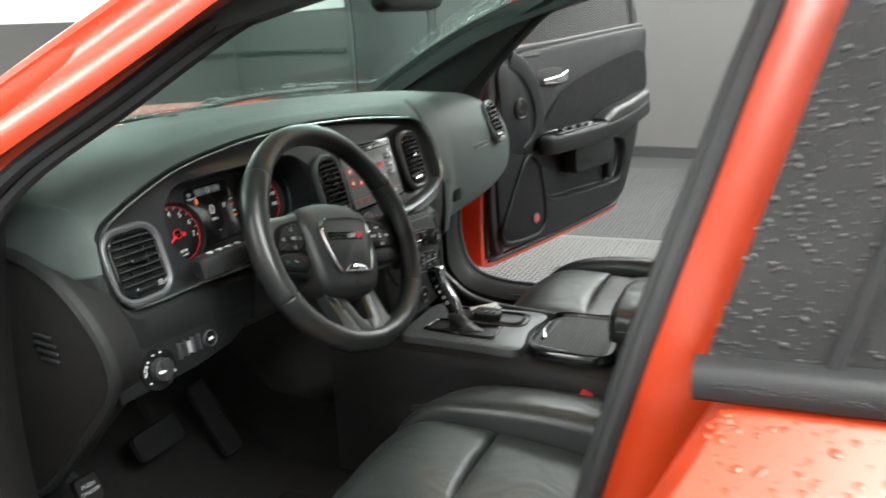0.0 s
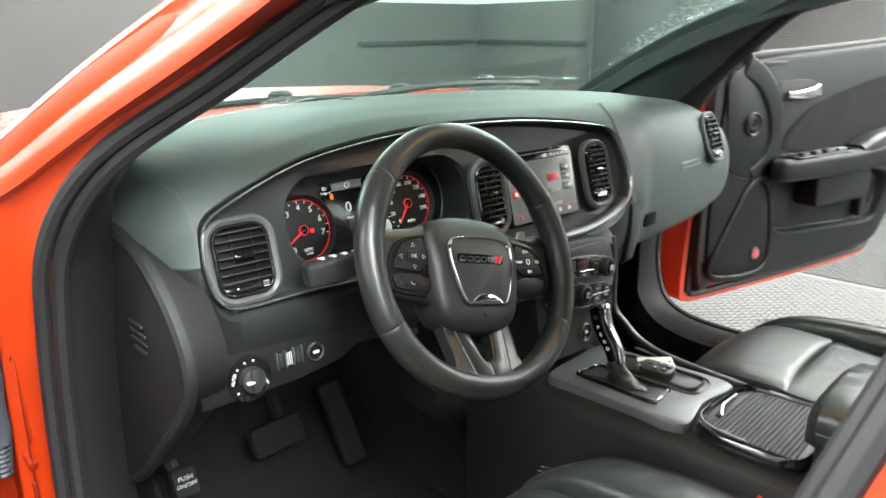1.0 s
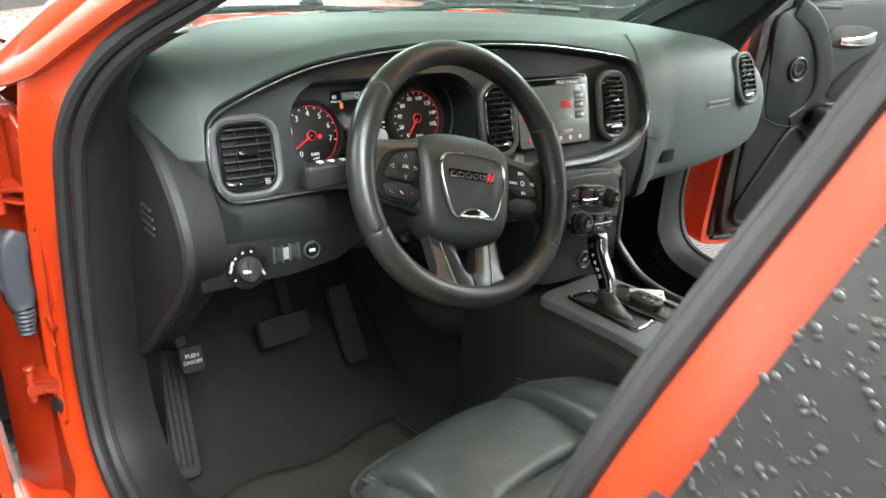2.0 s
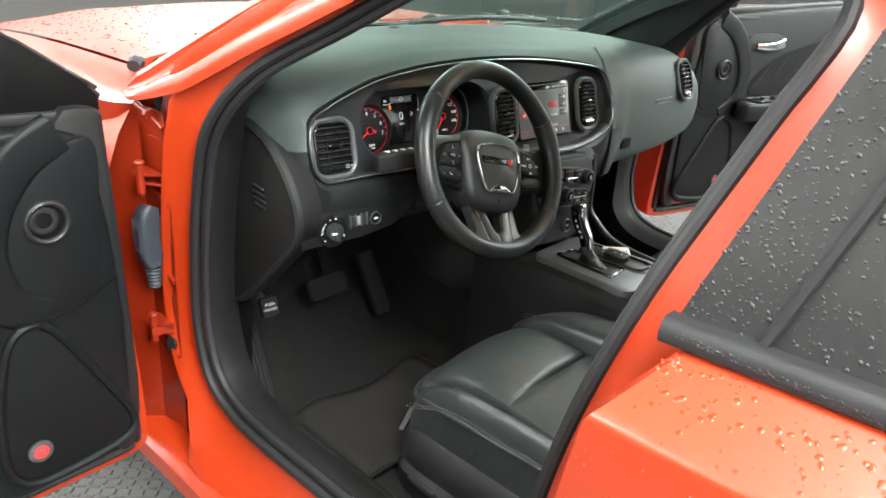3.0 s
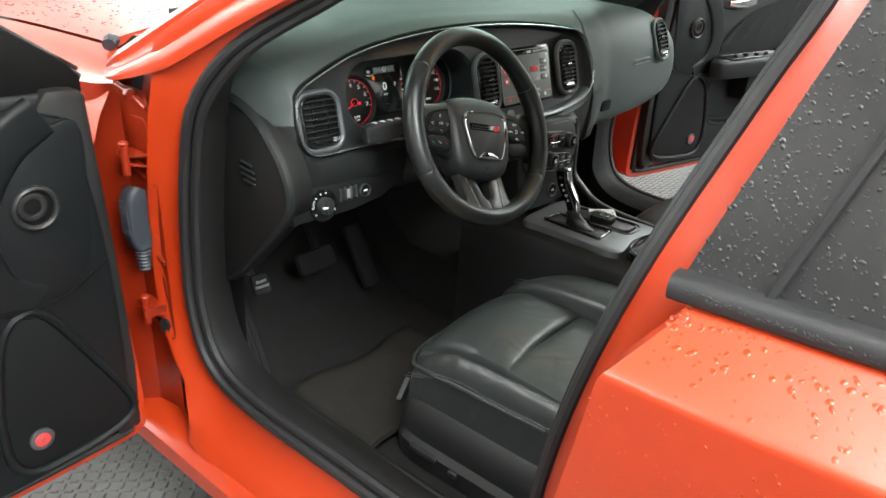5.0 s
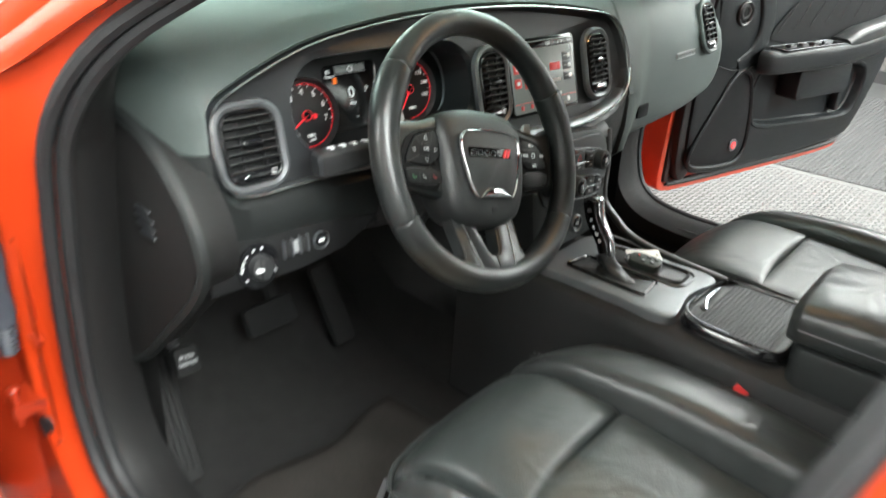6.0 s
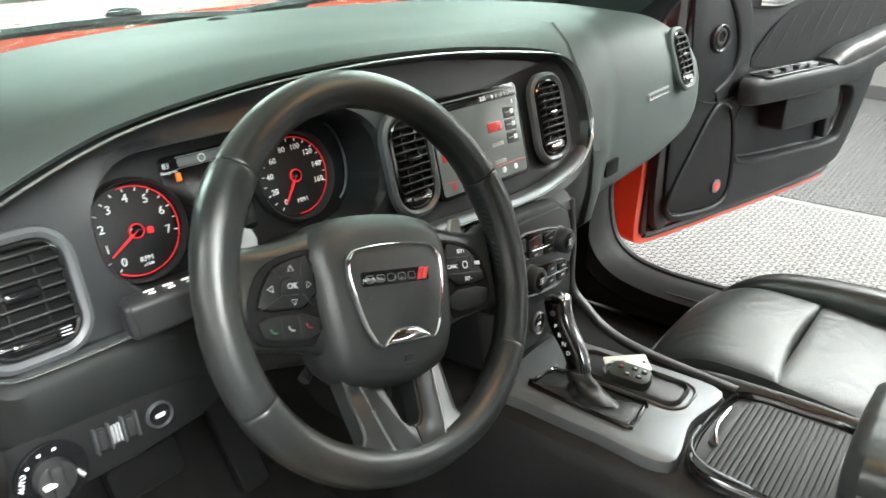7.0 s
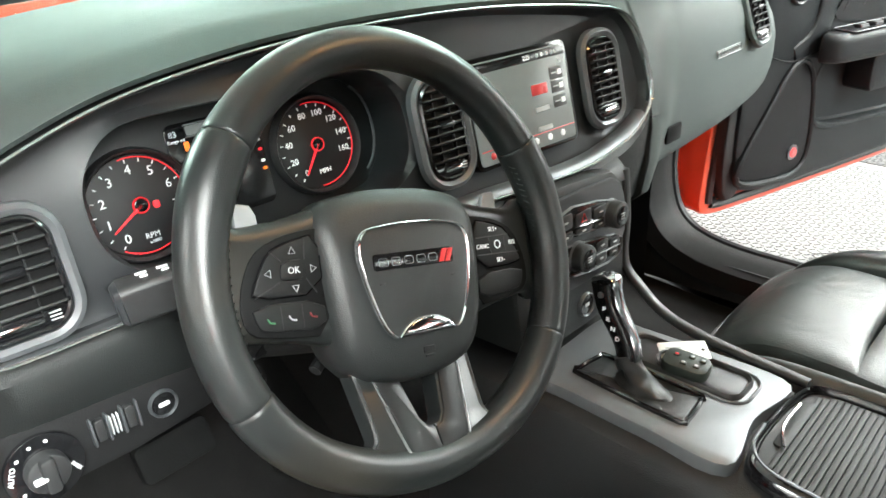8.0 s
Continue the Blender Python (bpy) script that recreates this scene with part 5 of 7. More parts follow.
    for a in (-0.040, 0.037):
        part("pad_mark", slab(E2, 0.005, 0.0012, 0.0028, 0.0002, 0.0004, a, -0.0135), SHADE, w)
    part("airbag_mark", slab(WH @ pose(0.004, -0.0745, 0.0068, 4), 0.013, 0.006, 0.0016, 0.0005, 0.001), DASH_LOW, w)
    part("airbag_mark", slab(WH @ pose(0.004, -0.0795, 0.0064, 4), 0.010, 0.002, 0.0016, 0.0005, 0.0008), DASH_LOW, w)
    # side spokes with their keys
    for s in (-1, 1):
        out = mirrored([(p.x, p.y) for p in cr([(0.060, 0.044, 0), (0.110, 0.044, 0), (0.146, 0.041, 0), (0.168, 0.050, 0), (0.178, 0.030, 0), (0.180, -0.010, 0), (0.172, -0.052, 0), (0.156, -0.044, 0), (0.110, -0.050, 0), (0.060, -0.052, 0)], 4, True)], s)
        rings = [[wp(a, b, c) for a, b in grow(out, -d)] for d, c in ((0.006, -0.036), (0.0, -0.028), (0.0, -0.018), (0.0025, -0.0125), (0.008, -0.0095), (0.014, -0.0085))]
        part("spoke", loft(rings), WHEEL_L, w, "leather side spoke")
        bed = mirrored([(0.074, 0.036), (0.100, 0.034), (0.124, 0.0285), (0.140, 0.019), (0.150, 0.000), (0.154, -0.018), (0.152, -0.034), (0.140, -0.043), (0.074, -0.050)], s)
        KM = WH @ Matrix.Translation((0, 0, -0.009))
        part("key_bed", plate(soften(bed, 1), KM, 0.0020, 0.0015, back=-0.010), VOID, w)
        f = soften(mirrored([(0.084, 0.031), (0.1105, 0.0265), (0.128, 0.020), (0.141, -0.002), (0.145, -0.0135), (0.084, -0.0150)], s), 1)
        f2 = soften(mirrored([(0.084, -0.0195), (0.146, -0.0180), (0.143, -0.033), (0.136, -0.039), (0.084, -0.043)], s), 1)
        part("key_pad", plate(f, KM, 0.0046, 0.0018, back=-0.004), KEY_SKIN, w)
        part("key_pad", plate(f2, KM, 0.0046, 0.0018, back=-0.004), KEY_SKIN, w)
        part("key_rim", rim(f, KM, 0.0012, 0.0040), GLOSS, w)
        if s < 0:
            part("ok_key", plate(soften(mirrored([(0.098, 0.0125), (0.118, 0.0125), (0.121, 0.002), (0.119, -0.003), (0.098, -0.003)], s), 1), KM, 0.0062, 0.0014), KEY_SKIN, w)
            text("key_word", "OK", 0.0072, KM @ Matrix.Translation((-0.109, 0.0045, 0.0064)), GREY_INK, w)
            for a, b, t in ((-0.108, 0.0195, 0), (-0.108, -0.0090, 180), (-0.130, 0.004, 90), (-0.091, 0.0045, -90)):
                part("arrow_mark", rim([(0.0025, -0.002), (0, 0.0025), (-0.0025, -0.002)], KM @ pose(a, b, 0.0046, 0, 0, t), 0.0008, 0.0006), GREY_INK, w)
            for a, m in ((-0.132, DIM_GREEN), (-0.114, GREY_INK), (-0.096, DIM_RED)):
                part("phone_mark", tube(cr([KM @ Vector((a - 0.003, -0.0285, 0.0048)), KM @ Vector((a - 0.001, -0.0315, 0.0048)), KM @ Vector((a + 0.003, -0.0325, 0.0048))], 3), 0.0008, 5), m, w)
            for a in (-0.123, -0.105):
                part("key_gap", slab(KM, 0.0009, 0.018, 0.0049, 0.0001, 0.0003, a, -0.030), FACE, w)
            for pts in (((-0.118, 0.0125), (-0.127, 0.0200)), ((-0.098, 0.0125), (-0.096, 0.029)), ((-0.121, -0.003), (-0.143, -0.013)), ((-0.098, -0.003), (-0.090, -0.014))):
                part("key_gap", tube([KM @ Vector((*p, 0.0044)) for p in pts], 0.0007, 4), FACE, w)
        else:
            for wd, a, b in (("SET+", 0.110, 0.0205), ("RES", 0.134, 0.0065), ("CANC", 0.094, 0.0050), ("SET-", 0.116, -0.0090)):
                text("key_word", wd, 0.0058, KM @ Matrix.Translation((a, b, 0.0047)), WHITE_INK, w)
            part("cruise_icon", rim(circle(0.0032, 14), KM @ Matrix.Translation((0.114, 0.0060, 0.0046)), 0.0009, 0.0008), WHITE_INK, w)
            for pts in (((0.086, 0.0135), (0.130, 0.0150)), ((0.086, -0.0025), (0.142, -0.0025)), ((0.104, -0.0025), (0.103, 0.0135)), ((0.124, -0.0025), (0.123, 0.0140))):
                part("key_gap", tube([KM @ Vector((*p, 0.0044)) for p in pts], 0.0007, 4), FACE, w)
        # gear paddle behind the spoke
        P = WH @ pose(s * 0.133, 0.049, -0.030, 0, 0, -s * 4)
        part("shift_paddle", plate(soften(mirrored([(-0.011, -0.020), (0.009, -0.020), (0.007, 0.008), (0.004, 0.011), (-0.011, 0.007)], s), 1), P, 0.005, 0.0015), PADDLE, w, "silver shift paddle")
    # forked lower spoke: a leather yoke with a satin insert
    LS = WH @ pose(0.001, -0.115, -0.0120, -19)
    for s in (-1, 1):
        leg = mirrored([(0.063, 0.048), (0.026, 0.048), (0.0115, -0.018), (0.006, -0.0245), (0.0003, -0.026), (0.0003, -0.058), (0.078, -0.048), (0.066, -0.034), (0.058, -0.022)], s)
        part("spoke_yoke", plate(leg, LS, 0.008, 0.003, back=-0.012), WHEEL_L, w, "leather lower spoke")
        face = mirrored([(0.050, 0.044), (0.0285, 0.044), (0.0140, -0.018), (0.0075, -0.0265), (0.0003, -0.0285), (0.0003, -0.0525), (0.018, -0.0515), (0.029, -0.046), (0.034, -0.036)], s)
        part("spoke_insert", plate(face, LS, 0.0100, 0.0022), SPOKE, w, "satin dark insert of the lower spoke")
        edge = cr([LS @ Vector((s * 0.0510, 0.044, 0.0088)), LS @ Vector((s * 0.0350, -0.036, 0.0088)), LS @ Vector((s * 0.029, -0.0470, 0.0088)), LS @ Vector((s * 0.017, -0.0530, 0.0088)), LS @ Vector((0, -0.0540, 0.0088))], 5)
        part("insert_edge", tube(edge, 0.0013, 6), SPOKE_EDGE, w, "thin polished edge")
        rail = cr([LS @ Vector((s * 0.0635, 0.047, 0.006)), LS @ Vector((s * 0.0585, -0.018, 0.006)), LS @ Vector((s * 0.064, -0.033, 0.005))], 5)
        part("yoke_piping", tube(rail, 0.0026, 6), GAITER, w)
    # column
    col = [wp(0, -0.006, -0.016), wp(0, -0.006, -0.05), wp(0, -0.008, -0.10), wp(0, -0.010, -0.19), wp(0, -0.012, -0.28)]
    part("column_shroud", sweep(col, lambda f: rrect(0.10 + 0.03 * f, 0.11 + 0.01 * f, 0.03, 4), (0, 0, 1)), SHADE, w, "black steering column shroud")
    # wiper and lamp lever on the column
    st = cr([(-0.405, 0.140, 0.884), (-0.45, 0.150, 0.886), (-0.50, 0.162, 0.885), (-0.54, 0.172, 0.882), (-0.563, 0.178, 0.880)], 4)
    part("stalk", sweep(st, lambda f: rrect(0.018 + 0.010 * min(1, f * 1.5), 0.018 + 0.016 * min(1, f * 1.5), 0.006, 4)), BLACK, w, "black lever with a square end")
    part("stalk_cap", sweep([(-0.5625, 0.1778, 0.880), (-0.566, 0.179, 0.8797), (-0.568, 0.1795, 0.8795)], lambda f: rrect(0.0275 - 0.006 * f, 0.0335 - 0.006 * f, 0.006, 4)), BEZEL, w)
    for k in range(4):
        M = mat4((-0.545 + 0.016 * k, 0.1735 - 0.0042 * k, 0.8992 + 0.0008 * k), (1, -0.26, 0.04), (0.26, 1, 0))
        part("stalk_mark", slab(M, 0.009, 0.0026, 0.0012, 0.0003, 0.001, 0, 0.003), WHITE_INK, w)
        part("stalk_mark", slab(M, 0.006, 0.0022, 0.0012, 0.0003, 0.001, 0.001, -0.003), WHITE_INK, w)
    part("column_lever", tube([(-0.40, 0.12, 0.80), (-0.445, 0.105, 0.785)], 0.006, 8), SHADE, w)


steering_wheel()

# ---- console ----
CZ = 0.600
CX = -0.028


def console():
    c = hub("console", car, "black centre console with a silver plate and ribbed cup lid")
    rings = []
    for y, half, z in ((0.26, 0.125, 0.59), (0.15, 0.122, 0.588), (0.05, 0.118, 0.585), (-0.15, 0.120, 0.585), (-0.17, 0.126, 0.585), (-0.35, 0.126, 0.580), (-0.62, 0.122, 0.575)):
        rings.append([(CX - half - 0.01, y, 0.28), (CX - half - 0.004, y, 0.46), (CX - half, y, z - 0.03), (CX - half + 0.008, y, z - 0.008), (CX - half + 0.022, y, z),
                      (CX + half - 0.022, y, z), (CX + half - 0.008, y, z - 0.008), (CX + half, y, z - 0.03), (CX + half + 0.004, y, 0.46), (CX + half + 0.01, y, 0.28)])
    part("console_body", loft(rings), SHADE, c, "black console sides")
    T = mat4((CX, 0, CZ - 0.012), (1, 0, 0), (0, 1, 0))
    outer = [(p.x, p.y) for p in cr([(-0.092, -0.150, 0), (0.0, -0.142, 0), (0.092, -0.150, 0), (0.100, -0.05, 0), (0.094, 0.05, 0), (0.088, 0.105, 0), (0.0, 0.112, 0), (-0.088, 0.105, 0), (-0.092, 0.05, 0), (-0.094, -0.05, 0)], 5, True)]
    part("silver_plate", plate(outer, T, 0.014, 0.006, back=-0.02), PLATE, c, "brushed silver console plate")
    # shifter gaiter
    S = mat4((CX, 0, CZ + 0.0025), (1, 0, 0), (0, 1, 0))
    well = [(p.x, p.y) for p in cr([(-0.010, -0.078, 0), (-0.004, -0.070, 0), (-0.004, 0.045, 0), (-0.010, 0.056, 0), (-0.046, 0.062, 0), (-0.054, 0.056, 0), (-0.060, -0.070, 0), (-0.052, -0.082, 0)], 4, True)]
    part("gaiter_frame", rim(well, S, 0.006, 0.006, 0.001), GLOSS, c, "gloss black gaiter frame")
    part("gaiter_skirt", plate(grow(well, -0.001), S, 0.0012, 0.0005, back=-0.008), GAITER, c, "flat leather skirt of the gaiter")
    rings = []
    for k in range(9):
        f = k / 8
        ring = []
        for q in range(40):
            t = math.tau * q / 40
            fold = 1 + 0.17 * math.sin(3 * t + 9 * f) * math.sin(math.pi * min(1, f + 0.15)) + 0.07 * math.sin(11 * f + 1.5 * math.cos(t))
            w = (0.0200 * (1 - f) ** 2.2 + 0.0135 * f ** 0.5) * fold
            l = (0.034 * (1 - f) ** 2.4 + 0.0165 * f ** 0.5) * fold
            ring.append(S @ Vector((-0.033 + 0.011 * f + w * math.cos(t), -0.020 * (1 - f) ** 1.5 + 0.010 * f + l * math.sin(t), 0.0005 + 0.029 * f)))
        rings.append(ring)
    part("gaiter", loft(rings), GAITER, c, "creased black leather gaiter")
    part("tray_floor", slab(S, 0.052, 0.15, 0.0015, 0.0005, 0.014, 0.042, -0.035), BLACK, c, "black rubber tray")
    part("tray_rim", rim(rrect(0.052, 0.15, 0.014, 5, 0.042, -0.035), S, 0.006, 0.007, 0.001), BLACK, c)
    part("plate_ridge", rim(rrect(0.066, 0.172, 0.020, 5, 0.042, -0.036), S, 0.004, 0.004, 0.001), PLATE, c)
    # cup lid
    L = mat4((CX + 0.010, -0.238, CZ - 0.008), (1, 0, 0), (0, 1, 0))
    lid = [(p.x, p.y) for p in cr([(-0.088, -0.075, 0), (0.0, -0.077, 0), (0.088, -0.075, 0), (0.094, 0.0, 0), (0.088, 0.058, 0), (0.055, 0.072, 0), (0.0, 0.077, 0), (-0.055, 0.074, 0), (-0.090, 0.058, 0), (-0.098, 0.0, 0)], 5, True)]
    part("lid_bed", plate(lid, L, 0.006, 0.002, back=-0.02), BLACK, c)
    part("lid_surround", rim(lid, L, 0.010, 0.014), GLOSS, c, "gloss black cup holder surround")
    # silver line laid along the surround as a painted highlight
    arc_ = cr([L @ Vector((-0.095, -0.005, 0.015)), L @ Vector((-0.088, 0.052, 0.0155)), L @ Vector((-0.062, 0.078, 0.016)), L @ Vector((-0.02, 0.082, 0.016))], 5)
    part("surround_glint", tube(arc_, 0.0018, 6), SILVER, c)
    for k in range(18):
        b = -0.068 + 0.0072 * k
        half = 0.088 - max(0.0, b - 0.035) * 0.55
        part("lid_slat", slab(L, half * 2, 0.0066, 0.0090, 0.0014, 0.0015, 0, b), DASH_LOW, c)
    part("lid_grip", slab(L, 0.10, 0.016, 0.0095, 0.002, 0.007, 0.012, 0.059), DASH_LOW, c)
    part("lid_handle", tube(cr([L @ Vector((-0.040, 0.054, 0.012)), L @ Vector((-0.005, 0.066, 0.013)), L @ Vector((0.045, 0.066, 0.012))], 5), 0.0020, 6), CHROME, c, "chrome lid handle")
    # armrest
    rings = []
    for y, s, z in ((-0.318, 0.55, 0.655), (-0.322, 0.86, 0.66), (-0.338, 1.0, 0.668), (-0.42, 1.04, 0.672), (-0.58, 1.04, 0.672), (-0.64, 0.95, 0.668)):
        rings.append([(CX + 0.004 + 0.110 * s * a, y, z + 0.040 * s * b) for a, b in [(math.copysign(abs(math.cos(t)) ** 0.55, math.cos(t)), math.copysign(abs(math.sin(t)) ** 0.62, math.sin(t))) for t in [math.tau * k / 28 for k in range(28)]]])
    part("armrest", loft(rings), LEATHER, c, "padded black leather armrest")
    part("armrest_base", slab(mat4((CX, -0.49, 0.57), (1, 0, 0), (0, 1, 0)), 0.215, 0.31, 0.07, 0.008, 0.02), DASH_LOW, c)
    for s in (-1, 1):
        part("armrest_seam", tube([(CX + 0.004 + s * 0.1135, y, 0.668) for y in (-0.34, -0.45, -0.58)], 0.0012, 5), THREAD, c)
    # buckle
    part("belt_buckle", slab(mat4((-0.158, -0.30, 0.50), (1, 0, 0), (0, 0.8, 0.5)), 0.03, 0.055, 0.022, 0.004, 0.006), BLACK, c)
    part("buckle_key", slab(mat4((-0.158, -0.292, 0.548), (1, 0, 0), (0, 1, 0.35)), 0.024, 0.022, 0.005, 0.002, 0.004), RED_BADGE, c, "red seat belt release")


console()


def gear_selector():
    g = hub("gear_selector", car, "black gear selector with a dark chrome band")
    a, b = Vector((-0.050, 0.012, 0.624)), Vector((-0.034, 0.058, 0.712))
    axis = (b - a).normalized()
    back = axis.cross(Vector((1, 0, 0))).normalized()
    if back.y > 0:
        back = -back
    mid = lambda f: a.lerp(b, f) + back * (0.0045 * math.sin(math.tau * f * 0.9 + 0.4))
    rings = []
    for k in range(13):
        f = k / 12
        h, d = 0.0105 + 0.002 * f, 0.0125 + 0.003 * f * f
        rings.append([mid(f) + Vector((p * h / 0.01, 0, 0)) + back * (q * d / 0.01) + axis * (0.006 * (q < 0) * (f > 0.99)) for p, q in rrect(0.02, 0.02, 0.005, 3)])
    part("grip", loft(rings), GLOSS, g, "gloss black selector grip")
    # the band runs up the rear face and folds over the top
    run = [(mid(f) + back * (0.0135 + 0.003 * f * f), back) for f in [k / 12 for k in range(13)]]
    top = mid(1.0)
    for k in range(1, 5):
        t = math.radians(22 * k)
        n = back * math.cos(t) + axis * math.sin(t)
        run.append((top + back * (0.0165 * math.cos(t)) + axis * (0.006 * math.sin(t) + 0.001 * k), n))
    run.append((top - back * 0.012 + axis * 0.009, axis))
    rings = []
    for k, (p, n) in enumerate(run):
        h = 0.0088 + 0.0014 * min(1, k / 12)
        rings.append([p + Vector((x * h, 0, 0)) + n * z for x, z in ((-1, -0.002), (1, -0.002), (1, 0.0018), (0.8, 0.0030), (-0.8, 0.0030), (-1, 0.0018))])
    part("chrome_band", loft(rings), BAND, g, "curved dark chrome band")
    for k, w in enumerate("PRND"):
        M = mat4(mid(0.72 - 0.13 * k) + Vector((-0.0130, 0, 0)), (0, -1, 0.0), (0, 0.0, 1))
        text("gear_letter", w, 0.0085, M, WHITE_INK, g)
    part("button", disc(mat4(mid(0.90) + Vector((-0.0125, 0, 0)), (0, -1, 0), (0, 0, 1)), 0.004, 0.003, 12), SILVER, g)
    part("collar", tube([a - axis * 0.006, a + axis * 0.008], 0.0150, 16, up=(0, 1, 0)), BLACK, g)


gear_selector()


def key_and_tag():
    M = mat4((0.000, -0.042, CZ + 0.0105), (0.10, -1.0, -0.03), (1.0, 0.10, 0.12))
    k = thing("key_fob", M.translation, "black remote key fob with grey buttons in the console tray", "key fob")
    part("fob_body", slab(M, 0.058, 0.036, 0.014, 0.004, 0.012), FOB, k)
    part("fob_loop", tube([M @ Vector((-0.028 - 0.008 * math.sin(t), 0.012 * math.cos(t), 0.006)) for t in [math.pi * i / 8 for i in range(9)]], 0.0022, 6), SILVER, k)
    for a, b, m in ((-0.014, 0.004, WARNRED), (-0.002, -0.007, GREY_INK), (0.004, 0.008, GREY_INK), (0.014, -0.006, GREY_INK), (0.018, 0.007, GREY_INK)):
        part("fob_button", slab(M, 0.008, 0.007, 0.0155, 0.0006, 0.002, a, b), FOB, k)
        part("button_mark", slab(M, 0.0045, 0.003, 0.016, 0.0002, 0.001, a, b), m, k)
    T = mat4((0.026, -0.026, CZ + 0.0155), (0.67, -0.74, 0.03), (0.74, 0.67, 0.16))
    t = thing("paper_tag", T.translation, "small white paper tag tucked under the key fob", "tag")
    part("tag_sheet", slab(T, 0.062, 0.034, 0.0012, 0.0004, 0.003, 0.0, 0.0), PAPER, t)
    part("tag_eyelet", disc(T, 0.0022, 0.0016, 12, 0.0003, cx=0.024, cy=0.0), FACE, t)
    part("tag_bar", slab(T, 0.02, 0.003, 0.0015, 0.0002, 0.001, -0.012, 0.006), GREY_INK, t)


key_and_tag()


# ---- seats ----
def soft_block(x0, x1, y0, y1, top, bottom, puff, round_, nx=14, ny=18, tilt=0.0, warp=None):
    """A stuffed block between y0 (front) and y1 with a domed top and rounded rims."""
    def z_at(u, v):
        eu = min(u, 1 - u) * abs(x1 - x0)
        ev = min(v, 1 - v) * abs(y1 - y0)
        drop = 0.0
        for e in (eu, ev):
            if e < round_:
                drop += round_ - math.sqrt(max(0, round_ ** 2 - (round_ - e) ** 2))
        return top + puff * max(0.0, math.sin(math.pi * u) * math.sin(math.pi * v)) ** 0.7 - drop
    us = [0.5 - 0.5 * math.cos(math.pi * i / nx) for i in range(nx + 1)]
    vs = [0.5 - 0.5 * math.cos(math.pi * j / ny) for j in range(ny + 1)]
    rows = []
    for v in vs:
        row = []
        for u in us:
            p = Vector((x0 + (x1 - x0) * u, y0 + (y1 - y0) * v, z_at(u, v)))
            p.z += tilt * (p.y - y0)
            row.append(warp(p) if warp else p)
        rows.append(row)
    bm = loft(rows, False, False)
    ring = rows[0] + [r[-1] for r in rows[1:-1]] + rows[-1][::-1] + [r[0] for r in rows[1:-1]][::-1]
    low = [Vector((p.x, p.y, bottom)) for p in ring]
    loft([ring, low], True, False, bm=bm)
    bmesh.ops.remove_doubles(bm, verts=bm.verts, dist=1e-5)
    return bm


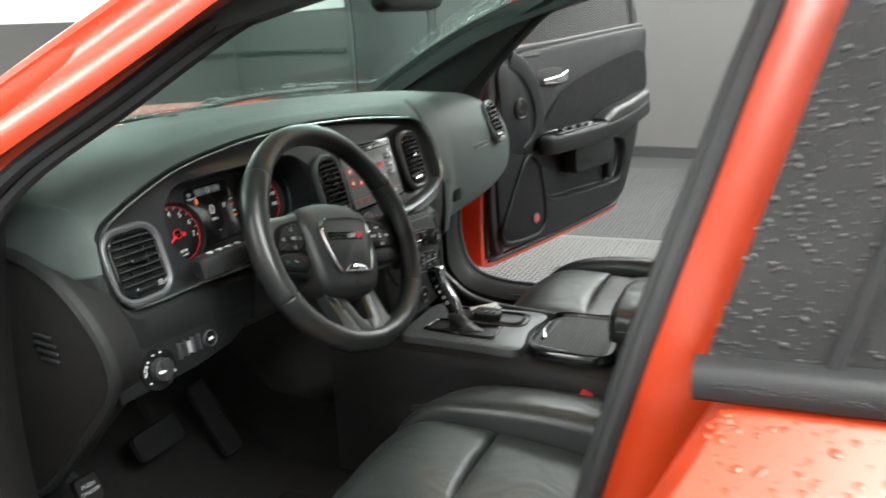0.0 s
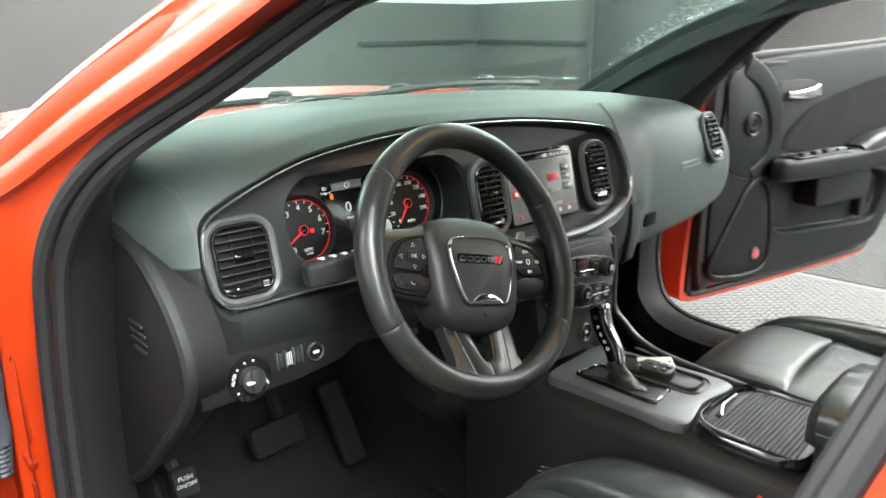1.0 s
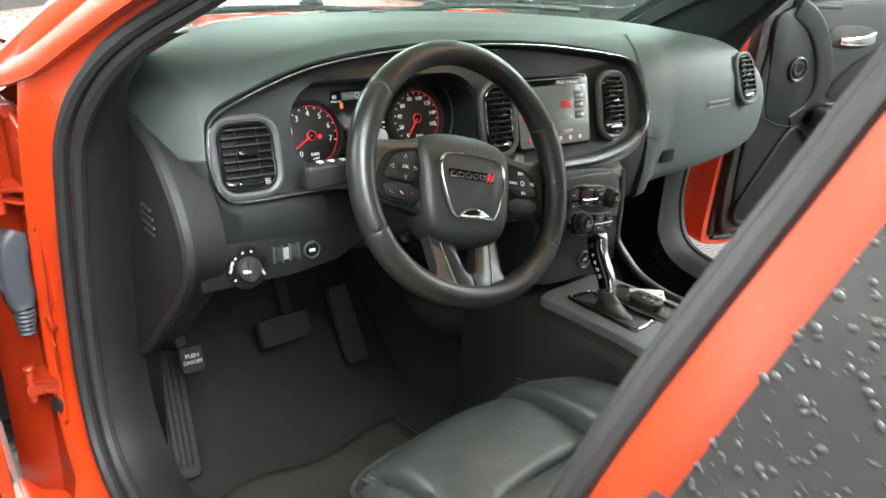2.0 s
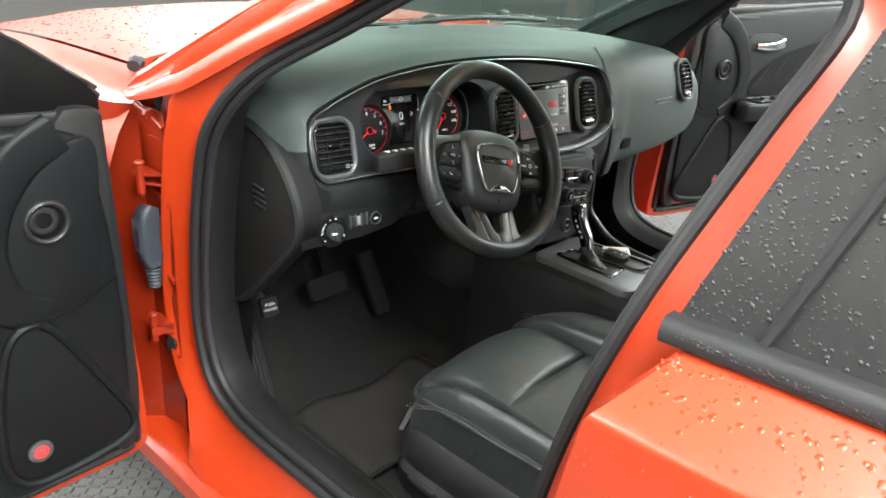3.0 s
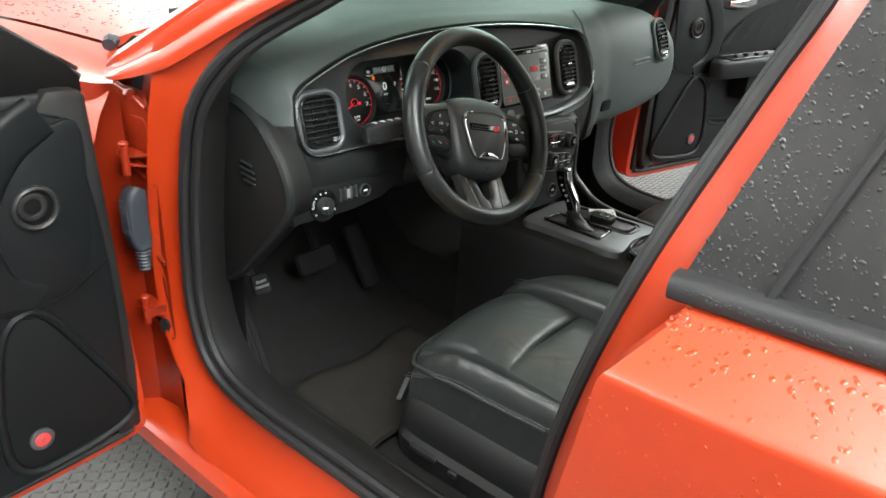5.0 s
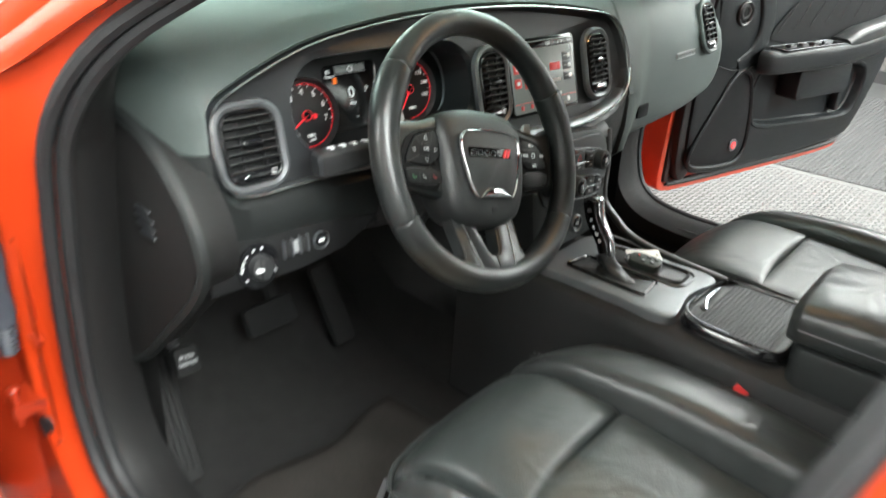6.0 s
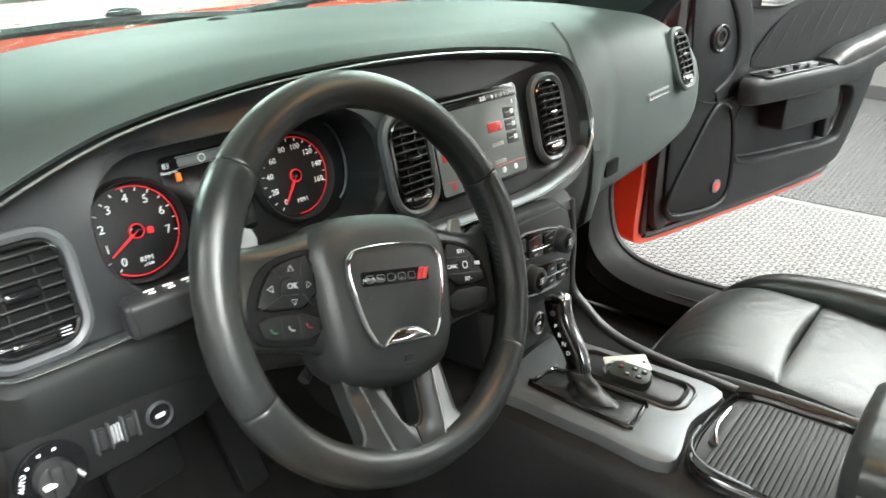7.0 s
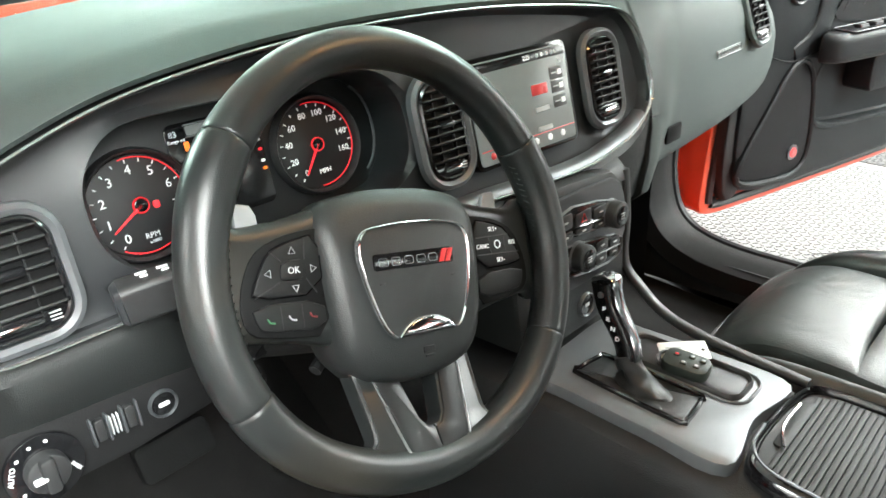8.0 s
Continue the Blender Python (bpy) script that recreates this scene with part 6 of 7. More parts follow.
def seat(cx, s, label, up=0.0):
    """s: +1 where the outer side is toward +x."""
    g = hub("seat", car, label)

    def hw(k):
        if s < 0:
            return 0.192 if k < 0 else 0.075
        return 0.185 if k < 0 else 0.135

    def nose(p):
        q = p.copy()
        f = max(0.0, q.y + 0.09) / 0.13
        q.z -= 0.055 * f ** 2.4
        d = abs(q.x - cx) / 0.24
        q.y -= 0.035 * d * d * (1 if q.y > -0.2 else 0)
        return q

    part("cushion_front", soft_block(cx - hw(-1), cx + hw(1), 0.052, -0.172, 0.536 + up, 0.36, 0.014, 0.012, warp=nose), PERF, g, "perforated black leather cushion")
    part("cushion_rear", soft_block(cx - hw(-1), cx + hw(1), -0.176, -0.52, 0.534 + up, 0.36, 0.012, 0.010, tilt=0.10), PERF, g, "perforated black leather cushion")
    for k in (-1, 1):
        a, b = (cx + k * hw(k) + k * 0.004, cx + k * 0.232)

        def bol(p, k=k):
            q = nose(p)
            q.z += (0.024 if hw(k) < 0.15 else 0.0) * math.sin(math.pi * min(1, max(0, (0.06 - p.y) / 0.6))) - 0.018 * (abs(p.x - cx) - 0.139) / 0.09
            return q

        bm = soft_block(min(a, b), max(a, b), 0.042, -0.54, 0.536 + up, 0.36, 0.014, 0.022, 10, 26, warp=bol)
        skin = [v.co.copy() for v in bm.verts if v.co.z > 0.40]
        part("side_bolster", bm, LEATHER, g, "smooth leather side bolster")

        def on_skin(x, y, lift, skin=skin):
            near = sorted(((v.x - x) ** 2 + (v.y - y) ** 2 + 1e-7, v.z) for v in skin)[:4]
            return Vector((x, y, sum(z / d for d, z in near) / sum(1 / d for d, z in near) + lift))

        ts = [i / 60 for i in range(61)]
        for off in (0.014, 0.022) if k * s < 0 else (0.016, 0.024, 0.056, 0.064):
            fine = [on_skin(cx + k * (hw(k) + off), 0.0 - 0.50 * (1 - t), 0.0006) for t in ts]
            zs = [p.z for p in fine]
            for q in range(61):
                near = zs[max(0, q - 5):q + 6]
                fine[q].z = sum(near) / len(near) + 0.0006
            bm = bmesh.new()
            for q in range(60):
                tube([fine[q].lerp(fine[q + 1], 0.15), fine[q].lerp(fine[q + 1], 0.8)], 0.0008, 4, bm=bm)
            part("stitch_row", bm, THREAD, g)
        groove = [on_skin(cx + k * (hw(k) + 0.018), 0.0 - 0.50 * (1 - t), -0.0006) for t in ts[::3]]
        part("seam_groove", tube(groove, 0.0016, 6), FACE, g)
    # piping round the front
    pipe = cr([(cx - 0.235, -0.30, 0.488), (cx - 0.236, -0.05, 0.482), (cx - 0.215, 0.014, 0.472), (cx - 0.12, 0.046, 0.466), (cx + 0.12, 0.046, 0.466), (cx + 0.215, 0.014, 0.472), (cx + 0.236, -0.05, 0.482), (cx + 0.235, -0.30, 0.488)], 6)
    part("piping", tube(pipe, 0.004, 6), LEATHER, g)
    # plastic side shields and base
    for k in (-1, 1):
        rings = []
        for y, f in ((0.028, 0.0), (0.020, 0.55), (0.0, 0.85), (-0.03, 1.0), (-0.25, 1.0), (-0.56, 1.05)):
            sec = [(0.205, 0.408), (0.226, 0.408), (0.237, 0.401), (0.248, 0.372), (0.252, 0.352), (0.250, 0.330), (0.262, 0.318), (0.260, 0.275), (0.205, 0.272)]
            rings.append([(cx + k * (0.19 + (x - 0.19) * (0.55 + 0.45 * f)), y, 0.34 + (z - 0.34) * (0.6 + 0.4 * f) + 0.035 * max(0.0, -y - 0.3) * (z > 0.36)) for x, z in sec])
        part("side_shield", loft(rings), SHADE, g, "black plastic seat base shield")
    part("seat_base", slab(mat4((cx, -0.27, 0.275), (1, 0, 0), (0, 1, 0)), 0.46, 0.50, 0.12, 0.01, 0.03), BLACK, g)
    if s < 0:
        for y, z, w in ((-0.06, 0.345, 0.07), (-0.135, 0.338, 0.022)):
            part("seat_switch", slab(mat4((cx - 0.252, y, z - 0.03), (0, -1, 0), (0, 0.15, 1)), w, 0.014, 0.016, 0.003, 0.005), BLACK, g)
        loop = [(cx - 0.252, -0.405, 0.60), (cx - 0.262, -0.412, 0.585), (cx - 0.262, -0.425, 0.56), (cx - 0.25, -0.44, 0.552)]
        part("belt_wire", tube(cr(loop, 4), 0.003, 6), CHROME, g)
    # backrest
    rings = []
    for t in [i / 12 for i in range(13)]:
        y, z = -0.50 - 0.20 * t, 0.52 + 0.56 * t
        wd = 0.235 - 0.04 * max(0, t - 0.6) / 0.4
        th = 0.06 * (1 - 0.35 * t)
        f = 1 if 0 < t < 1 else 0.7
        rings.append([(cx + wd * f * math.copysign(abs(math.cos(a)) ** 0.6, math.cos(a)), y - 0.03 + th * f * math.copysign(abs(math.sin(a)) ** 0.7, math.sin(a)) + 0.025 * abs(math.cos(a)) ** 3 * (math.sin(a) > -0.2), z) for a in [math.tau * k / 24 for k in range(24)]])
    part("backrest", loft(rings), LEATHER, g, "black leather backrest")
    rings = [[(cx + 0.125 * f * math.copysign(abs(math.cos(a)) ** 0.6, math.cos(a)), -0.755 + 0.045 * f * math.sin(a), z) for a in [math.tau * k / 20 for k in range(20)]] for z, f in ((1.12, 0.6), (1.13, 0.95), (1.19, 1), (1.24, 0.95), (1.255, 0.6))]
    part("headrest", loft(rings), LEATHER, g)


seat(-0.378, -1, "black leather driver seat with perforated centre and stitched seams")
seat(0.415, 1, "black leather passenger seat with perforated centre and stitched seams", 0.004)


# ---- pedals, mat ----
def footwell():
    p = hub("parking_brake", car, "foot parking brake pedal with white lettering")
    M = mat4((-0.652, 0.420, 0.505), (1, -0.15, 0), (0, 0.45, 1))
    part("pedal_pad", slab(M, 0.040, 0.046, 0.016, 0.004, 0.008), PEDAL, p)
    part("pedal_arm", tube(cr([(-0.655, 0.44, 0.52), (-0.665, 0.50, 0.58), (-0.675, 0.56, 0.68)], 4), 0.010, 6), BLACK, p)
    text("pedal_word", "PUSH", 0.0098, M @ Matrix.Translation((0, 0.006, 0.0164)), GREY_INK, p)
    text("pedal_word", "ON/OFF", 0.0090, M @ Matrix.Translation((0, -0.005, 0.0164)), GREY_INK, p)
    b = hub("brake_pedal", car, "wide black brake pedal")
    M = mat4((-0.425, 0.505, 0.455), (1, 0, 0), (0, 0.5, 1))
    part("pedal_pad", slab(M, 0.11, 0.055, 0.016, 0.004, 0.01), PEDAL, b)
    part("pedal_arm", tube([(-0.40, 0.52, 0.46), (-0.40, 0.62, 0.66)], 0.012, 6), PEDAL, b)
    a = hub("accelerator_pedal", car, "narrow hinged accelerator pedal")
    M = mat4((-0.275, 0.50, 0.42), (1, 0, 0), (0, 0.6, 1))
    part("pedal_pad", slab(M, 0.05, 0.17, 0.014, 0.004, 0.01), PEDAL, a)
    d = hub("foot_rest", car, "ribbed black foot rest")
    M = mat4((-0.685, 0.47, 0.375), (1, -0.25, 0), (0, 0.75, 0.8))
    part("rest_plate", slab(M, 0.085, 0.24, 0.012, 0.004, 0.012), DARKTRIM, d)
    for k in range(7):
        part("rest_rib", slab(M, 0.004, 0.20, 0.016, 0.0015, 0.002, -0.03 + 0.010 * k, 0), DARKTRIM, d)
    rows = []
    for j in range(13):
        y = 0.300 - 0.262 * j / 12
        rows.append([(-0.690 + 0.39 * i / 12 + 0.012 * math.sin(7 * y), y + 0.014 * math.sin(i * 0.7) - 0.03 * (i / 12) * (j > 11), 0.2960 + 0.0035 * math.sin(0.9 * i + 0.7 * j) + 0.010 * math.exp(-((j - 2) / 2.0) ** 2) * math.exp(-((i - 7) / 5.0) ** 2)) for i in range(13)])
    edge = [rows[0][i] for i in range(13)] + [rows[j][12] for j in range(1, 13)] + [rows[12][i] for i in range(11, -1, -1)] + [rows[j][0] for j in range(11, 0, -1)]
    mat = part("floor_mat", loft(rows, False, False), MATM, None, "")
    solid = mat.modifiers.new("thick", "SOLIDIFY")
    solid.thickness = 0.008
    HOME[mat.name] = Vector((0, 0, 0))
    part("mat_binding", tube([(x, y, z - 0.003) for x, y, z in edge], 0.0045, 8, True), CARPET, mat, "sewn black edge binding")
    part("mat_mark", slab(mat4((-0.50, 0.125, 0.3005), (1, 0.55, 0), (-0.55, 1, 0)), 0.085, 0.011, 0.0016, 0.0004, 0.003), THREAD, mat, "grey woven mark")
    tagged(mat, "worn black carpet floor mat in the driver footwell", "floor mat")


footwell()


# ---- front doors ----
def front_door(side, O, u_dir, dz, label):
    U = Vector((*u_dir, 0)).normalized()
    W = Vector((U.y, -U.x, 0)) * side
    O = Vector((*O, dz))
    d = hub("front_door", car, label)

    # the driver side trim is drawn a little shorter from the hinge on
    short = 1.0 if side > 0 else 0.80

    def low(z):
        return z if side > 0 or z < 0.9 else 0.9 + (z - 0.9) * 0.80

    def P(u, z, w=0.0):
        return O + U * (0.085 + (u - 0.085) * short) + W * w + Vector((0, 0, low(z)))

    M = mat4(O, U, (0, 0, 1)) if side > 0 else mat4(O, -U, (0, 0, 1))
    F = 1 if side > 0 else -1

    def out(pts, n=4, close=True):
        q = [(F * (0.085 + (a - 0.085) * short), low(b)) for a, b in pts]
        if side < 0:
            q = q[::-1]
        return soften(q, 2 if n < 5 else 3)

    def spot(u, z, w):
        return M @ Matrix.Translation((F * (0.085 + (u - 0.085) * short), low(z), w))

    shell = out([(0.06, 0.372), (0.2, 0.368), (0.6, 0.368), (1.00, 0.374), (1.05, 0.40), (1.18, 0.66), (1.235, 0.98), (1.225, 1.10), (0.6, 1.07), (0.13, 1.05), (0.095, 1.03), (0.065, 0.7), (0.045, 0.42)], 3)
    part("door_shell", plate(shell, M, 0.012, 0.008, back=-0.13), PAINT, d, "orange painted door shell")
    part("shell_seal", rim(grow(shell, -0.040), M, 0.022, 0.016, -0.009), RUBBER, d)
    trim = out([(0.12, 0.430), (0.3, 0.418), (0.7, 0.420), (0.97, 0.438), (1.03, 0.47), (1.13, 0.66), (1.195, 0.88), (1.215, 1.06), (1.215, 1.140), (1.17, 1.146), (0.6, 1.115), (0.17, 1.092), (0.13, 1.04), (0.100, 0.80), (0.100, 0.55)], 4)
    # map pocket: a hollow under the armrest with a lip along its foot
    pk = out([(0.390, 0.60), (0.425, 0.548), (0.70, 0.535), (0.95, 0.522), (1.00, 0.55), (1.03, 0.66), (0.98, 0.715), (0.60, 0.725), (0.42, 0.735), (0.375, 0.70)], 4)
    part("inner_panel", holed_plate(trim, pk, M, 0.058, 0.018, 0.012, 0.036), TRIM, d, "charcoal moulded door trim with a hollow map pocket")
    hingeside = out([(0.072, 0.42), (0.17, 0.41), (0.17, 0.75), (0.22, 1.12), (0.095, 1.12), (0.094, 1.06), (0.082, 0.8)], 2)
    part("hinge_cover", plate(hingeside, M, 0.045, 0.012, back=0.01), SHADE, d)
    # speaker: a tall three-sided grille with a raised border
    spk = out([(0.112, 0.470), (0.24, 0.452), (0.372, 0.452), (0.378, 0.56), (0.350, 0.690), (0.318, 0.735), (0.270, 0.735), (0.20, 0.630), (0.125, 0.520)], 4)
    part("speaker_rim", rim(spk, M @ Matrix.Translation((0, 0, 0.055)), 0.016, 0.013), TRIM, d)
    part("speaker_grille", plate(spk, M, 0.0615, 0.003, back=0.05), CLOTH, d, "black perforated speaker grille")
    K = spot(0.318, 0.507, 0.0615)
    part("speaker_badge", disc(K, 0.020, 0.005, 28, 0.0015), SILVER, d, "round silver speaker badge")
    part("badge_centre", disc(K, 0.0125, 0.006, 20, 0.0005), RED_BADGE, d, "red badge centre")
    for k in range(3):
        part("badge_mark", slab(K, 0.013 - 0.004 * abs(k - 1), 0.0016, 0.0066, 0.0002, 0.0006, 0, 0.004 * (k - 1)), SILVER, d)
    # tweeter panel at the front, sunk behind a swelling border
    tw = out([(0.118, 1.072), (0.135, 0.90), (0.150, 0.775), (0.235, 0.745), (0.300, 0.775), (0.345, 0.845), (0.330, 0.945), (0.270, 1.020), (0.200, 1.060)], 4)
    part("tweeter_panel", plate(tw, M, 0.0615, 0.004, back=0.05), TRIM, d, "flat front panel of the door trim")
    for q, w0, r0 in ((0.012, 0.052, 0.034),):
        ridge = cr([P(0.185 + q, 1.080, w0), P(0.262 + q, 1.035, w0 + 0.004), P(0.322 + q, 0.955, w0 + 0.006), P(0.345 + q, 0.865, w0 + 0.006), P(0.318 + q, 0.790, w0 + 0.003), P(0.262 + q * 0.4, 0.752, w0)], 6)
        part("trim_ridge", sweep(ridge, rrect(2 * r0, 0.024, 0.0115, 4), W), TRIM, d, "swelling border of the tweeter panel")
    K = spot(0.240, 0.912, 0.0625)
    part("tweeter_ring", rim(circle(0.027, 32), K, 0.009, 0.009), BLACK, d, "black ring of a round tweeter vent")
    part("tweeter_hole", disc(K, 0.0275, 0.0015, 28), VOID, d)
    part("tweeter_cone", rim(circle(0.012, 20), K @ Matrix.Translation((F * 0.004, 0.003, 0)), 0.011, 0.005), SHADE, d)
    part("panel_seam", tube(cr([P(0.115, 0.790, 0.060), P(0.18, 0.764, 0.066), P(0.235, 0.750, 0.070), P(0.30, 0.752, 0.070), P(0.365, 0.762, 0.060)], 4), 0.0018, 5), VOID, d)
    # handle in its pocket
    part("handle_pocket", plate(out([(0.345, 0.972), (0.53, 0.965), (0.545, 0.985), (0.54, 1.03), (0.36, 1.035), (0.34, 1.01)], 4), M, 0.0615, 0.004, back=0.05), SHADE, d)
    rings = sweep(cr([P(0.385, 0.990, 0.069), P(0.42, 0.990, 0.082), P(0.47, 0.992, 0.085), P(0.515, 1.000, 0.080)], 5), lambda f: rrect(0.010, 0.020 + 0.014 * f, 0.0045, 3))
    part("door_handle", rings, CHROME, d, "chrome inner door handle")
    # stitched insert
    ins = out([(0.375, 0.820), (0.43, 0.880), (0.52, 0.945), (0.70, 0.990), (0.95, 1.030), (1.17, 1.055), (1.195, 0.95), (1.19, 0.87), (0.74, 0.815)], 4)
    part("trim_insert", plate(ins, M, 0.0635, 0.006, back=0.05), CLOTH, d, "padded dark insert with slanted stitching")
    for k in range(9):
        u0 = 0.42 + 0.082 * k
        part("stitch_line", tube([P(u0, 0.845 + 0.005 * k, 0.0648), P(u0 + 0.075, min(0.93 + 0.014 * k, 1.03), 0.0648)], 0.0010, 5), SHADE, d)
    # armrest: switch block in front, a soft pad that rises to the rear
    aft = 0.0 if side > 0 else 0.16
    arm = cr([P(0.352 + aft, 0.770, 0.075), P(0.372 + aft, 0.770, 0.090), P(0.50 + aft, 0.770, 0.100), P(0.70, 0.772, 0.106), P(0.90, 0.785, 0.100), P(1.155, 0.812, 0.066)], 6)
    part("armrest", sweep(arm, lambda f: rrect(0.082 - 0.025 * max(0.0, f - 0.55), 0.070, 0.018, 4)), TRIM, d, "moulded door armrest")
    pad = cr([P(0.715, 0.800, 0.104), P(0.80, 0.824, 0.108), P(0.95, 0.840, 0.100), P(1.160, 0.858, 0.064)], 5)
    part("arm_pad", sweep(pad, lambda f: rrect(0.074 - 0.010 * f, 0.040 + 0.012 * min(1, 3 * f), 0.018, 5)), PAD, d, "soft grained arm pad")
    S = mat4(P(0.54 + aft, 0.8045, 0.100), U, Vector((0, 0, 1)).cross(U))
    part("switch_plate", slab(S, 0.32 * short, 0.058, 0.005, 0.002, 0.012), GLOSS, d, "gloss black window switch plate")
    part("switch_edge", rim(rrect(0.32 * short, 0.058, 0.012, 4), S @ Matrix.Translation((0, 0, 0.003)), 0.0025, 0.0025), VENTRIM, d)
    for k in range(3):
        part("window_switch", slab(S, 0.034, 0.020, 0.012, 0.004, 0.005, (-0.09 + 0.062 * k) * short, 0), BLACK, d)
    part("lock_switch", slab(S, 0.045, 0.012, 0.010, 0.003, 0.003, 0.105 * short, 0.0), SILVER, d)
    part("grip_block", slab(spot(0.70, 0.680, 0.056), 0.30 * short, 0.105, 0.042, 0.012, 0.02, back=-0.033), TRIM, d)
    part("pocket_lip", rim(grow(pk, 0.001), M @ Matrix.Translation((0, 0, 0.0565)), 0.012, 0.005), TRIM, d)
    part("pocket_divider", slab(spot(0.90, 0.62, 0.026), 0.030, 0.15, 0.028, 0.006, 0.01), TRIM, d)
    # belt, window, frame
    part("belt_seal", sweep([P(0.12, 1.098, 0.02), P(0.6, 1.118, 0.02), P(1.21, 1.150, 0.02)], rrect(0.03, 0.020, 0.006, 3)), RUBBER, d)
    part("defroster_slot", slab(spot(0.30, 1.082, 0.048), 0.15 * short, 0.012, 0.012, 0.003, 0.005), SHADE, d)

    def G(u, v):
        base = P(u, 0.0, -0.01 - 0.12 * (max(0.0, v) / 0.4) ** 1.3)
        return base + Vector((0, 0, (1.095 if side > 0 else 1.070) + (0.05 * u if side > 0 else 0.0) + v))

    frame = cr([G(0.085, 0.0), G(0.22, 0.085), G(0.42, 0.20), G(0.62, 0.29), G(0.80, 0.335), G(1.0, 0.345), G(1.17, 0.31), G(1.225, 0.16), G(1.225, -0.02)], 5)
    part("window_frame", sweep(frame, rrect(0.035, 0.035, 0.01, 3)), RUBBER, d, "black window frame")
    part("frame_edge", tube([p + W * 0.017 - Vector((0, 0, 0.010)) for p in frame], 0.0045, 6), GLOSS, d, "glossy inner edge of the window frame")
    rows = []
    for k in range(13):
        u = 0.10 + 1.10 * k / 12
        top = table([(0.06, 0.0), (0.22, 0.085), (0.42, 0.20), (0.62, 0.29), (0.80, 0.335), (1.0, 0.345), (1.20, 0.31)])(u)
        rows.append([G(u, top * j / 6) for j in range(7)])
    gl = part("window_glass", loft(rows, False, False), TINT, d, "raised tinted door window")
    gl.visible_shadow = False
    sail = [(F * a, b) for a, b in ((0.09, 1.05), (0.29, 1.06), (0.29, 1.225), (0.20, 1.178), (0.09, 1.10))]
    sail = sail if side > 0 else sail[::-1]
    # added orange strip that imitates body paint reflected at the window's foot
    part("reflected_strip", sweep([P(0.29, 1.105, -0.045), P(0.7, 1.11, -0.045), P(1.15, 1.12, -0.045)], rrect(0.03, 0.020, 0.006, 3)), PAINT, d, "orange strip outside the door window in place of reflected paint")
    part("mirror_sail", plate(soften(sail, 1), M, 0.026, 0.006, back=-0.03), VOID, d, "black mirror corner cover")
    part("sail_edge", tube([M @ Vector((F * a, b, 0.023)) for a, b in ((0.092, 1.098), (0.20, 1.175), (0.288, 1.221))], 0.004, 6), GLOSS, d, "glossy edge of the mirror corner")
    return P


TINT = pane_material("tinted_glass", (0.26, 0.263, 0.265), 0.5)
front_door(1, (0.885, 0.384), (0.964, -0.265), 0.0, "open passenger door with charcoal trim, chrome handle and orange edge")
front_door(-1, (-0.890, 0.415), (-1.0, -0.03), -0.078, "wide open driver door with charcoal trim and orange edge")


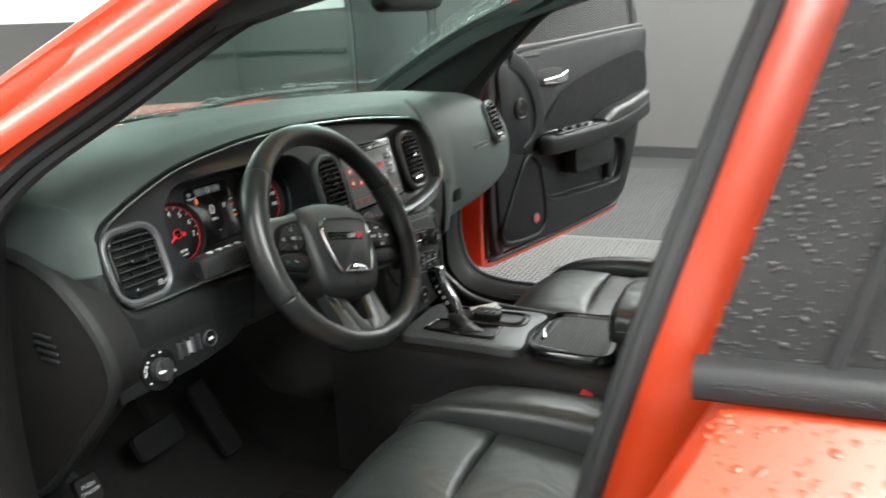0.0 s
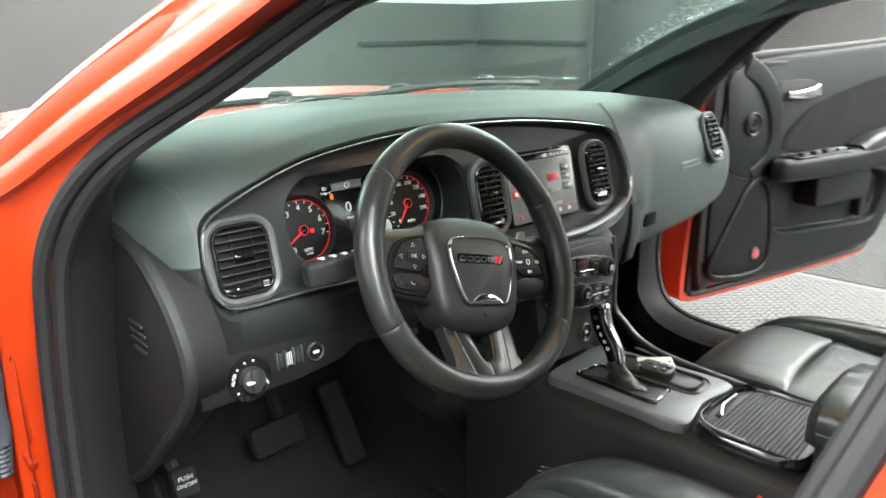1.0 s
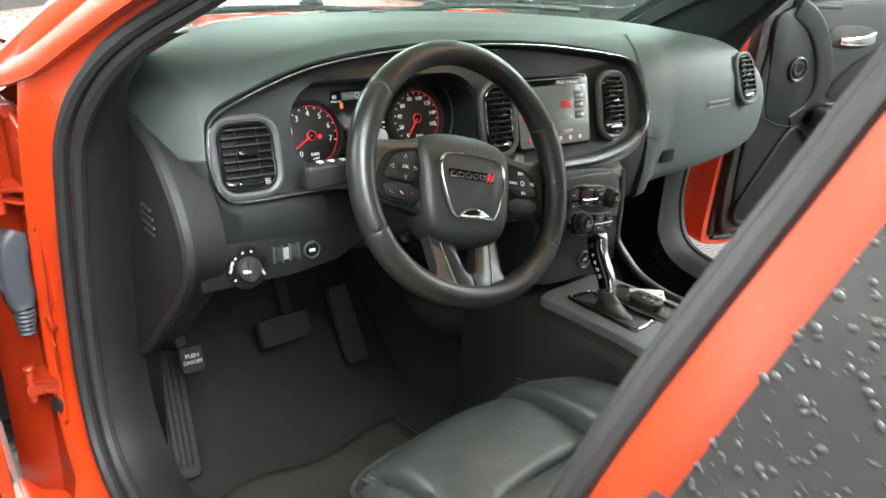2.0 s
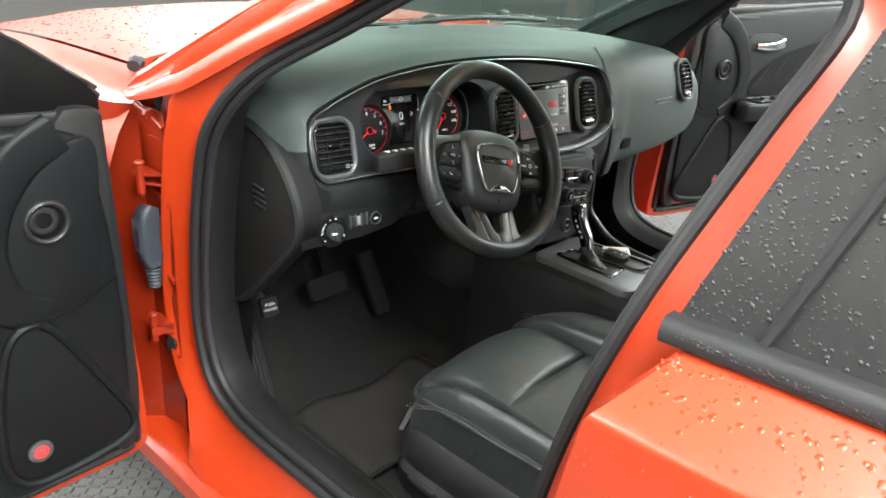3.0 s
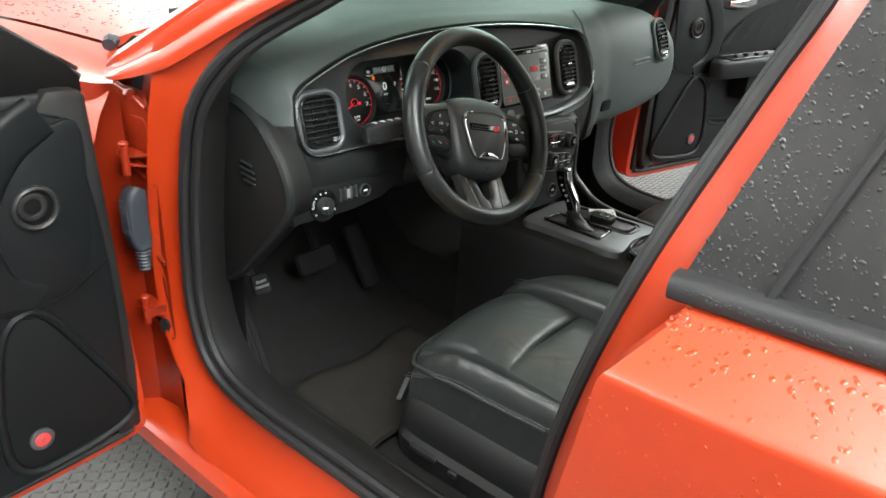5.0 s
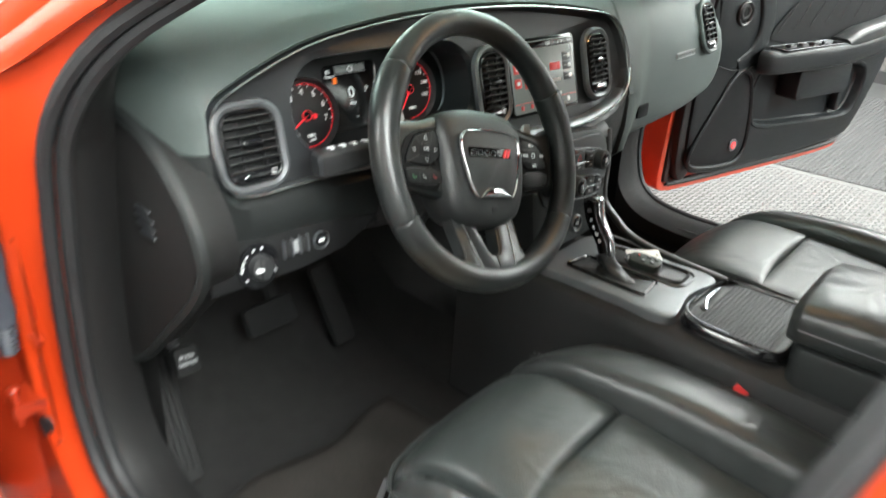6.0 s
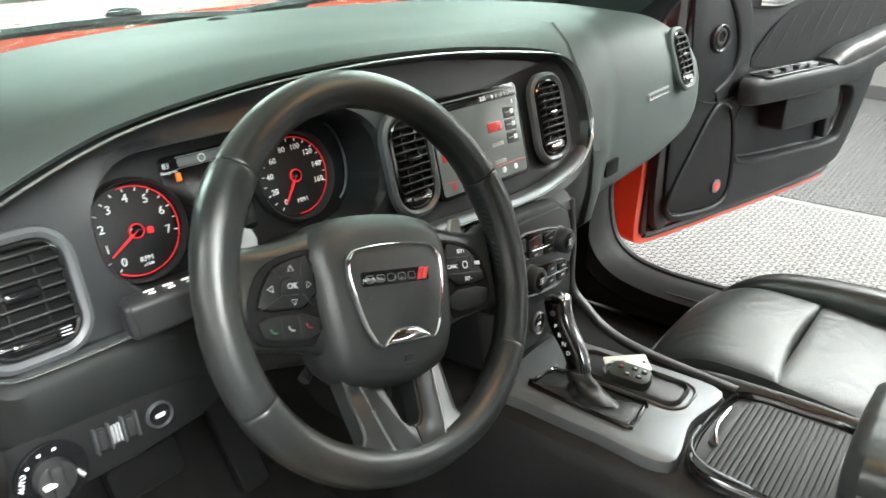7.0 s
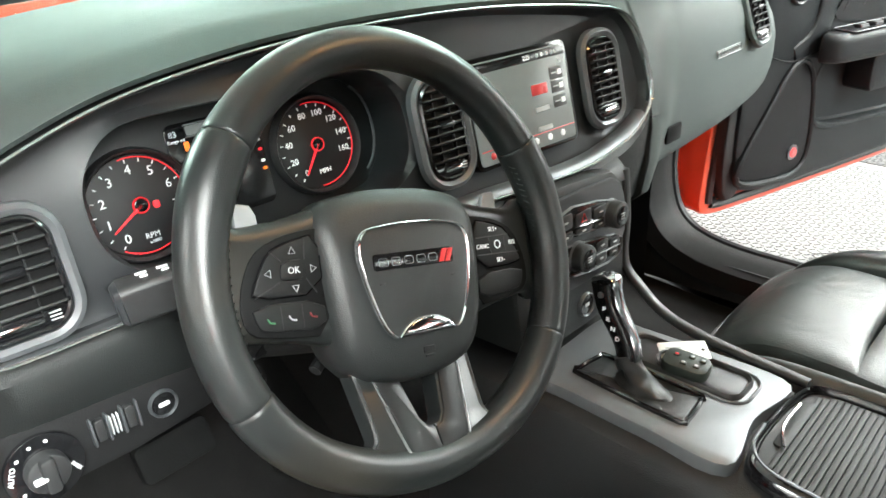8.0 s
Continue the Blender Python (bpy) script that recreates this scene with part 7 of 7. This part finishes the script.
# ---- hinge pillar details on the driver side ----
def hinges():
    for z in (0.872, 0.560):
        h = hub("door_hinge", car, "orange painted door hinge with bolts")
        leaf = mat4((-0.854, 0.474, z), (-0.10, 1, 0), (0, 0, 1))
        part("hinge_leaf", slab(leaf, 0.058, 0.062, 0.007, 0.003, 0.014), PAINT_SHADED, h)
        part("hinge_shelf", plate([(-0.030, 0.0), (0.030, 0.0), (0.018, 0.028), (-0.006, 0.040), (-0.026, 0.030)], mat4((-0.858, 0.470, z - 0.030), (0, -1, 0), (-1, 0, 0)), 0.006, 0.002), PAINT_SHADED, h, "bent shelf of the hinge")
        part("hinge_shelf", plate([(-0.024, 0.0), (0.026, 0.0), (0.010, 0.030), (-0.016, 0.030)], mat4((-0.858, 0.468, z - 0.052), (0, -1, 0), (-1, 0, 0.2)), 0.005, 0.002), PAINT_SHADED, h)
        part("hinge_pin", tube([(-0.889, 0.462, z - 0.068), (-0.889, 0.462, z - 0.012)], 0.0075, 10, up=(0, 1, 0)), PAINT_SHADED, h)
        part("pin_head", dome((-0.889, 0.462, z - 0.010), 0.010, 0.010, 0.006), PAINT_SHADED, h)
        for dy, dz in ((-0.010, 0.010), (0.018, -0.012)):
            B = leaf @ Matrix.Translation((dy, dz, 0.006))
            part("bolt_washer", disc(B, 0.0115, 0.003, 18, 0.001), PAINT_SHADED, h)
            part("hinge_bolt", disc(B, 0.0075, 0.010, 6, 0.001), PAINT_SHADED, h)
    part("pillar_recess", loft([[(-0.905, 0.60, z), (-0.885, 0.545, z), (-0.856, 0.52, z), (-0.848, 0.47, z), (-0.852, 0.43, z)] for z in (0.20, 0.6, 0.8, 0.955)], False, False), PAINT_SHADED, car, "recessed orange hinge pillar")
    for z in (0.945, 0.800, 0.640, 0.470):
        part("pillar_rib", sweep(cr([(-0.851, 0.434, z - 0.020), (-0.852, 0.470, z - 0.006), (-0.858, 0.520, z + 0.010)], 4), rrect(0.012, 0.010, 0.004, 3)), PAINT_SHADED, car, "pressed rib in the pillar")
    part("flange_bolt", disc(mat4((-0.858, 0.470, 0.945), (-1, 0, 0), (0, 0, 1)), 0.010, 0.012, 6, 0.001), PAINT_SHADED, car)
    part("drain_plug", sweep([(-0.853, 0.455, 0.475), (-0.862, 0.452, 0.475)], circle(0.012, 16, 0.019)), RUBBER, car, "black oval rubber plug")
    part("wiring_recess", rim(rrect(0.058, 0.135, 0.024, 5), mat4((-0.851, 0.474, 0.712), (0.0, 1, 0), (0, 0, 1)), 0.010, 0.007), PAINT_SHADED, car, "raised border round the wiring boot")
    part("wiring_boot", sweep(cr([(-0.874, 0.470, 0.772), (-0.882, 0.466, 0.755), (-0.886, 0.464, 0.715), (-0.884, 0.462, 0.672), (-0.882, 0.458, 0.655)], 4), lambda f: rrect((0.026 + 0.016 * min(1, f * 4)) * (1 - 0.30 * max(0.0, f - 0.7) / 0.3), 0.040, 0.010, 4), (0, 1, 0)), GREYPLUG, car, "grey wiring connector boot")
    for k in range(5):
        part("boot_rib", tube([(-0.9055, 0.452 + 0.006 * k, 0.758 - 0.002 * abs(k - 2)), (-0.9062, 0.450 + 0.006 * k, 0.690)], 0.0016, 5, up=(0, 1, 0)), GREYPLUG, car)
    for k in range(6):
        r = 0.0135 - 0.0009 * k
        part("boot_fold", tube([(-0.882 + r * math.cos(a), 0.457 + r * math.sin(a), 0.652 - 0.0075 * k) for a in [math.tau * i / 12 for i in range(12)]], 0.0034, 5, True), GREYPLUG, car)
    part("check_strap", slab(mat4((-0.875, 0.452, 0.515), (-1.0, 0.1, 0), (0, 0, 1)), 0.045, 0.020, 0.008, 0.002, 0.004), PAINT_SHADED, car)


hinges()


# ---- rain drops ----
def drop(bm, p, n, r, flat=1.0):
    n = n.normalized()
    s = n.orthogonal().normalized()
    t = n.cross(s)
    e = random.uniform(0.8, 1.3)
    a0 = random.uniform(0, 6.28)
    rows = []
    for f, h in ((1.0, 0.0), (0.8, 0.28), (0.42, 0.46)):
        rows.append([bm.verts.new(p + s * (r * f * e * math.cos(a0 + math.tau * k / 7)) + t * (r * f * math.sin(a0 + math.tau * k / 7) / e) + n * (r * h * flat)) for k in range(7)])
    for i in range(2):
        for k in range(7):
            bm.faces.new((rows[i][k], rows[i][(k + 1) % 7], rows[i + 1][(k + 1) % 7], rows[i + 1][k]))
    bm.faces.new(rows[2])


def rain():
    random.seed(5)
    bm = bmesh.new()
    for _ in range(1900):
        a = random.uniform(0.850, 0.928)
        y = -0.560 - 0.85 * random.random()
        z = 0.8800 + (0.928 - a) * 0.596 + 0.035 * (-0.55 - y)
        drop(bm, Vector((-a, y, z)), Vector((-0.51, 0, 0.86)), random.choice((0.0007, 0.0009, 0.0012, 0.0016, 0.0024, 0.0040)) * random.uniform(0.7, 1.15), 0.42)
    for _ in range(1100):
        z = random.uniform(0.42, 0.86)
        drop(bm, Vector((-(0.9312 if z < 0.78 else 0.9312 + (z - 0.78) * 0.046), -0.52 - 0.9 * random.random(), z)), Vector((-1, 0, 0)), random.uniform(0.0007, 0.0017))
    for _ in range(1800):
        x, y = random.uniform(-0.74, 0.74), 0.8 + 1.15 * random.random()
        drop(bm, Vector((x, y, hood_z(x, y))), Vector((0, 0, 1)), random.uniform(0.0012, 0.0036))
    ob = part("rain_drops", bm, BEAD, None)
    tagged(ob, "clear rain drops beaded on the orange paint", "water drops", kind="stuff")
    bm = bmesh.new()
    for _ in range(4600):
        u, v = random.random() ** 1.3 * 0.85, random.random()
        drop(bm, WIN(u, v) + Vector((-0.0045 if u < 0.078 else -0.0005, 0, 0)), Vector((-0.96, 0, 0.27)), random.choice((0.0004, 0.0006, 0.0008, 0.0011, 0.0015, 0.0021)) * random.uniform(0.7, 1.25), 0.6)
    for _ in range(250):
        drop(bm, Vector((-0.851, -0.56 - 0.4 * random.random(), 0.945 + 0.006 * random.random())), Vector((-1, 0, 0.4)), random.uniform(0.0005, 0.0012), 0.6)
    ob = part("window_drops", bm, material("drop_sheen", (0.034, 0.034, 0.035), 0.14, 0.0, 0.1, 9.0, spec=0.5), None)
    tagged(ob, "rain drops on the dark rear window", "water drops", kind="stuff")
    bm = bmesh.new()
    for _ in range(1100):
        v = random.uniform(0.25, 1.0)
        p = screen_point(0.97 - 0.30 * random.random() ** 2.2 * v, v)
        drop(bm, p + Vector((0, 0.006, 0.006)), Vector((0, 0.4, 0.9)), random.uniform(0.0008, 0.0024))
    ob = part("screen_drops", bm, FROST, None)
    tagged(ob, "rain drops on the windscreen edge", "water drops", kind="stuff")


rain()


# ---- floor studs ----
def studs(name, mat, x0, x1, y0, y1, height, label):
    """Raised treads of the floor tiles in a herringbone."""
    verts, faces = [], []
    pitch = 0.0235

    def bar(cx, cy, a):
        c, s = math.cos(a), math.sin(a)
        base = len(verts)
        for w, l, z in ((0.0042, 0.0100, height), (0.0026, 0.0082, height + 0.0032)):
            for u, v in ((-l, -w), (l, -w), (l, w), (-l, w)):
                verts.append((cx + u * c - v * s, cy + u * s + v * c, z))
        faces.extend([(base + k, base + (k + 1) % 4, base + 4 + (k + 1) % 4, base + 4 + k) for k in range(4)])
        faces.append((base + 4, base + 5, base + 6, base + 7))

    for i in range(int((x1 - x0) / pitch)):
        for j in range(int((y1 - y0) / pitch)):
            bar(x0 + i * pitch, y0 + j * pitch, radians(45 if (i + j) % 2 else -45))
    me = bpy.data.meshes.new(name)
    me.from_pydata(verts, [], faces)
    me.materials.append(mat)
    tagged(new(name, me), label, "floor tread", kind="stuff")


studs("floor_treads", TREAD, -3.4, 2.68, -2.3, 2.3, 0.0, "raised treads moulded in the grey floor tiles")
studs("dark_floor_treads", FLOORD, 2.715, 4.70, -1.6, 2.0, 0.004, "raised treads moulded in the darker floor tiles")
